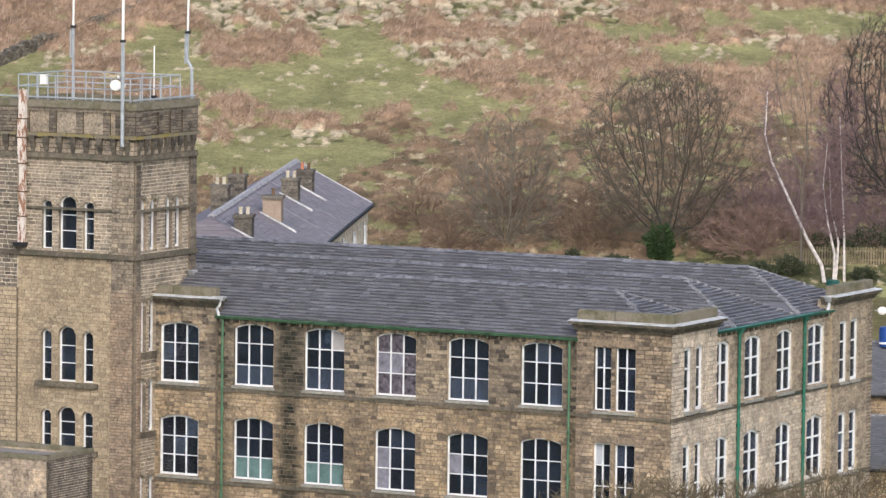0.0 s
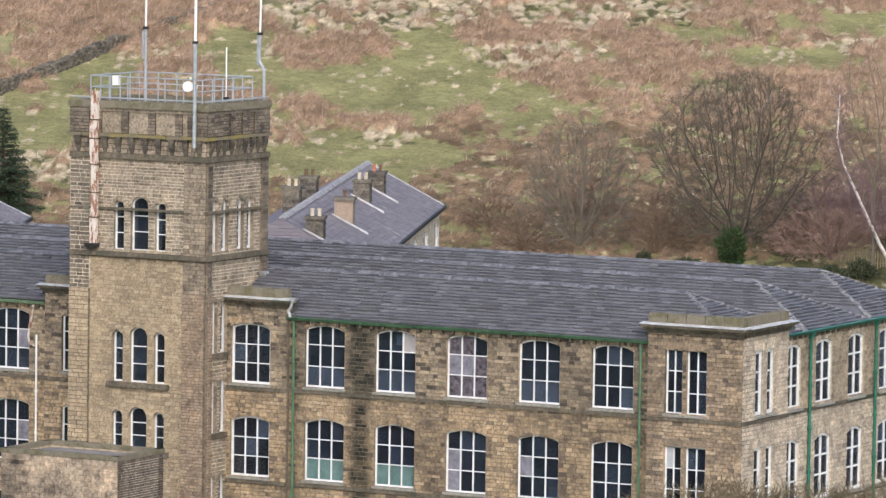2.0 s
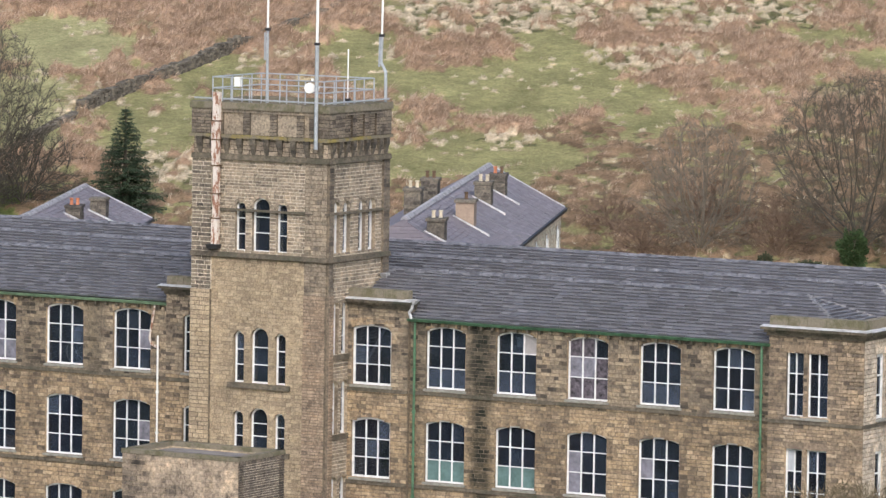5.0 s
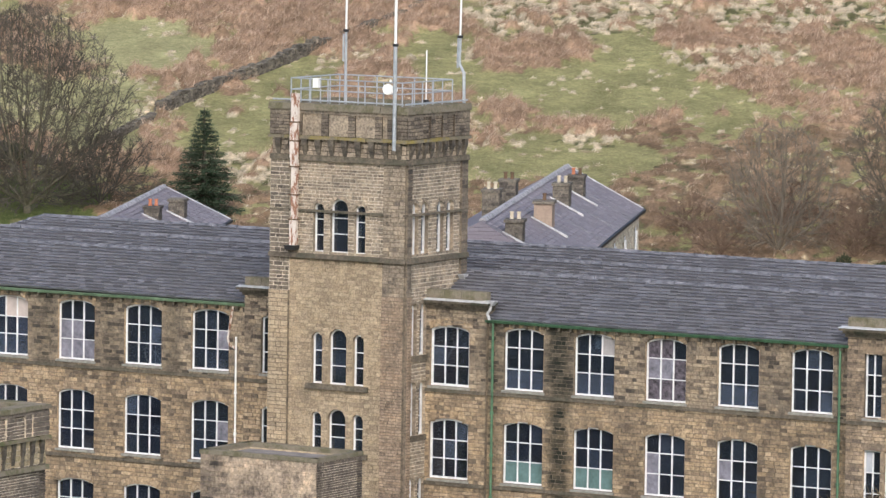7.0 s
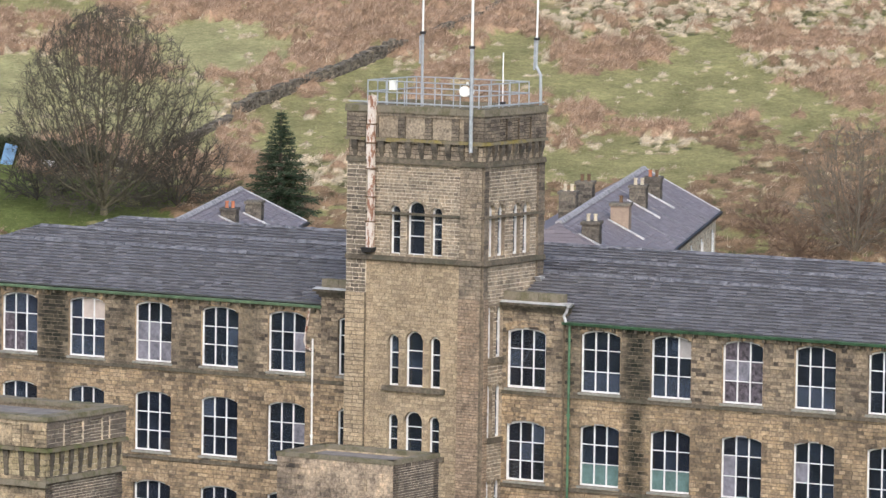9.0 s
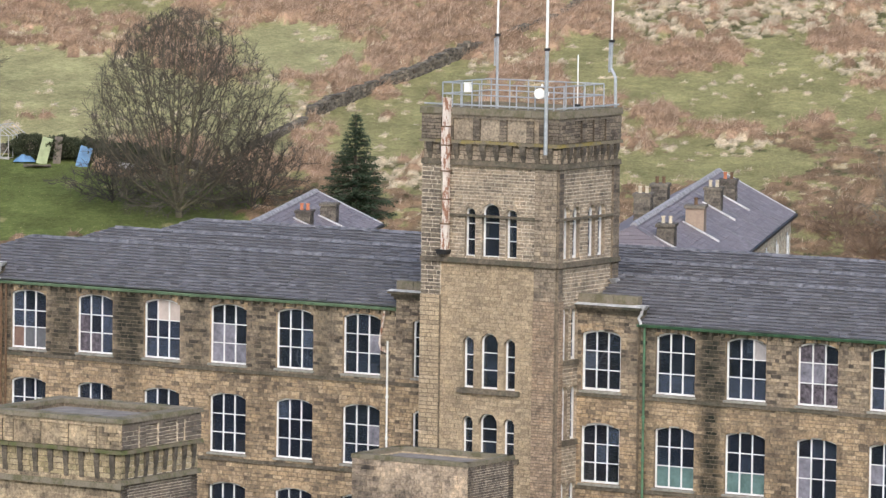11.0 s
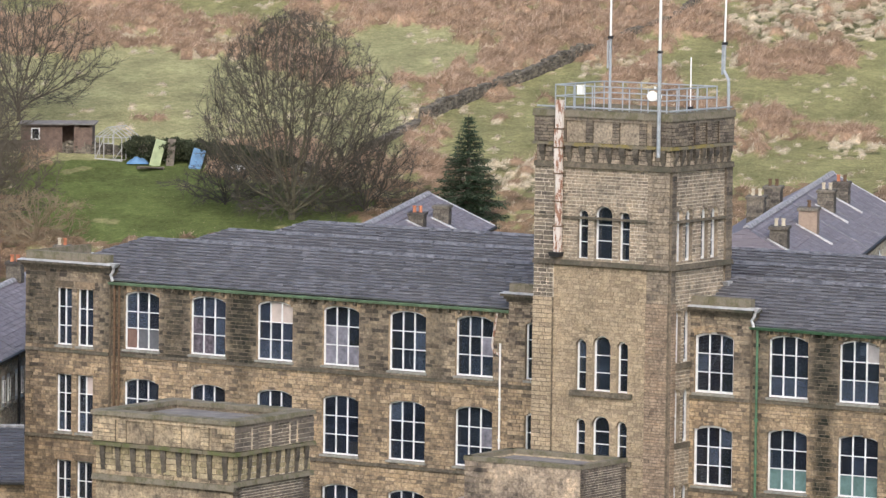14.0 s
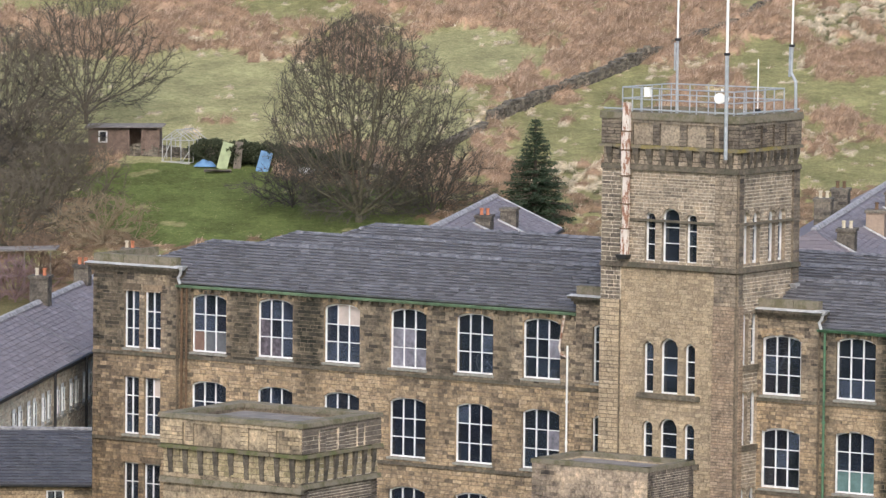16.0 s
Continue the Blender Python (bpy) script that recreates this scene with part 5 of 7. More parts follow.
    # lines of lead and mortar between the houses
    for am in skews:
        p, q = o + v * am, o + v * am + r * half + e
        s = Shape().hexa([p - v * .08, p + v * .08, q + v * .08, q - v * .08, p - v * .05 + up * .8, p + v * .05 + up * .8, q + v * .05 + up * .8, q - v * .05 + up * .8])
        part("party_line", s.data(), RIDGE, roof)
    return t, v, r


house_row("terrace_house", "long slate-roofed stone terrace with many chimney stacks", (-27.09, 62.25, 17.56), (0.4, -0.92), 40.0, 4.17, 2.25, 9.0,
          [(9.4, 1.45, 1.25, 0.8, 0.85, 2, STONE_STACK, (POT, BROWN_PIPE)), (16.6, 1.42, 1.25, 0.8, 0.9, 2, STONE_STACK, (POT_CREAM,)), (28.1, 1.73, 1.25, 0.9, 0.98, 1, RENDER_TAN, (BROWN_PIPE,)), (39.0, 1.5, 1.2, 0.8, 0.75, 2, STONE_STACK, (POT_CREAM,)),
           (19.5, -1.0, 1.3, 0.8, 1.0, 2, STONE_STACK, (BROWN_PIPE,)), (25.2, -1.2, 1.3, 0.8, 1.0, 2, STONE_STACK, (POT_CREAM,)), (37.0, -2.2, 1.3, 0.8, 1.15, 2, STONE_STACK, (POT,))],
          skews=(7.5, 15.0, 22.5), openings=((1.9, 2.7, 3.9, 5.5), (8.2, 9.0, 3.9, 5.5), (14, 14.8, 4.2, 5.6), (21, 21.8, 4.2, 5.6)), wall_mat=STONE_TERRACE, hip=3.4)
house_row("terrace_house", "slate-roofed stone terrace end below a conifer with orange chimney pots", (-46.84, 52.70, 16.0), (0.43, -0.9), 25.0, 3.67, 1.74, 9.0,
          [(8.35, 1.9, 1.2, 0.8, 0.75, 0, STONE_STACK, (POT,)), (13.9, 1.35, 1.3, 0.75, 0.5, 2, STONE_STACK, (POT, POT))], skews=(7.0,))
row_open = []
for k in range(4, 15):
    row_open += [(1.0 + 3.3 * k, 1.75 + 3.3 * k, 5.75, 7.2), (2.3 + 3.3 * k, 3.0 + 3.3 * k, 5.75, 7.2), (1.2 + 3.3 * k, 2.0 + 3.3 * k, 2.9, 4.5), (2.5 + 3.3 * k, 3.1 + 3.3 * k, 2.9, 4.5)]
house_row("terrace_house", "stone terrace with a grey slate roof and black drainpipes", (-56.52, 33.60, 13.41), (0.4508, -0.8926), 54.0, 3.3, 1.95, 3.4,
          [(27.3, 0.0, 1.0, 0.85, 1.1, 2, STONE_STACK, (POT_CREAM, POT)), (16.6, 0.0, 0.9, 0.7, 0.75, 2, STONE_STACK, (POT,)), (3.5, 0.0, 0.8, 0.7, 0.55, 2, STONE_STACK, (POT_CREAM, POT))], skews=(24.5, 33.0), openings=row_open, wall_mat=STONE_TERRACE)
pipes = thing("drainpipe", "black cast-iron drainpipes down the terrace wall", "drainpipe", (-46.25, 20.7, 3.4))
for u in (17.6, 25.2):
    q = Vector((0.45, -0.893, 0)) * u + Vector((0.12, 0.06, 0))
    part("pipe", Shape().tube([q + Vector((0, 0, 0)), q + Vector((0, 0, 8.0))], 0.07, 6).data(), DARK_IRON, pipes)

def outhouse(label, ridge_a, ridge_b, eave_b, eave_a, windows=(), slate=SLATE, wall_mat=STONE, drop=3.0):
    """A low building under one visible slope: ridge_a to ridge_b behind, eave_a to eave_b before it."""
    h = thing("outbuilding", label, "outbuilding", (0, 0, 0))
    a, b2, c, d = (Vector(p) for p in (ridge_a, ridge_b, eave_b, eave_a))
    flat = Vector(((c - d).x, (c - d).y, 0)).normalized()
    back = Vector((-flat.y, flat.x, 0)) * 3.0 + Vector((0, 0, -2))
    dn = Vector((0, 0, -.15))
    s = Shape().add([d, c, b2, a, a + back, b2 + back, d + dn, c + dn], [(0, 1, 2, 3), (3, 2, 5, 4), (6, 7, 1, 0), (6, 0, 3, 4), (7, 5, 2, 1)])
    roof = part("roof", s.data(), slate, h)
    slated(roof, [(d, c, a, b2)], slate, 0.25, 0.36, rng)
    part("ridge_tiles", Shape().tube([a + Vector((0, 0, .03)), b2 + Vector((0, 0, .03))], 0.1, 6).data(), RIDGE, roof)
    out = Vector((flat.y, -flat.x, 0))
    fc = Face(Vector((d.x, d.y, 0)) - out * .25, flat, out)
    L, H = Vector(((c - d).x, (c - d).y, 0)).length, min(c.z, d.z) - 0.1
    ops = [(u0, u1, z0, z1, z1, 'flat') for u0, u1, z0, z1 in windows]
    w = part("wall", wall_shape(fc, 0, L, 0, H, ops, 0.4).data(), MORTAR, h)
    stonework(w, fc, coursed(0, L, H - drop, H, ops, 0.18, 0.45, rng), wall_mat, rng)
    for o in ops:
        window_part(h, o[1] - o[0], o[2], o[3], o[4], 'flat', 2, 1, at=Matrix.Translation(fc(o[0], -.05, 0)) @ pose(0, 0, 0, 0, 0, math.degrees(math.atan2(flat.y, flat.x))))
    part("gutter", Shape().tube([d + out * .1 + dn * .6, c + out * .1 + dn * .6], 0.07, 6).data(), DARK_IRON, h)
    for p, q in ((d, a), (c, b2)):
        side = Shape()
        k = flat * (.2 if p is d else -.2)
        side.add([Vector((p.x, p.y, 0)) + k, Vector((q.x, q.y, 0)) + k + back * 1.0 + Vector((0, 0, 2)), q + back + k + dn, q + k + dn, p + k + dn], [(0, 1, 2, 3, 4)])
        part("gable", side.data(), HOUSE_WALL, h)
    return h


outhouse("low stone outbuilding with a dark slate roof", (-29.19, -13.81, 10.35), (-25.6, -11.01, 10.33), (-23.01, -14.37, 8.52), (-26.55, -17.12, 8.55), ((2.55, 3.3, 7.47, 8.22),), slate=SLATE_DARK)
outhouse("stone house with a grey slate roof behind the mill", (14.03, 44.82, 11.45), (26.5, 50.3, 11.6), (29.0, 44.6, 9.75), (16.54, 39.13, 9.65), wall_mat=STONE)
outhouse("lower slate-roofed outbuilding behind the mill", (19.4, 31.6, 9.45), (30.5, 36.4, 9.6), (33.0, 30.7, 7.95), (22.28, 26.04, 7.87), wall_mat=STONE)
BARREL = plain("blue_plastic_barrel", (0.02, 0.06, 0.22), 0.4, var=0.2)
for x, y, z in ((15.2, 44.6, 11.35), (16.6, 45.1, 11.4)):
    br = thing("barrel", "blue plastic barrel with a pale band", "barrel", (x, y, z), "barrels behind the mill")
    part("drum", Shape().tube([(0, 0, 0), (0, 0, .3), (0, 0, .6), (0, 0, .9), (0, 0, .95)], [.27, .3, .3, .28, .22], 12).data(), BARREL, br)
    part("band", Shape().tube([(0, 0, .12), (0, 0, .22)], .305, 12).data(), FIBRE, br)
satellite = thing("satellite_dish", "white satellite dish on the corner tower", "dish", (24.3, 22.2, 15.3))
s = Shape()
for k, (rr, dd) in enumerate(((0.02, 0.06), (0.12, 0.04), (0.2, 0.0), (0.2, -0.04))):
    for i in range(14):
        w = 2 * math.pi * i / 14
        s.v.append((rr * math.cos(w), -dd, rr * 0.9 * math.sin(w)))
for k in range(3):
    s.f += [(k * 14 + i, k * 14 + (i + 1) % 14, (k + 1) * 14 + (i + 1) % 14, (k + 1) * 14 + i) for i in range(14)]
s.f.append(tuple(range(42, 56)))
part("reflector", s.data(), FIBRE, satellite, m=pose(0.35, 0, 0, 0, 0, 25))
part("arm", Shape().tube([(0, 0, 0), (.35, .02, 0)], 0.03, 6).data(), STEEL, satellite)

# ---------------------------------------------------------------- ground
AHEAD = Vector((-0.51504, 0.85717))


def ground_z(x, y):
    s = (x - EYE.x) * AHEAD.x + (y - EYE.y) * AHEAD.y
    if s < 150:
        return 35.5 * (1 - max(s, 0) / 150) ** 1.4 + max(0, -s) * 0.1
    if s < 262:
        return 0.0
    if s < 300:
        u = (s - 262) / 38
        return 10.5 * (3 * u * u - 2 * u ** 3)
    z = 10.5 + (s - 300) * 0.19
    if s > 340:
        z += 0.35 * math.sin(x * 0.11 + 1) * min(1, (s - 340) / 30) + 0.3 * math.sin(y * 0.13) * min(1, (s - 340) / 30)
    if s > 700:
        z = 86.5 + 40 * (1 - math.exp(-(s - 700) / 200))
    return z


SIDE = Vector((0.85717, 0.51504))


def hill(s, r):
    """World place of the ground s metres ahead of the valley's far side and r to the right."""
    x, y = EYE.x + AHEAD.x * s + SIDE.x * r, EYE.y + AHEAD.y * s + SIDE.y * r
    return Vector((x, y, ground_z(x, y)))


def hill_rows(s, r):
    """The same for arrays of places on the moor."""
    x, y = EYE.x + AHEAD.x * s + SIDE.x * r, EYE.y + AHEAD.y * s + SIDE.y * r
    k = np.clip((s - 340) / 30, 0, 1)
    return np.stack([x, y, 10.5 + (s - 300) * 0.19 + k * (0.35 * np.sin(x * 0.11 + 1) + 0.3 * np.sin(y * 0.13))], 1)


# vegetation on the moor, kind by kind: ahead, right, half-length, half-width
PATCHES = {
    "green": [(346, 13, 9, 7), (330, 9, 6.5, 6.4), (356, 15, 5, 2.6), (353, 3, 6, 3.2), (342, 19, 6, 3), (366, 45, 4, 8), (356, 37, 4, 5.4), (361, 32, 2.6, 2.6), (349, -6, 5, 3.8), (337, -9, 9, 4.2), (369, -28, 3, 5), (370, -46, 6, 7)],
    "pale": [(365, 10, 7, 5.5), (367, 15, 6.5, 7), (368, 24, 7, 8.6), (354, 22, 3.6, 5.4), (341, 19, 2.6, 2.6), (334, 11, 1.9, 2.6), (361, 43, 2.4, 4.6), (339, -9, 1.6, 2), (327, -8.6, 4, 3)],
    "rust": [(354, 8, 3.8, 3.9), (359, 20, 2.8, 4), (334, 6, 2.1, 2), (338, 12, 1.7, 1.1), (367, 40, 1.6, 1.2), (360, 37, 2, 2.2), (358, 33, 1.8, 1.4), (349, 26, 3.8, 7.5)],
    "field": [(357, -16, 7, 5), (346, -31, 11, 9), (341, -24, 9, 7), (345, -42, 11, 8), (335, -33, 6, 9), (341, -18.5, 10, 4)],
    "straw": [(343, -14.4, 4.5, 2.2), (361, -27, 1.2, 8)],
    "heath": [(304, 37, 7, 9), (326, -43, 14, 6.5), (365, 30, 1.5, 2.6), (362, 12, 1.1, 1.2), (313, -46, 17, 7)],
    "lawn": [(321, -29, 9.5, 8.5), (318, -21, 6, 4.5)],
}

def vegetation(s, r):
    """The kind of growth at a place on the hill."""
    a = noise.noise((s * 0.09, r * 0.16, 0)) + 0.6 * noise.noise((s * 0.25, r * 0.45, 3.0))
    s, r = s + 1.5 * noise.noise((s * 1.9, r * 1.9, 11.0)), r + 1.2 * noise.noise((s * 1.9, r * 1.9, 23.0))
    best, kind = 1.0, "scrub" if s < (338 if r > 13 else 326) else "rust"
    for k, spots in PATCHES.items():
        for ps, pr, hs, hr in spots:
            d = ((s - ps) / hs) ** 2 + ((r - pr) / hr) ** 2 + a * 0.8
            if d < best:
                best, kind = d, k
    if kind == "rust":
        t = noise.noise((s * 0.16 + 9, r * 0.3, 7.0)) + 0.35 * a
        if t > 0.4:
            kind = "straw"
        elif t < -0.42:
            kind = "green"
    return kind


COLOURS = {"rust": (0.325, 0.222, 0.15), "bracken": (0.235, 0.162, 0.103), "green": (0.268, 0.252, 0.12), "pale": (0.53, 0.445, 0.32), "field": (0.335, 0.315, 0.165), "lawn": (0.13, 0.155, 0.052), "dark": (0.125, 0.125, 0.06), "straw": (0.40, 0.325, 0.20)}
# ground between tussocks; rust, pale and straw darkened to hold the gaps' shade
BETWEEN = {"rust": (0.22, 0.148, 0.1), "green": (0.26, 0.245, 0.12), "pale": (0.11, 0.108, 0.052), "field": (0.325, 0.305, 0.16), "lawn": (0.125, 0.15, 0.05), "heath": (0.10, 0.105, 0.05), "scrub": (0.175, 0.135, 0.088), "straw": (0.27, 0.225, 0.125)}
m, n, l, b = material("hillside_turf", 0.95, spec=0.05)
at = n.new("ShaderNodeAttribute")
at.attribute_name = "growth"
pos = where(n, l)
f1, f2 = noise_at(n, l, 0.5, 6, 0.7, pos), noise_at(n, l, 7, 5, 0.75, pos)
col = mix(n, l, 0.75, at.outputs["Color"], ramp(n, l, f1, [(0.3, (0.75, 0.76, 0.72)), (0.7, (1.22, 1.2, 1.18))]), 'MULTIPLY')
f3 = noise_at(n, l, 2.2, 4, 0.7, pos)
col = mix(n, l, 0.55, col, ramp(n, l, f3, [(0.34, (0.66, 0.68, 0.6)), (0.52, (1, 1, 1)), (0.68, (1.32, 1.26, 1.2))]), 'MULTIPLY')
col = mix(n, l, 0.7, col, ramp(n, l, f2, [(0.3, (0.5, 0.5, 0.45)), (0.7, (1.45, 1.42, 1.38))]), 'MULTIPLY')
l.new(col, b.inputs["Base Color"])
bump(n, l, b, f2, 0.8, 0.2)
TURF = m
# tussocks: one to each cell of a jittered grid, (ahead, right) with a kind, a height and a tint
rg = np.random.RandomState(11)
S_LO, R_LO, CS, CR = 300.0, -62.0, 0.85, 0.72
NS, NR = 102, 172
tuss_s = S_LO + (np.arange(NS)[:, None] + rg.uniform(0.1, 0.9, (NS, NR))) * CS
tuss_r = R_LO + (np.arange(NR)[None, :] + rg.uniform(0.1, 0.9, (NS, NR))) * CR
tuss_h, tuss_c, tuss_k = np.zeros((NS, NR)), np.zeros((NS, NR, 3)), {}
MIXES = {"rust": (("rust", 0.86), ("straw", 0.94), ("green", 1.0)), "pale": (("pale", 0.62), ("straw", 0.70), ("green", 0.84), ("dark", 0.90), ("rust", 1.0)),
         "green": (("green", 0.80), ("straw", 0.92), ("pale", 1.0)), "field": (("field", 0.92), ("straw", 0.96), ("pale", 1.0)), "lawn": (("lawn", 0.97), ("green", 1.0)),
         "straw": (("straw", 0.6), ("pale", 0.75), ("green", 0.9), ("rust", 1.0)), "heath": (("dark", 0.6), ("straw", 0.8), ("green", 1.0)), "scrub": (("bracken", 0.62), ("straw", 0.74), ("green", 0.88), ("dark", 1.0))}
TALL = {"bracken": 0.32, "rust": 0.6, "pale": 0.46, "straw": 0.3, "green": 0.10, "field": 0.05, "lawn": 0.03, "dark": 0.26}
tuss_b, tuss_q = np.zeros((NS, NR, 3)), np.ones((NS, NR))
for i in range(NS):
    for j in range(NR):
        s, r = tuss_s[i, j], tuss_r[i, j]
        kind = vegetation(s, r)
        u = rg.rand()
        crowd = noise.noise((s * 0.22, r * 0.4, 5.0))
        if kind in ("green", "field"):
            u = u * 0.87 if crowd < 0.1 else min(1.0, u * 1.12 + 0.06)
        k = next(q for q, top in MIXES[kind] if u <= top)
        tuss_k[i, j] = k
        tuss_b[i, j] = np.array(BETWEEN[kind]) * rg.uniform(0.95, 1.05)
        if k in ("pale", "straw", "dark"):
            tuss_q[i, j] = 0.46 if kind == "pale" else 0.22
        swell = 0.75 + 0.9 * noise.noise((s * 0.35, r * 0.5, 15.0))
        tuss_h[i, j] = TALL[k] * rg.uniform(0.55, 1.25) * max(0.35, swell) * tuss_q[i, j] ** 0.55
        tint = (rg.uniform(0.93, 1.07) if k in ("green", "field", "lawn") else rg.uniform(0.74, 1.26)) * (1 + 0.35 * noise.noise((s * 0.3, r * 0.35, 31.0)))
        tuss_c[i, j] = np.array(COLOURS[k]) * tint


def mounds(s, r):
    """Height and colour of the tussocks over arrays of places."""
    i0, j0 = np.floor((s - S_LO) / CS).astype(int), np.floor((r - R_LO) / CR).astype(int)
    best, high, col = np.full(s.shape, 9e9), np.zeros(s.shape), np.zeros(s.shape + (3,))
    for di in (-1, 0, 1):
        for dj in (-1, 0, 1):
            i, j = np.clip(i0 + di, 0, NS - 1), np.clip(j0 + dj, 0, NR - 1)
            d2 = (s - tuss_s[i, j]) ** 2 / 0.42 + (r - tuss_r[i, j]) ** 2 / 0.30
            d2 = d2 / tuss_q[i, j]
            high = np.maximum(high, tuss_h[i, j] * np.sqrt(np.clip(1.0 - d2, 0, 1)))
            w = d2 - tuss_h[i, j] * 0.9
            near_one = w < best
            best = np.where(near_one, w, best)
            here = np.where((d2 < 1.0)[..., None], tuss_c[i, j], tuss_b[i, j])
            col[near_one] = here[near_one]
    edge = np.clip(np.minimum(np.minimum(s - 302, 384 - s), np.minimum(r + 60, 60 - r)), 0, 2) / 2
    return high * edge, col


ss = [-3500, -1200, -400, -60, -5, 0, 8] + list(range(20, 262, 12)) + [262 + 2 * i for i in range(19)] + [300 + 0.28 * i for i in range(308)] + [390, 410, 440, 480, 540, 620, 700, 760, 860, 1000, 1400, 2200, 4200]
rr = [-3500, -1200, -500, -250, -150, -110, -85, -70] + [-60 + 0.21 * i for i in range(572)] + [70, 85, 110, 150, 250, 500, 1200, 3500]
SG, RG2 = np.meshgrid(np.array(ss, float), np.array(rr, float), indexing="ij")
rise, shade = mounds(SG, RG2)
inner = (SG > 301) & (SG < 385) & (np.abs(RG2) < 60.5)
jit = rg.normal(0, 0.05, SG.shape) * inner
vs, cols = [], []
for i, a in enumerate(ss):
    for j, c in enumerate(rr):
        p = hill(a, c + jit[i, j])
        if inner[i, j]:
            p.z += float(rise[i, j])
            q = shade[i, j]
        else:
            q = (0.16, 0.14, 0.07) if a > 262 else (0.10, 0.11, 0.05)
        vs.append(p)
        cols.append((*q, 1.0))
k = len(rr)
fs = [(i * k + j, i * k + j + 1, (i + 1) * k + j + 1, (i + 1) * k + j) for i in range(len(ss) - 1) for j in range(k - 1)]
ground = part("ground", (vs, fs), TURF, None)
ca = ground.data.color_attributes.new("growth", 'FLOAT_COLOR', 'POINT')
ca.data.foreach_set("color", np.array(cols, dtype=np.float32).ravel())
for poly in ground.data.polygons:
    poly.use_smooth = True
tagged(ground, "rough moorland hillside of rust, straw and green grass", "ground", kind="structure")


# ---------------------------------------------------------------- grass
def blade_mesh(name, roots, tips, widths, mat):
    """Thin tapering blades, one triangle each, from arrays of roots, tips and widths."""
    n_b = len(roots)
    ang = rg.rand(n_b) * np.pi
    side = np.stack([np.cos(ang), np.sin(ang), np.zeros(n_b)], 1) * (widths / 2)[:, None]
    v = np.stack([roots - side, roots + side, tips], 1).reshape(-1, 3)
    me = bpy.data.meshes.new(name)
    me.vertices.add(len(v))
    me.vertices.foreach_set("co", v.astype(np.float32).ravel())
    me.loops.add(n_b * 3)
    me.loops.foreach_set("vertex_index", np.arange(n_b * 3, dtype=np.int32))
    me.polygons.add(n_b)
    me.polygons.foreach_set("loop_start", (np.arange(n_b) * 3).astype(np.int32))
    me.update(calc_edges=True)
    me.validate()
    me.materials.append(mat)
    return me


def grass_material(name, stops):
    m, n, l, b = material(name, 0.9, spec=0.1)
    g = n.new("ShaderNodeNewGeometry")
    f = noise_at(n, l, 0.5, 6, 0.7, where(n, l))
    col = mix(n, l, 0.8, ramp(n, l, g.outputs["Random Per Island"], stops), ramp(n, l, f, [(0.32, (0.72, 0.72, 0.7)), (0.5, (1, 1, 1)), (0.7, (1.3, 1.28, 1.28))]), 'MULTIPLY')
    clump = noise_at(n, l, 1.5, 2, 0.5, where(n, l))
    col = mix(n, l, 0.75, col, ramp(n, l, clump, [(0.34, (0.62, 0.58, 0.54)), (0.5, (1, 1, 1)), (0.66, (1.34, 1.32, 1.3))]), 'MULTIPLY')
    l.new(col, b.inputs["Base Color"])
    return m


G_RUST = grass_material("rust_moor_grass", [(0, (0.22, 0.15, 0.10)), (0.5, (0.36, 0.252, 0.172)), (1, (0.52, 0.395, 0.29))])
G_PALE = grass_material("bleached_grass", [(0, (0.38, 0.315, 0.215)), (0.6, (0.55, 0.465, 0.34)), (1, (0.67, 0.59, 0.46))])
G_GREEN = grass_material("green_grass", [(0, (0.20, 0.195, 0.085)), (0.6, (0.285, 0.265, 0.13)), (1, (0.42, 0.365, 0.22))])
G_DARK = grass_material("dark_heather", [(0, (0.10, 0.08, 0.05)), (1, (0.20, 0.155, 0.10))])
heads = {"rust": [], "pale": [], "green": [], "dark": []}
for (i, j), k in tuss_k.items():
    s, r = tuss_s[i, j], tuss_r[i, j]
    if s < 303 or s > 383 or abs(r) > 58:
        continue
    heads.get({"straw": "pale", "field": "green", "lawn": "green", "bracken": "dark" if (i + j) % 3 else "rust"}.get(k, k)).append((s, r, tuss_h[i, j], 0.4 if k in ("straw", "field", "lawn") else 0.6 if k == "bracken" else 1.0, tuss_q[i, j] ** 0.5))
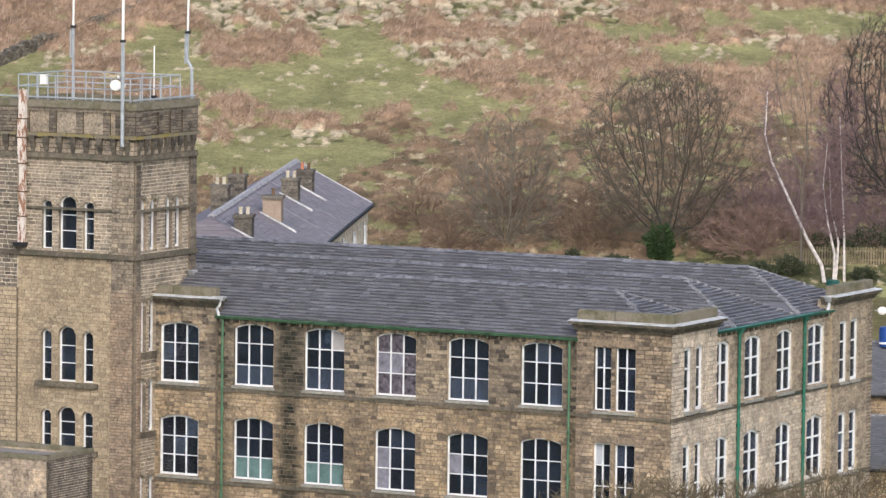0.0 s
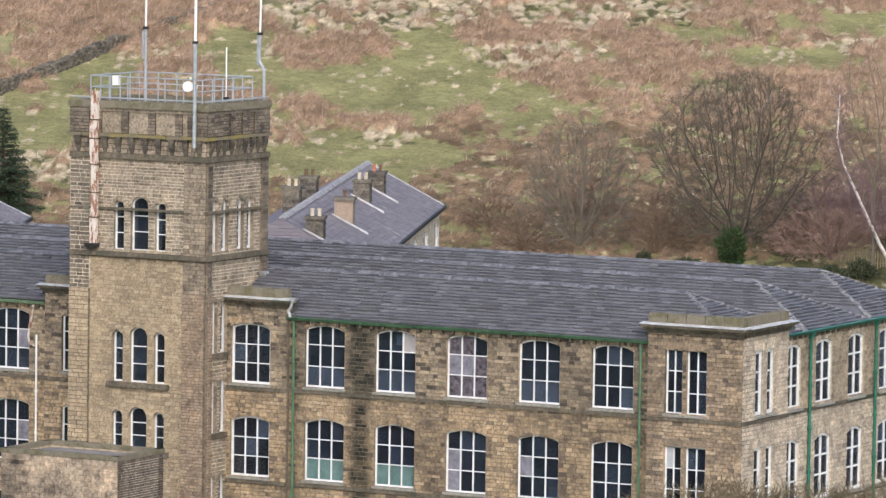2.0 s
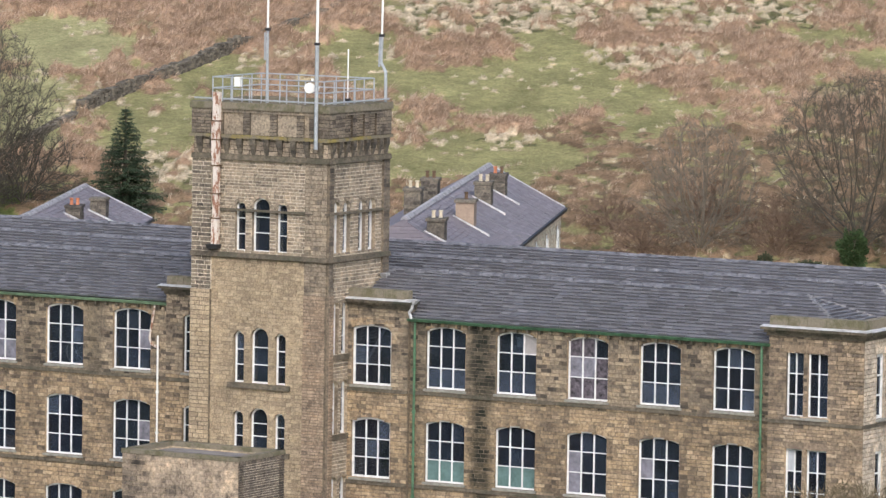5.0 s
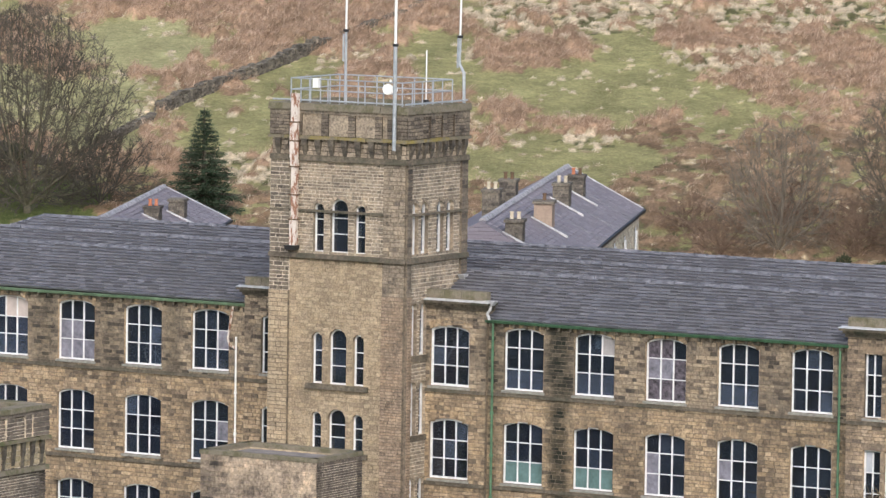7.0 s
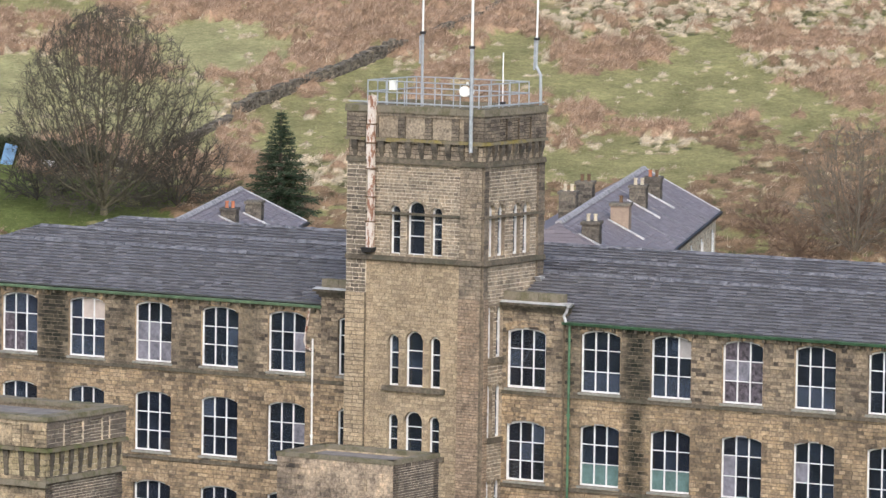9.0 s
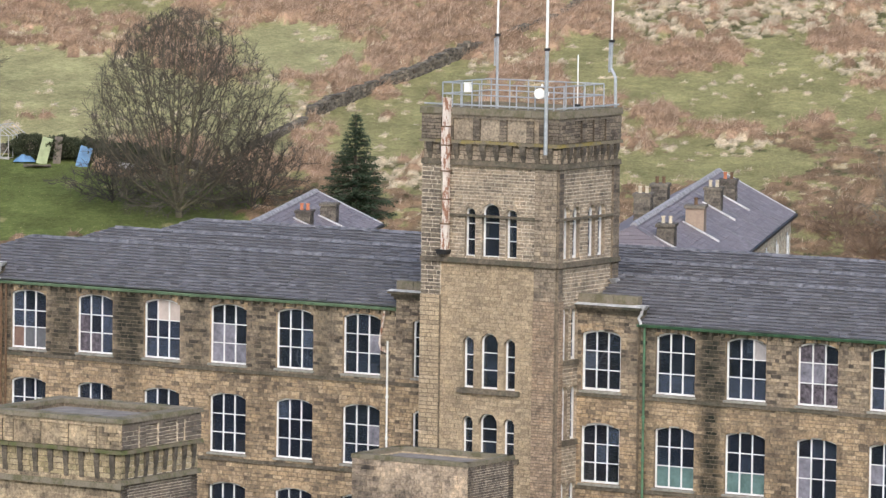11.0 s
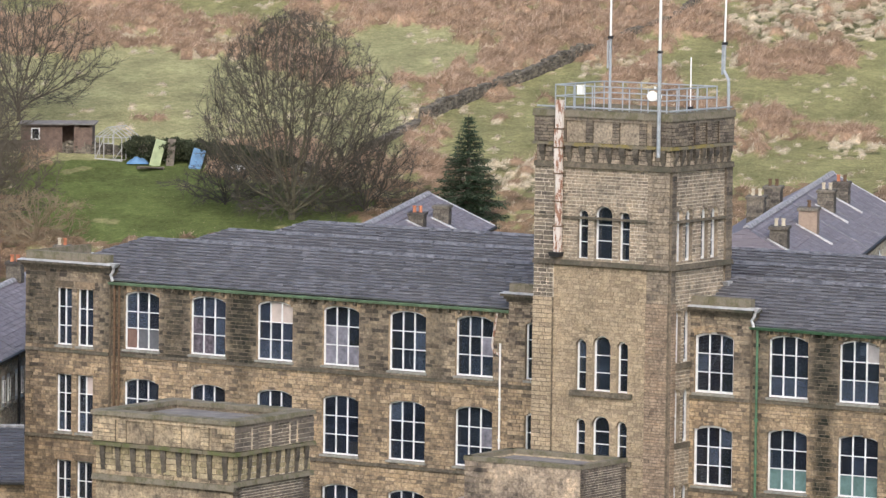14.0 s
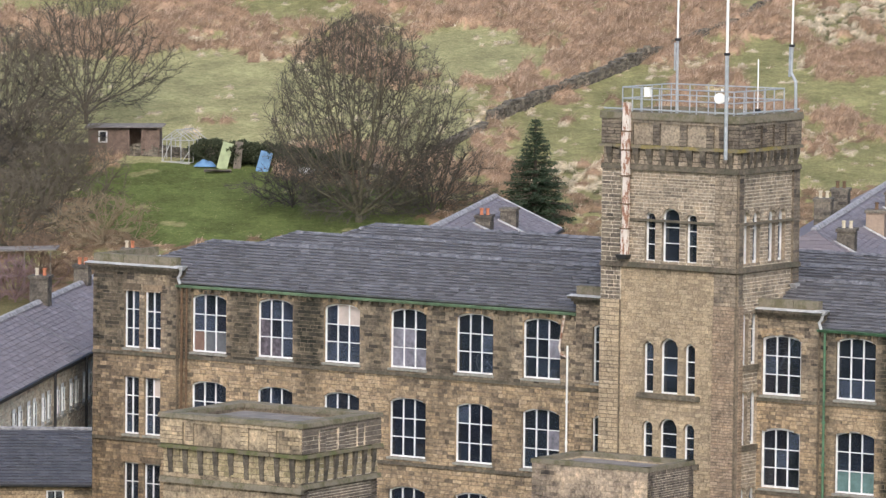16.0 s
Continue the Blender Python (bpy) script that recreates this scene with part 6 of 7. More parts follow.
for k, mat, blades, (l0, l1), width in (("rust", G_RUST, 52, (0.32, 0.66), 0.034), ("pale", G_PALE, 56, (0.16, 0.32), 0.032), ("green", G_GREEN, 22, (0.07, 0.17), 0.035), ("dark", G_DARK, 26, (0.1, 0.24), 0.04)):
    rows = np.array([h for h in heads[k] for _ in range(max(4, int(blades * h[3])))])
    nb = len(rows)
    off = rg.normal(0, 0.24, (nb, 2)) * rows[:, 4:5]
    sb, rb = rows[:, 0] + off[:, 0], rows[:, 1] + off[:, 1]
    up, _ = mounds(sb, rb)
    base = hill_rows(sb, rb)
    base[:, 2] += up - 0.03
    long = rg.uniform(l0, l1, nb) * (0.7 + rows[:, 2])
    # they splay out from the head and lie over to the right with the wind
    ls, lr = off[:, 0] * 1.6 + rg.normal(0, 0.3, nb), off[:, 1] * 1.9 + rg.normal(0.45, 0.35, nb)
    way = np.column_stack([AHEAD.x * ls + SIDE.x * lr, AHEAD.y * ls + SIDE.y * lr, np.full(nb, 0.62)])
    way /= np.linalg.norm(way, axis=1)[:, None]
    me = blade_mesh(k + "_grass", base, base + way * long[:, None], rg.uniform(0.6, 1.3, nb) * width, mat)
    label = {"rust": "rust-brown dead moor grass tussocks on the hillside", "pale": "bleached straw-coloured grass tussocks on the hillside", "green": "short green grass on the hillside", "dark": "dark heather tufts on the hillside"}[k]
    tagged(part(k + "_grass" if k != "dark" else "heather", me, mat, None), label, "grass" if k != "dark" else "heather", kind="stuff")


# ---------------------------------------------------------------- dry-stone walls
DRY = stone_material("drystone", [(0, (0.10, 0.088, 0.07)), (0.4, (0.21, 0.185, 0.145)), (0.7, (0.075, 0.068, 0.055)), (1, (0.26, 0.225, 0.175))], 0.3, 0.5, vary=0.95)


def drystone(label, line, height, thick, seed):
    r2 = random.Random(seed)
    t = thing("drystone_wall", label, "wall", tuple(hill(*line[0])))
    o = hill(*line[0])
    s = Shape()
    for (a0, c0), (a1, c1) in zip(line, line[1:]):
        p, q = hill(a0, c0), hill(a1, c1)
        L = (q - p).length
        u = 0.0
        way = (q - p).normalized()
        out = way.cross(Vector((0, 0, 1))).normalized()
        while u < L:
            w = r2.uniform(0.16, 0.36)
            z = 0.0
            top = height * r2.uniform(0.85, 1.08) * (1 + 0.12 * noise.noise((u * 0.4 + a0, c0, 0)))
            while z < top:
                h = r2.uniform(0.09, 0.17)
                for sd in (-1, 1):
                    d = thick / 2 * (1.25 - 0.4 * z / height)
                    m0 = p + way * u - o + Vector((0, 0, z - 0.1)) + out * sd * d * 0.5
                    jit = lambda: Vector((r2.uniform(-.04, .04), r2.uniform(-.04, .04), r2.uniform(-.03, .03)))
                    ux, oy, uz = way * w * .48, out * d * .55, Vector((0, 0, h * .48))
                    s.hexa([m0 + jit() - ux - oy - uz, m0 + jit() + ux - oy - uz, m0 + jit() + ux + oy - uz, m0 + jit() - ux + oy - uz, m0 + jit() - ux - oy + uz, m0 + jit() + ux - oy + uz, m0 + jit() + ux + oy + uz, m0 + jit() - ux + oy + uz])
                z += h
            u += w
    part("stones", s.data(), DRY, t, kind="stuff")


drystone("dark dry-stone field wall climbing the moor", [(339.5, -14.2), (344.3, -11.7), (349.4, -8.8), (354.6, -5.8), (356.2, -5.0)], 0.85, 0.55, 1)
drystone("tumbled lower end of the dry-stone field wall", [(331, -17.6), (335, -16.0), (339.3, -14.3)], 0.4, 0.6, 4)
drystone("low tumbled dry-stone wall higher on the moor", [(357.0, -4.6), (358.7, -3.7), (365.9, 1.0), (370.0, 2.1), (376, 4.8)], 0.5, 0.5, 2)
drystone("low dry-stone wall along the garden's top", [(331.5, -44), (331.0, -38), (330.4, -31), (329.5, -26), (327.0, -20)], 0.7, 0.5, 3)


# ---------------------------------------------------------------- trees
def bark(name, col, var=0.35):
    return plain(name, col, 0.95, var=var, scale=5.0, spec=0.1)


BARK = bark("grey_brown_bark", (0.12, 0.10, 0.075))
BARK_GREEN = bark("algae_green_bark", (0.14, 0.125, 0.08))
TWIG = bark("brown_twigs", (0.13, 0.11, 0.08), 0.2)
TWIG_GOLD = bark("golden_brown_twigs", (0.25, 0.195, 0.125), 0.25)
TWIG_TAN = bark("tan_twigs", (0.18, 0.15, 0.112), 0.2)
TWIG_PURPLE = bark("purple_twigs", (0.225, 0.152, 0.145), 0.2)
TWIG_RED = bark("russet_twigs", (0.27, 0.18, 0.14), 0.25)
TWIG_DEEP = bark("dark_brown_twigs", (0.092, 0.081, 0.062), 0.2)
TWIG_OLIVE = bark("olive_brown_twigs", (0.15, 0.118, 0.07), 0.35)
TWIG_BROWN = bark("rusty_brown_twigs", (0.18, 0.125, 0.085), 0.25)
TWIG_DARK = bark("dark_twigs", (0.07, 0.062, 0.052), 0.2)
BIRCH = bark("white_birch_bark", (0.55, 0.49, 0.45), 0.45)


def bare_tree(name, label, base, height, spread, seed, mats, stems=6, points=1500, bole=0.6, low=0.1, broad=0.42, step=0.26, kill=0.42, reach=3.0, twig=0.0105, twigs=2, up=0.12, splay=0.9, rough=0.4, lean=(0, 0), group="", thick=2.65):
    """A leafless tree: limbs that grow towards free room inside an uneven domed outline and fork as they go; each is as thick as the shoots that it bears ask for."""
    rs = np.random.RandomState(seed)
    t = thing(name, label, "tree" if name == "tree" else "shrub", tuple(base), group)

    def half(h, w):
        k = math.sqrt(max(0.0, 1 - ((h - broad) / (1.0 - broad)) ** 2)) if h > broad else 0.62 + 0.38 * h / broad
        return spread * k * (0.92 + rough * noise.noise((math.cos(w) * 1.5 + seed, math.sin(w) * 1.5, h * 3.2)))

    room = []
    for h, w, u in zip(rs.uniform(low, 1.0, points), rs.uniform(0, 2 * math.pi, points), rs.uniform(0, 1, points) ** 0.42):
        r = half(h, w) * u
        room.append((math.cos(w) * r + lean[0] * h, math.sin(w) * r + lean[1] * h, h * height))
    room = np.array(room)
    at, parent, way = [np.array((0.0, 0.0, -0.4)), np.array((0.0, 0.0, max(0.05, bole)))], [-1, 0], [np.array((0, 0, 1.0)), np.array((0, 0, 1.0))]
    for k in range(stems):
        w, tilt = 2 * math.pi * (k * 0.618 + rs.uniform(-0.08, 0.08)), splay * ((k + 0.5) / stems)
        d = np.array((math.cos(w) * tilt, math.sin(w) * tilt, 1.0))
        d /= np.linalg.norm(d)
        last = 1
        for i in range(3):
            at.append(at[last] + d * step * 1.2)
            parent.append(last)
            way.append(d)
            last = len(at) - 1
    far, near_to = np.full(len(room), 9e9), np.zeros(len(room), int)
    fresh, borne = list(range(1, len(at))), {}
    for turn in range(140):
        for i in fresh:
            d = np.linalg.norm(room - at[i], axis=1)
            closer = d < far
            far[closer], near_to[closer] = d[closer], i
        live = far > kill
        room, far, near_to = room[live], far[live], near_to[live]
        pull = far < reach
        if not pull.any():
            break
        fresh = []
        for i in np.unique(near_to[pull]):
            if borne.get(i, 0) > 2:
                continue
            to = room[pull & (near_to == i)] - at[i]
            d = (to / np.linalg.norm(to, axis=1)[:, None]).mean(0)
            d = d / (np.linalg.norm(d) + 1e-6) + 0.8 * way[i] + np.array((0, 0, up)) + rs.normal(0, 0.07, 3)
            d /= np.linalg.norm(d)
            borne[i] = borne.get(i, 0) + 1
            fresh.append(len(at))
            at.append(at[i] + d * step)
            parent.append(i)
            way.append(d)
        if not fresh:
            break
    n_n = len(at)
    load, kids = np.zeros(n_n), [[] for _ in range(n_n)]
    for i in range(n_n - 1, 0, -1):
        load[i] = max(load[i], twig ** thick)
        load[parent[i]] += load[i]
        kids[parent[i]].append(i)
    rad = load ** (1 / thick)
    wood, fine = Shape(), Shape()
    todo = [(0, [0])]
    while todo:
        i, line = todo.pop()
        while kids[i]:
            rest = sorted(kids[i], key=lambda c: -rad[c])
            todo += [(c, [i, c]) for c in rest[1:]]
            i = rest[0]
            line.append(i)
        if len(line) < 2:
            continue
        r0 = rad[line[1]]
        widths = [min(rad[c], r0 * 1.15) for c in line]
        (wood if r0 > 0.03 else fine).tube([at[c] for c in line], widths, 7 if r0 > 0.1 else 4 if r0 > 0.03 else 3, cap=False)
    for i in range(4, n_n):
        if rad[i] > twig * 2.6:
            continue
        for k in range(twigs - 1):
            d = way[i] + rs.normal(0, 0.36, 3) + np.array((0, 0, 0.2))
            d *= rs.uniform(1.0, 2.6) * step / np.linalg.norm(d)
            fine.tube([at[i], at[i] + d], [twig * 0.95, twig * 0.6], 3, cap=False)
    part("trunk", wood.data(), mats[0], t)
    part("crown", fine.data(), mats[1], t, kind="stuff")
    return t


bare_tree("tree", "large bare tree with a dense domed crown of dark twigs", hill(316.6, -20.6), 11.6, 6.0, 3, (BARK_GREEN, TWIG_DEEP), stems=9, points=6800, bole=0.35, low=0.03, broad=0.42, step=0.26, kill=0.3, splay=1.7, rough=0.28, twigs=4, twig=0.0092, thick=2.4)
bare_tree("tree", "bare spreading tree with upswept dark branches", hill(311.0, 30.2), 9.6, 5.7, 5, (TWIG_DEEP, TWIG), stems=8, points=3600, bole=0.1, low=0.04, broad=0.5, step=0.25, kill=0.32, splay=1.7, rough=0.5, twigs=5, twig=0.008, thick=2.3)
bare_tree("tree", "fine-twigged pale bare tree behind the slate roof", hill(310, 21.2), 7.3, 4.1, 8, (TWIG_TAN, TWIG_TAN), stems=12, points=2600, bole=0.1, low=0.05, broad=0.35, step=0.22, kill=0.36, splay=1.0, up=0.25, rough=0.5, twigs=3)
bare_tree("tree", "dark bare tree with many rising boughs", hill(312, 42.6), 12.8, 4.4, 12, (TWIG_DARK, TWIG_DARK), stems=5, points=2600, bole=2.2, low=0.18, broad=0.45, splay=0.7, rough=0.5, twigs=4)
bare_tree("tree", "tall slender brown tree among the birches", hill(306.5, 37.1), 12.6, 1.7, 51, (TWIG_TAN, TWIG_TAN), stems=2, points=330, bole=4.5, low=0.42, broad=0.6, splay=0.25, up=0.3, rough=0.6, lean=(-0.9, -0.5), twigs=2, thick=1.95)
bare_tree("tree", "bare hillside tree with spreading brown branches", hill(338, -38.5), 7.8, 5.6, 14, (BARK, TWIG_DEEP), stems=7, points=4000, bole=0.5, low=0.12, broad=0.4, splay=1.4, rough=0.4, twigs=3)
bare_tree("tree", "brown twiggy tree beside the garden shed", hill(326, -41.5), 8.4, 6.0, 15, (BARK, TWIG), stems=8, points=3600, bole=0.5, low=0.08, broad=0.4, splay=1.4, rough=0.5, twigs=3)
SHRUB = dict(bole=0.1, low=0.02, broad=0.4, step=0.2, kill=0.3, reach=2.0, rough=0.8, twigs=4, thick=3.0)
bare_tree("shrub", "tangled brown shrub on the garden slope", hill(315, -37.4), 4.6, 4.2, 16, (TWIG, TWIG), stems=12, points=1500, splay=1.6, **SHRUB)
bare_tree("shrub", "tangled brown shrub before the garden shed", hill(322, -39.5), 5.2, 4.2, 27, (TWIG, TWIG), stems=12, points=1700, splay=1.5, **SHRUB)
bare_tree("tree", "dark twiggy tree behind the garden shed", hill(333, -43.5), 7.0, 4.6, 19, (BARK, TWIG_DARK), stems=7, points=2600, bole=0.4, low=0.08, broad=0.4, splay=1.3, rough=0.5, twigs=3)
bare_tree("shrub", "tangled dark shrub on the garden slope", hill(318, -45.0), 7.6, 5.0, 17, (TWIG_DARK, TWIG_DARK), stems=12, points=2200, splay=1.4, **SHRUB)
bare_tree("shrub", "russet twiggy shrub behind the slate roof", hill(308.5, 35.0), 2.6, 3.6, 18, (TWIG_RED, TWIG_RED), stems=18, points=1500, splay=1.2, up=0.7, twig=0.008, **SHRUB)
bare_tree("tree", "purple-twigged young birch on the slope", hill(313, 39.9), 9.2, 1.5, 20, (TWIG_PURPLE, TWIG_PURPLE), stems=3, points=900, bole=1.5, low=0.35, broad=0.65, step=0.2, kill=0.25, splay=0.3, up=0.35, twigs=4)
bare_tree("tree", "purple-twigged young birch on the slope", hill(316, 41.6), 7.2, 2.2, 21, (TWIG_PURPLE, TWIG_PURPLE), stems=4, points=900, bole=0.8, low=0.2, step=0.2, kill=0.27, splay=0.5, up=0.3, twigs=4)
for a, c, h, w, sd in ((314, 35.2, 3.2, 2.2, 22), (316, 37.8, 3.6, 2.4, 41), (312.5, 33.4, 2.6, 1.8, 42), (311, 39.8, 3.0, 2.4, 43), (313, 37.5, 3.0, 2.2, 44), (310.5, 42.2, 3.2, 2.4, 45)):
    bare_tree("shrub", "purple-brown scrub on the lower moor", hill(a, c), h, w, sd, (TWIG_PURPLE, TWIG_PURPLE), stems=10, points=650, splay=1.3, up=0.3, group="scrub on the lower moor", **SHRUB)
for a, c, h, w, sd in ((309.5, 18.0, 2.2, 2.6, 61), (309.5, 25.4, 2.4, 2.4, 62), (311, 33.2, 2.2, 2.4, 63), (313, 26.0, 2.4, 2.8, 64), (316, 22.0, 2.6, 3.0, 65), (314.5, 16.5, 1.8, 2.2, 66)):
    bare_tree("shrub", "brown twiggy scrub along the foot of the moor", hill(a, c), h, w, sd, (TWIG_BROWN, TWIG_BROWN), stems=10, points=600, splay=1.5, up=0.25, group="scrub at the foot of the moor", **SHRUB)
bare_tree("shrub", "dark tangled scrub below the big tree", hill(318.5, -16.6), 4.2, 3.8, 23, (TWIG_DEEP, TWIG_DEEP), stems=10, points=1500, splay=1.4, **SHRUB)
bare_tree("shrub", "dark tangled scrub below the big tree", hill(319.5, -24.6), 2.4, 2.8, 24, (TWIG_DARK, TWIG_DARK), stems=12, points=1100, splay=1.8, **SHRUB)
bare_tree("shrub", "tan twiggy shrub below the garden lawn", hill(310.5, -34.4), 2.8, 3.2, 25, (TWIG_GOLD, TWIG_GOLD), stems=12, points=800, splay=1.5, **SHRUB)
bare_tree("shrub", "brown twiggy shrub below the garden lawn", hill(309.5, -39.6), 4.4, 4.2, 26, (TWIG, TWIG), stems=12, points=1500, splay=1.5, **SHRUB)
for a, c, h, w, sd in ((300.5, -41.5, 3.4, 3.0, 71), (303, -37.0, 2.6, 2.6, 72), (302, -45.0, 4.0, 3.2, 73), (305.5, -42.0, 3.4, 3.2, 74), (299, -37.8, 2.2, 2.2, 75)):
    bare_tree("shrub", "dark reddish-brown scrub behind the terrace", hill(a, c), h, w, sd, (TWIG_PURPLE, TWIG_PURPLE if sd % 2 else TWIG_BROWN), stems=10, points=800, splay=1.4, up=0.2, group="scrub behind the terrace", **SHRUB)
near = [(46.0, -30.0, 14.8, 4.4, 30), (40.4, -33.4, 14.6, 3.8, 31), (50.8, -26.8, 15.1, 4.4, 32), (43.2, -32.8, 14.6, 3.6, 33)]
for x, y, h, sp, sd in near:
    bare_tree("tree", "twiggy tan-brown treetop in front of the mill", Vector((x, y, 0)), h, sp, sd, (BARK_GREEN, TWIG_OLIVE), stems=7, points=1150, bole=9.0, low=0.82, broad=0.88, step=0.24, kill=0.28, splay=0.9, up=0.2, rough=0.7, twigs=3, twig=0.0125, group="trees before the mill")


def birch(label, pts, r, seed):
    r2 = random.Random(seed)
    b0 = Vector(pts[0])
    t = thing("birch_tree", label, "tree", tuple(b0), "white birches")
    loc = [Vector(p) - b0 for p in pts]
    part("trunk", Shape().tube(loc, [r * (1 - 0.75 * i / (len(loc) - 1)) for i in range(len(loc))], 7).data(), BIRCH, t)
    s = Shape()
    for k in range(150):
        f = r2.uniform(0.35, 1.0) * (len(loc) - 1)
        i = min(int(f), len(loc) - 2)
        p = loc[i].lerp(loc[i + 1], f - i)
        d = Vector((r2.gauss(0, 1), r2.gauss(0, 1), r2.uniform(0.2, 1.5))).normalized()
        L = r2.uniform(0.4, 1.5)
        q = p + d * L
        s.tube([p, p + d * L * .5 + Vector((0, 0, .05)), q - Vector((0, 0, .1))], [.014, .011, .008], 3, cap=False)
        for j in range(5):
            a = p + d * L * r2.uniform(0.3, 1)
            s.tube([a, a + Vector((r2.gauss(0, .22), r2.gauss(0, .22), r2.uniform(-.25, .35)))], [.010, .008], 3, cap=False)
    part("crown", s.data(), TWIG_PURPLE, t, kind="stuff")


def beside(s, r, dx, dz, ds=0.0):
    p = hill(s, r)
    return (p.x + SIDE.x * dx + AHEAD.x * ds, p.y + SIDE.y * dx + AHEAD.y * ds, p.z + dz)


S0, R0 = 303.8, 38.0
birch("leaning white birch with purple twigs", [beside(S0, R0, 0.1, -.3), beside(S0, R0, -.1, .9), beside(S0, R0, -.9, 2.3), beside(S0, R0, -1.9, 4.4), beside(S0, R0, -2.9, 6.5), beside(S0, R0, -3.3, 8.0), beside(S0, R0, -3.2, 10.4)], 0.125, 1)
birch("slender white birch with purple twigs", [beside(S0, R0, 0.55, -.3), beside(S0, R0, 0.6, 1.5), beside(S0, R0, 0.2, 3.2), beside(S0, R0, -.1, 5.2), beside(S0, R0, .1, 7.6)], 0.085, 2)
birch("slender white birch with purple twigs", [beside(S0, R0, 0.65, -.3), beside(S0, R0, 0.8, 2.2), beside(S0, R0, 0.35, 4.0), beside(S0, R0, 0.2, 7.0)], 0.08, 3)
birch("slender white birch with purple twigs", [beside(S0, R0, 1.15, -.3), beside(S0, R0, 1.1, 2.5), beside(S0, R0, 0.95, 5.0), beside(S0, R0, 0.75, 9.0)], 0.085, 4)


def needle_material(name, dark, light):
    m, n, l, b = material(name, 1.0, spec=0.03)
    g = n.new("ShaderNodeNewGeometry")
    l.new(ramp(n, l, g.outputs["Random Per Island"], [(0, dark), (1, light)]), b.inputs["Base Color"])
    return m


NEEDLE = needle_material("spruce_needles", (0.04, 0.06, 0.036), (0.095, 0.12, 0.07))
CYPRESS = needle_material("cypress_foliage", (0.03, 0.055, 0.022), (0.07, 0.10, 0.04))
IVY = needle_material("dark_evergreen_leaves", (0.03, 0.04, 0.022), (0.10, 0.105, 0.06))


def spruce(base, height, radius, seed):
    r2 = random.Random(seed)
    t = thing("conifer_tree", "dark green spruce with drooping branches", "tree", tuple(base))
    part("trunk", Shape().tube([(0, 0, -.3), (0, 0, height * .5), (0, 0, height)], [.2, .12, .02], 7).data(), BARK, t)
    s, limbs = Shape(), Shape()
    z = 0.2
    while z < height - 0.1:
        k = 1 - z / height
        n_b = int(9 + 8 * k)
        for i in range(n_b):
            w = r2.uniform(0, 2 * math.pi)
            L = radius * (k ** 0.95) * r2.uniform(0.68, 1.12) + 0.1
            out = Vector((math.cos(w), math.sin(w), 0))
            tip = Vector((0, 0, z)) + out * L + Vector((0, 0, (0.25 - 0.5 * k) * L * 0.5))
            limbs.tube([(0, 0, z), Vector((0, 0, z - .04 * L)) + out * L * .5, tip], [.03, .02, .008], 3, cap=False)
            n_l = int(26 + L * 90)
            for j in range(n_l):
                f = r2.uniform(0.2, 1.03)
                p = Vector((0, 0, z)).lerp(tip, f) + Vector((r2.gauss(0, .07), r2.gauss(0, .07), r2.gauss(0, .05) - 0.05 * L))
                sz = r2.uniform(0.12, 0.26) * (0.55 + 0.45 * k)
                a = (out + Vector((r2.gauss(0, .6), r2.gauss(0, .6), r2.uniform(-.7, .5)))).normalized() * sz
                c = a.cross(Vector((r2.gauss(0, .4), r2.gauss(0, .4), 1))).normalized() * sz * 0.17
                s.add([p, p + a * .5 + c, p + a, p + a * .5 - c], [(0, 1, 2, 3)])
        z += 0.2 + 0.05 * r2.random()
    part("branchwork", limbs.data(), BARK, t, kind="stuff")
    part("crown", s.data(), NEEDLE, t, kind="stuff")


spruce(hill(316.5, -10.7), 6.1, 2.35, 2)


def leafy(name, label, base, rx, height, seed, mat, count, size):
    r2 = random.Random(seed)
    t = thing(name, label, "shrub", tuple(base))
    part("trunk", Shape().tube([(0, 0, -.2), (0, 0, height * .7)], [.09, .03], 6).data(), BARK, t)
    s = Shape()
    for k in range(count):
        d = Vector((r2.gauss(0, 1), r2.gauss(0, 1), r2.gauss(0, 1))).normalized()
        lump = 0.95 + 0.55 * noise.noise(d * 2.4 + Vector((seed, 0, 0)))
        q = r2.uniform(0.55, 1.0) ** 0.5 * lump
        p = Vector((d.x * rx * q, d.y * rx * q, height * .5 + d.z * height * .5 * q))
        a = (d + Vector((r2.gauss(0, .5), r2.gauss(0, .5), r2.gauss(0.4, .5)))).normalized() * size * r2.uniform(.6, 1.3)
        c = a.cross(Vector((r2.gauss(0, 1), r2.gauss(0, 1), r2.gauss(0, 1)))).normalized() * size * .35
        s.add([p, p + a * .5 + c, p + a, p + a * .5 - c], [(0, 1, 2, 3)])
    part("foliage", s.data(), mat, t, kind="stuff")


leafy("cypress_shrub", "rounded bright green cypress shrub", hill(308.0, 29.5), 0.75, 1.9, 1, CYPRESS, 5200, 0.13)
leafy("evergreen_bush", "dark evergreen bush on the slope", hill(307.5, 24.6), 0.4, 0.7, 2, IVY, 600, 0.12)
leafy("evergreen_bush", "dark evergreen bush on the slope", hill(307.0, 27.0), 0.7, 0.45, 3, IVY, 700, 0.14)
for i, (a, c, rx, h) in enumerate(((304.5, 34.6, 0.9, 0.8), (305.0, 36.3, 0.8, 1.0), (308.5, 38.8, 1.3, 1.5), (308.5, 41.2, 1.4, 1.7), (309.0, 43.4, 1.5, 1.8), (304.0, 40.2, 0.7, 0.7))):
    leafy("evergreen_bush", "dark evergreen undergrowth below the birches", hill(a, c), rx, h, 40 + i, IVY, 1800, 0.12)
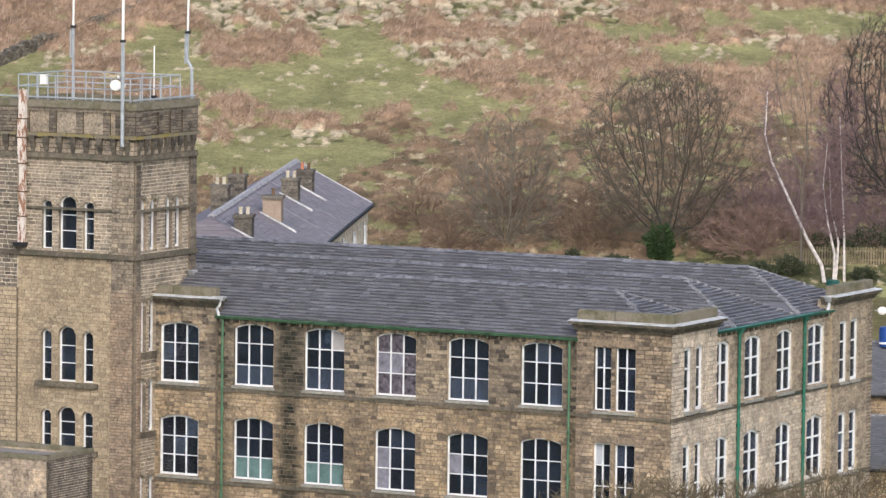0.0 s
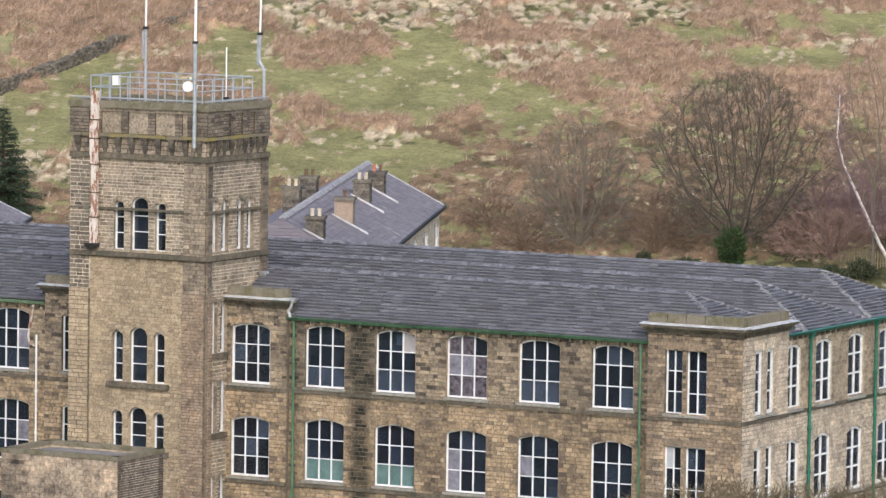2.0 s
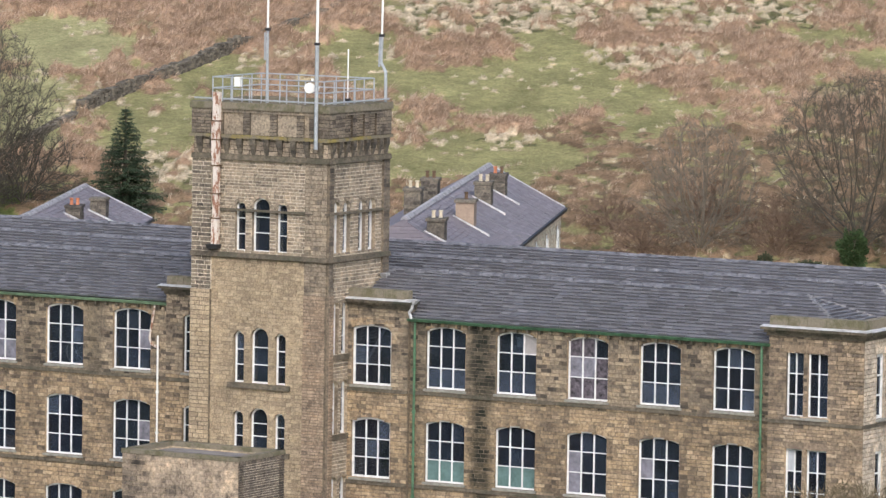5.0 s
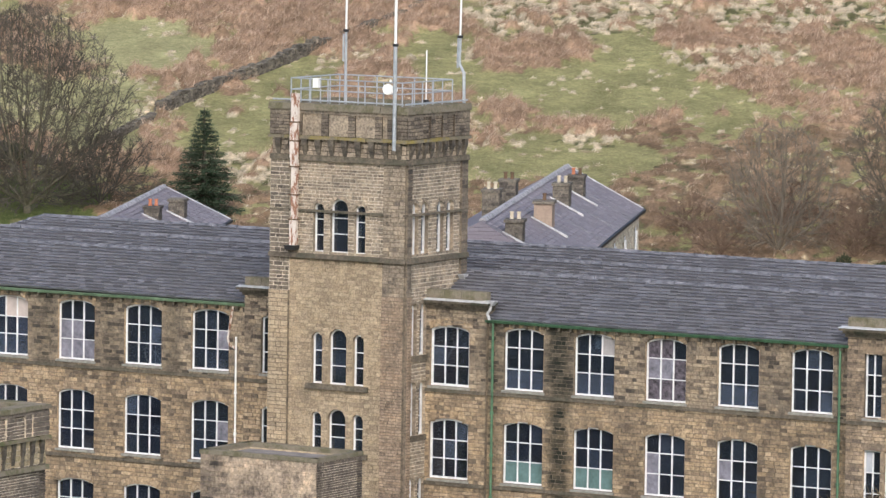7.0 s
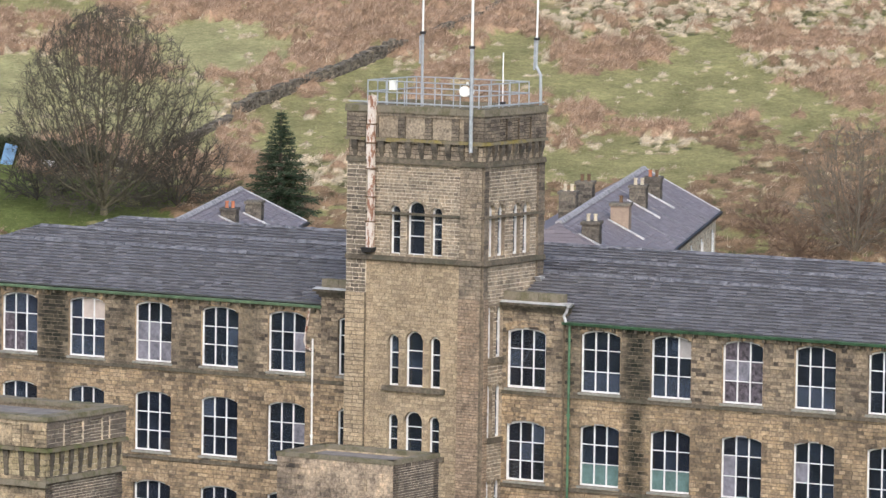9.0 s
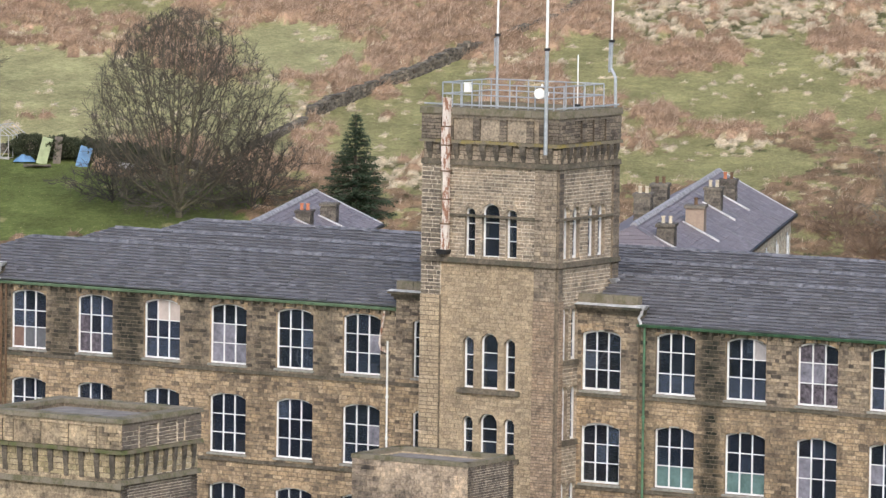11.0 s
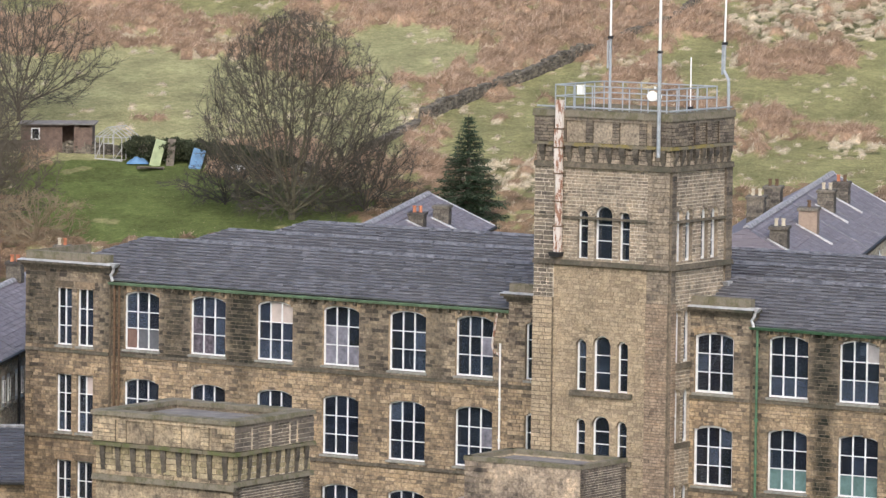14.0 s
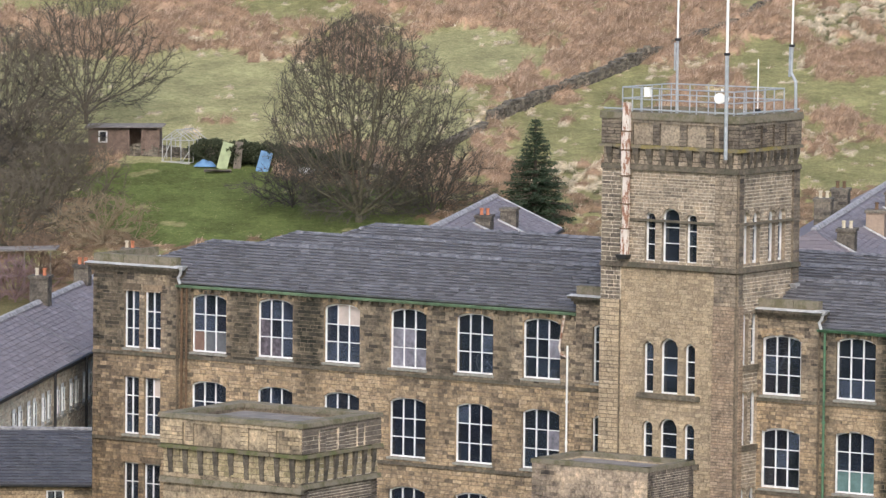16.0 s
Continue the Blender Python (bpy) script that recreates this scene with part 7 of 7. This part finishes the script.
for i, (a, c) in enumerate(((329.3, -30.2), (329.0, -28.4), (328.6, -26.6), (327.8, -24.6), (326.8, -22.6))):
    leafy("hedge", "dark clipped evergreen hedge along the garden", hill(a, c), 1.2, 1.35, 10 + i, IVY, 5000, 0.12)
leafy("evergreen_bush", "dark evergreen bush at the garden's edge", hill(324, -47.0), 2.4, 4.0, 31, IVY, 6000, 0.18)


# ---------------------------------------------------------------- the garden
GH = plain("weathered_aluminium", (0.42, 0.41, 0.38), 0.6, 0.2, 0.3, 4)
BLUE = plain("faded_blue_paint", (0.13, 0.235, 0.37), 0.6, var=0.25, scale=2)
LIME = plain("faded_lime_paint", (0.33, 0.37, 0.20), 0.7, var=0.2, scale=2)
GREY_WOOD = plain("grey_weathered_timber", (0.16, 0.135, 0.105), 0.9, var=0.35, scale=4)
SHED_WOOD = plain("brown_shed_timber", (0.155, 0.11, 0.085), 0.9, var=0.35, scale=3)
TURN_GARDEN = math.degrees(math.atan2(SIDE.y, SIDE.x))


def frame_bars(t, segs, r, mat, name="bar"):
    for p, q in segs:
        part(name, Shape().tube([p, q], r, 5).data(), mat, t)


g = hill(329.0, -32.2)
gh = thing("greenhouse", "bare aluminium greenhouse frame without its panes", "greenhouse", tuple(g), turn=TURN_GARDEN - 22)
W, L, H, RG = 1.75, 2.2, 1.35, 1.95
segs = []
for i in range(5):
    y = L * i / 4
    segs += [((-W / 2, y, 0), (-W / 2, y, H)), ((W / 2, y, 0), (W / 2, y, H)), ((-W / 2, y, H), (0, y, RG)), ((W / 2, y, H), (0, y, RG))]
for z, x in ((H, -W / 2), (H, W / 2), (0.05, -W / 2), (0.05, W / 2)):
    segs.append(((x, 0, z), (x, L, z)))
segs += [((0, 0, RG), (0, L, RG)), ((-W / 2, 0, .05), (W / 2, 0, .05)), ((-W / 2, 0, H), (W / 2, 0, H)), ((-.3, 0, 0), (-.3, 0, RG - .2)), ((.35, 0, 0), (.35, 0, RG - .2)), ((-.3, 0, 1), (.35, 0, 1)), ((-W / 2, 0, 0), (-.3, 0, H)), ((W / 2, 0, .7), (.35, 0, 0))]
frame_bars(gh, segs, 0.026, GH)
part("base", Shape().box(-W / 2 - .05, W / 2 + .05, -.05, .06, -.1, .1).data(), GH, gh)


def leaning(name, label, s, r, w, h, mat, tilt, roll, category):
    p = hill(s, r)
    t = thing(name, label, category, tuple(p))
    M = pose(0, 0, 0, 0, 0, TURN_GARDEN) @ pose(0, 0, 0, -tilt, roll, 0)
    sh = Shape().box(-w / 2, w / 2, -.025, .025, 0, h)
    part("panel", sh.data(), mat, t, m=M)
    part("batten", Shape().box(-w / 2, w / 2, .025, .06, h * .3, h * .38).data(), GREY_WOOD, t, m=M)


leaning("leaning_board", "faded lime green board leaning on the hedge", 327.8, -29.4, 0.62, 1.6, LIME, 12, 14, "board")
leaning("leaning_board", "faded blue board leaning on the hedge", 327.2, -27.0, 0.72, 1.25, BLUE, 15, 14, "board")
leaning("leaning_board", "grey weathered timber door leaning on the hedge", 327.9, -28.5, 0.45, 1.6, GREY_WOOD, 10, 4, "board")
leaning("leaning_board", "peeling white board lying by the hedge", 326.4, -24.4, 1.15, 0.6, plain("peeling_white_board", (0.55, 0.53, 0.50), 0.8, var=0.5, scale=3), 40, 5, "board")
tarp = thing("tarpaulin", "crumpled blue tarpaulin on the grass", "tarpaulin", tuple(hill(328.2, -30.4)))
s = Shape()
n_g = 9
for i in range(n_g):
    for j in range(n_g):
        x, y = (i / (n_g - 1) - .5) * 1.3, (j / (n_g - 1) - .5) * 0.9
        z = max(0.02, 0.5 * (1 - (abs(x) / .65) ** 2) * (1 - (abs(y) / .45) ** 2) * (0.7 + 0.5 * noise.noise((x * 3, y * 3, 2))) + .05)
        s.v.append((x, y, z))
s.f = [(i * n_g + j, (i + 1) * n_g + j, (i + 1) * n_g + j + 1, i * n_g + j + 1) for i in range(n_g - 1) for j in range(n_g - 1)]
part("sheet", s.data(), BLUE, tarp, m=pose(0, 0, 0, 0, 0, TURN_GARDEN))
planks = thing("plank_pile", "loose pile of old planks on the grass", "planks", tuple(hill(326.9, -29.5)))
for i in range(6):
    part("plank", Shape().box(-.8, .8, -.07, .07, 0, .05).data(), GREY_WOOD, planks, m=pose(.1 * i - .3, -.12 * i + .3, .03 + .03 * i, 0, 4 * (i % 3 - 1), TURN_GARDEN + 9 * i - 20))

sd = thing("garden_shed", "ramshackle brown timber shed with a flat roof", "shed", tuple(hill(330.4, -35.4)), turn=TURN_GARDEN)
u = -2.1
while u < 2.0:
    w = rng.uniform(0.12, 0.2)
    if not (0.3 < u < 0.9):
        part("board", Shape().box(u, u + w - .012, rng.uniform(-.02, 0), .02, 0, rng.uniform(1.55, 1.68)).data(), SHED_WOOD, sd)
    u += w
part("back_wall", Shape().box(-2.1, 2.1, 1.6, 1.66, 0, 1.7).data(), SHED_WOOD, sd)
part("side_wall", Shape().box(-2.1, -2.05, .03, 1.6, 0, 1.65).data(), SHED_WOOD, sd)
part("side_wall", Shape().box(2.05, 2.1, .03, 1.6, 0, 1.65).data(), SHED_WOOD, sd)
part("roof", Shape().hexa([(-2.3, -.25, 1.66), (2.3, -.25, 1.72), (2.3, 1.8, 1.8), (-2.3, 1.8, 1.74), (-2.3, -.25, 1.74), (2.3, -.25, 1.80), (2.3, 1.8, 1.88), (-2.3, 1.8, 1.82)]).data(), ASPHALT_ROOF, sd)
win = part("window", Shape().box(-1.5, -1.42, -.06, -.02, .8, 1.5).box(-1.05, -.97, -.06, -.02, .8, 1.5).box(-1.5, -.97, -.06, -.02, .8, .87).box(-1.5, -.97, -.06, -.02, 1.43, 1.5).data(), WHITE, sd)
part("pane", Shape().box(-1.42, -1.05, -.045, -.035, .87, 1.43).data(), GLASS, win)

canopy = thing("lean_to_canopy", "grey flat sheet canopy on thin pale posts", "canopy", tuple(hill(302, -38.6)), turn=TURN_GARDEN)
part("roof_sheet", Shape().hexa([(-2.6, -.9, 2.02), (2.7, -.9, 2.2), (2.7, .9, 2.26), (-2.6, .9, 2.08), (-2.6, -.9, 2.1), (2.7, -.9, 2.28), (2.7, .9, 2.34), (-2.6, .9, 2.16)]).data(), ASPHALT_ROOF, canopy)
for x in (-2.3, -0.6, 1.0, 2.4):
    part("post", Shape().box(x - .04, x + .04, -.8, -.72, -.3, 2.15).data(), GREY_WOOD, canopy)
part("rail", Shape().box(-2.3, 2.4, -.79, -.74, 0.75, 0.85).data(), GREY_WOOD, canopy)
FENCE_TIMBER = plain("fence_timber", (0.21, 0.17, 0.10), 0.9, var=0.5, scale=1.2)
fence = thing("fence", "pale timber picket fence behind the mill", "fence", tuple(hill(307.2, 41.5)), turn=TURN_GARDEN)
for i in range(-28, 26):
    part("picket", Shape().hexa([(i * .15 - 2, 0, 0), (i * .15 - 1.91, 0, 0), (i * .15 - 1.91, .02, 0), (i * .15 - 2, .02, 0), (i * .15 - 2, 0, .95 + .04 * (i % 3)), (i * .15 - 1.91, 0, .95 + .04 * (i % 3)), (i * .15 - 1.91, .02, .97), (i * .15 - 2, .02, .97)]).data(), FENCE_TIMBER, fence)
for z in (.25, .75):
    part("rail", Shape().box(-6.2, 1.9, .02, .06, z, z + .07).data(), FENCE_TIMBER, fence)
tank = thing("water_butt", "dark green plastic water butt by the fence", "water butt", tuple(hill(301.2, 38.2)))
part("barrel", Shape().tube([(0, 0, 0), (0, 0, .35), (0, 0, .8), (0, 0, .85)], [.34, .38, .36, .3], 12).data(), plain("dark_green_plastic", (0.015, 0.075, 0.06), 0.5), tank)
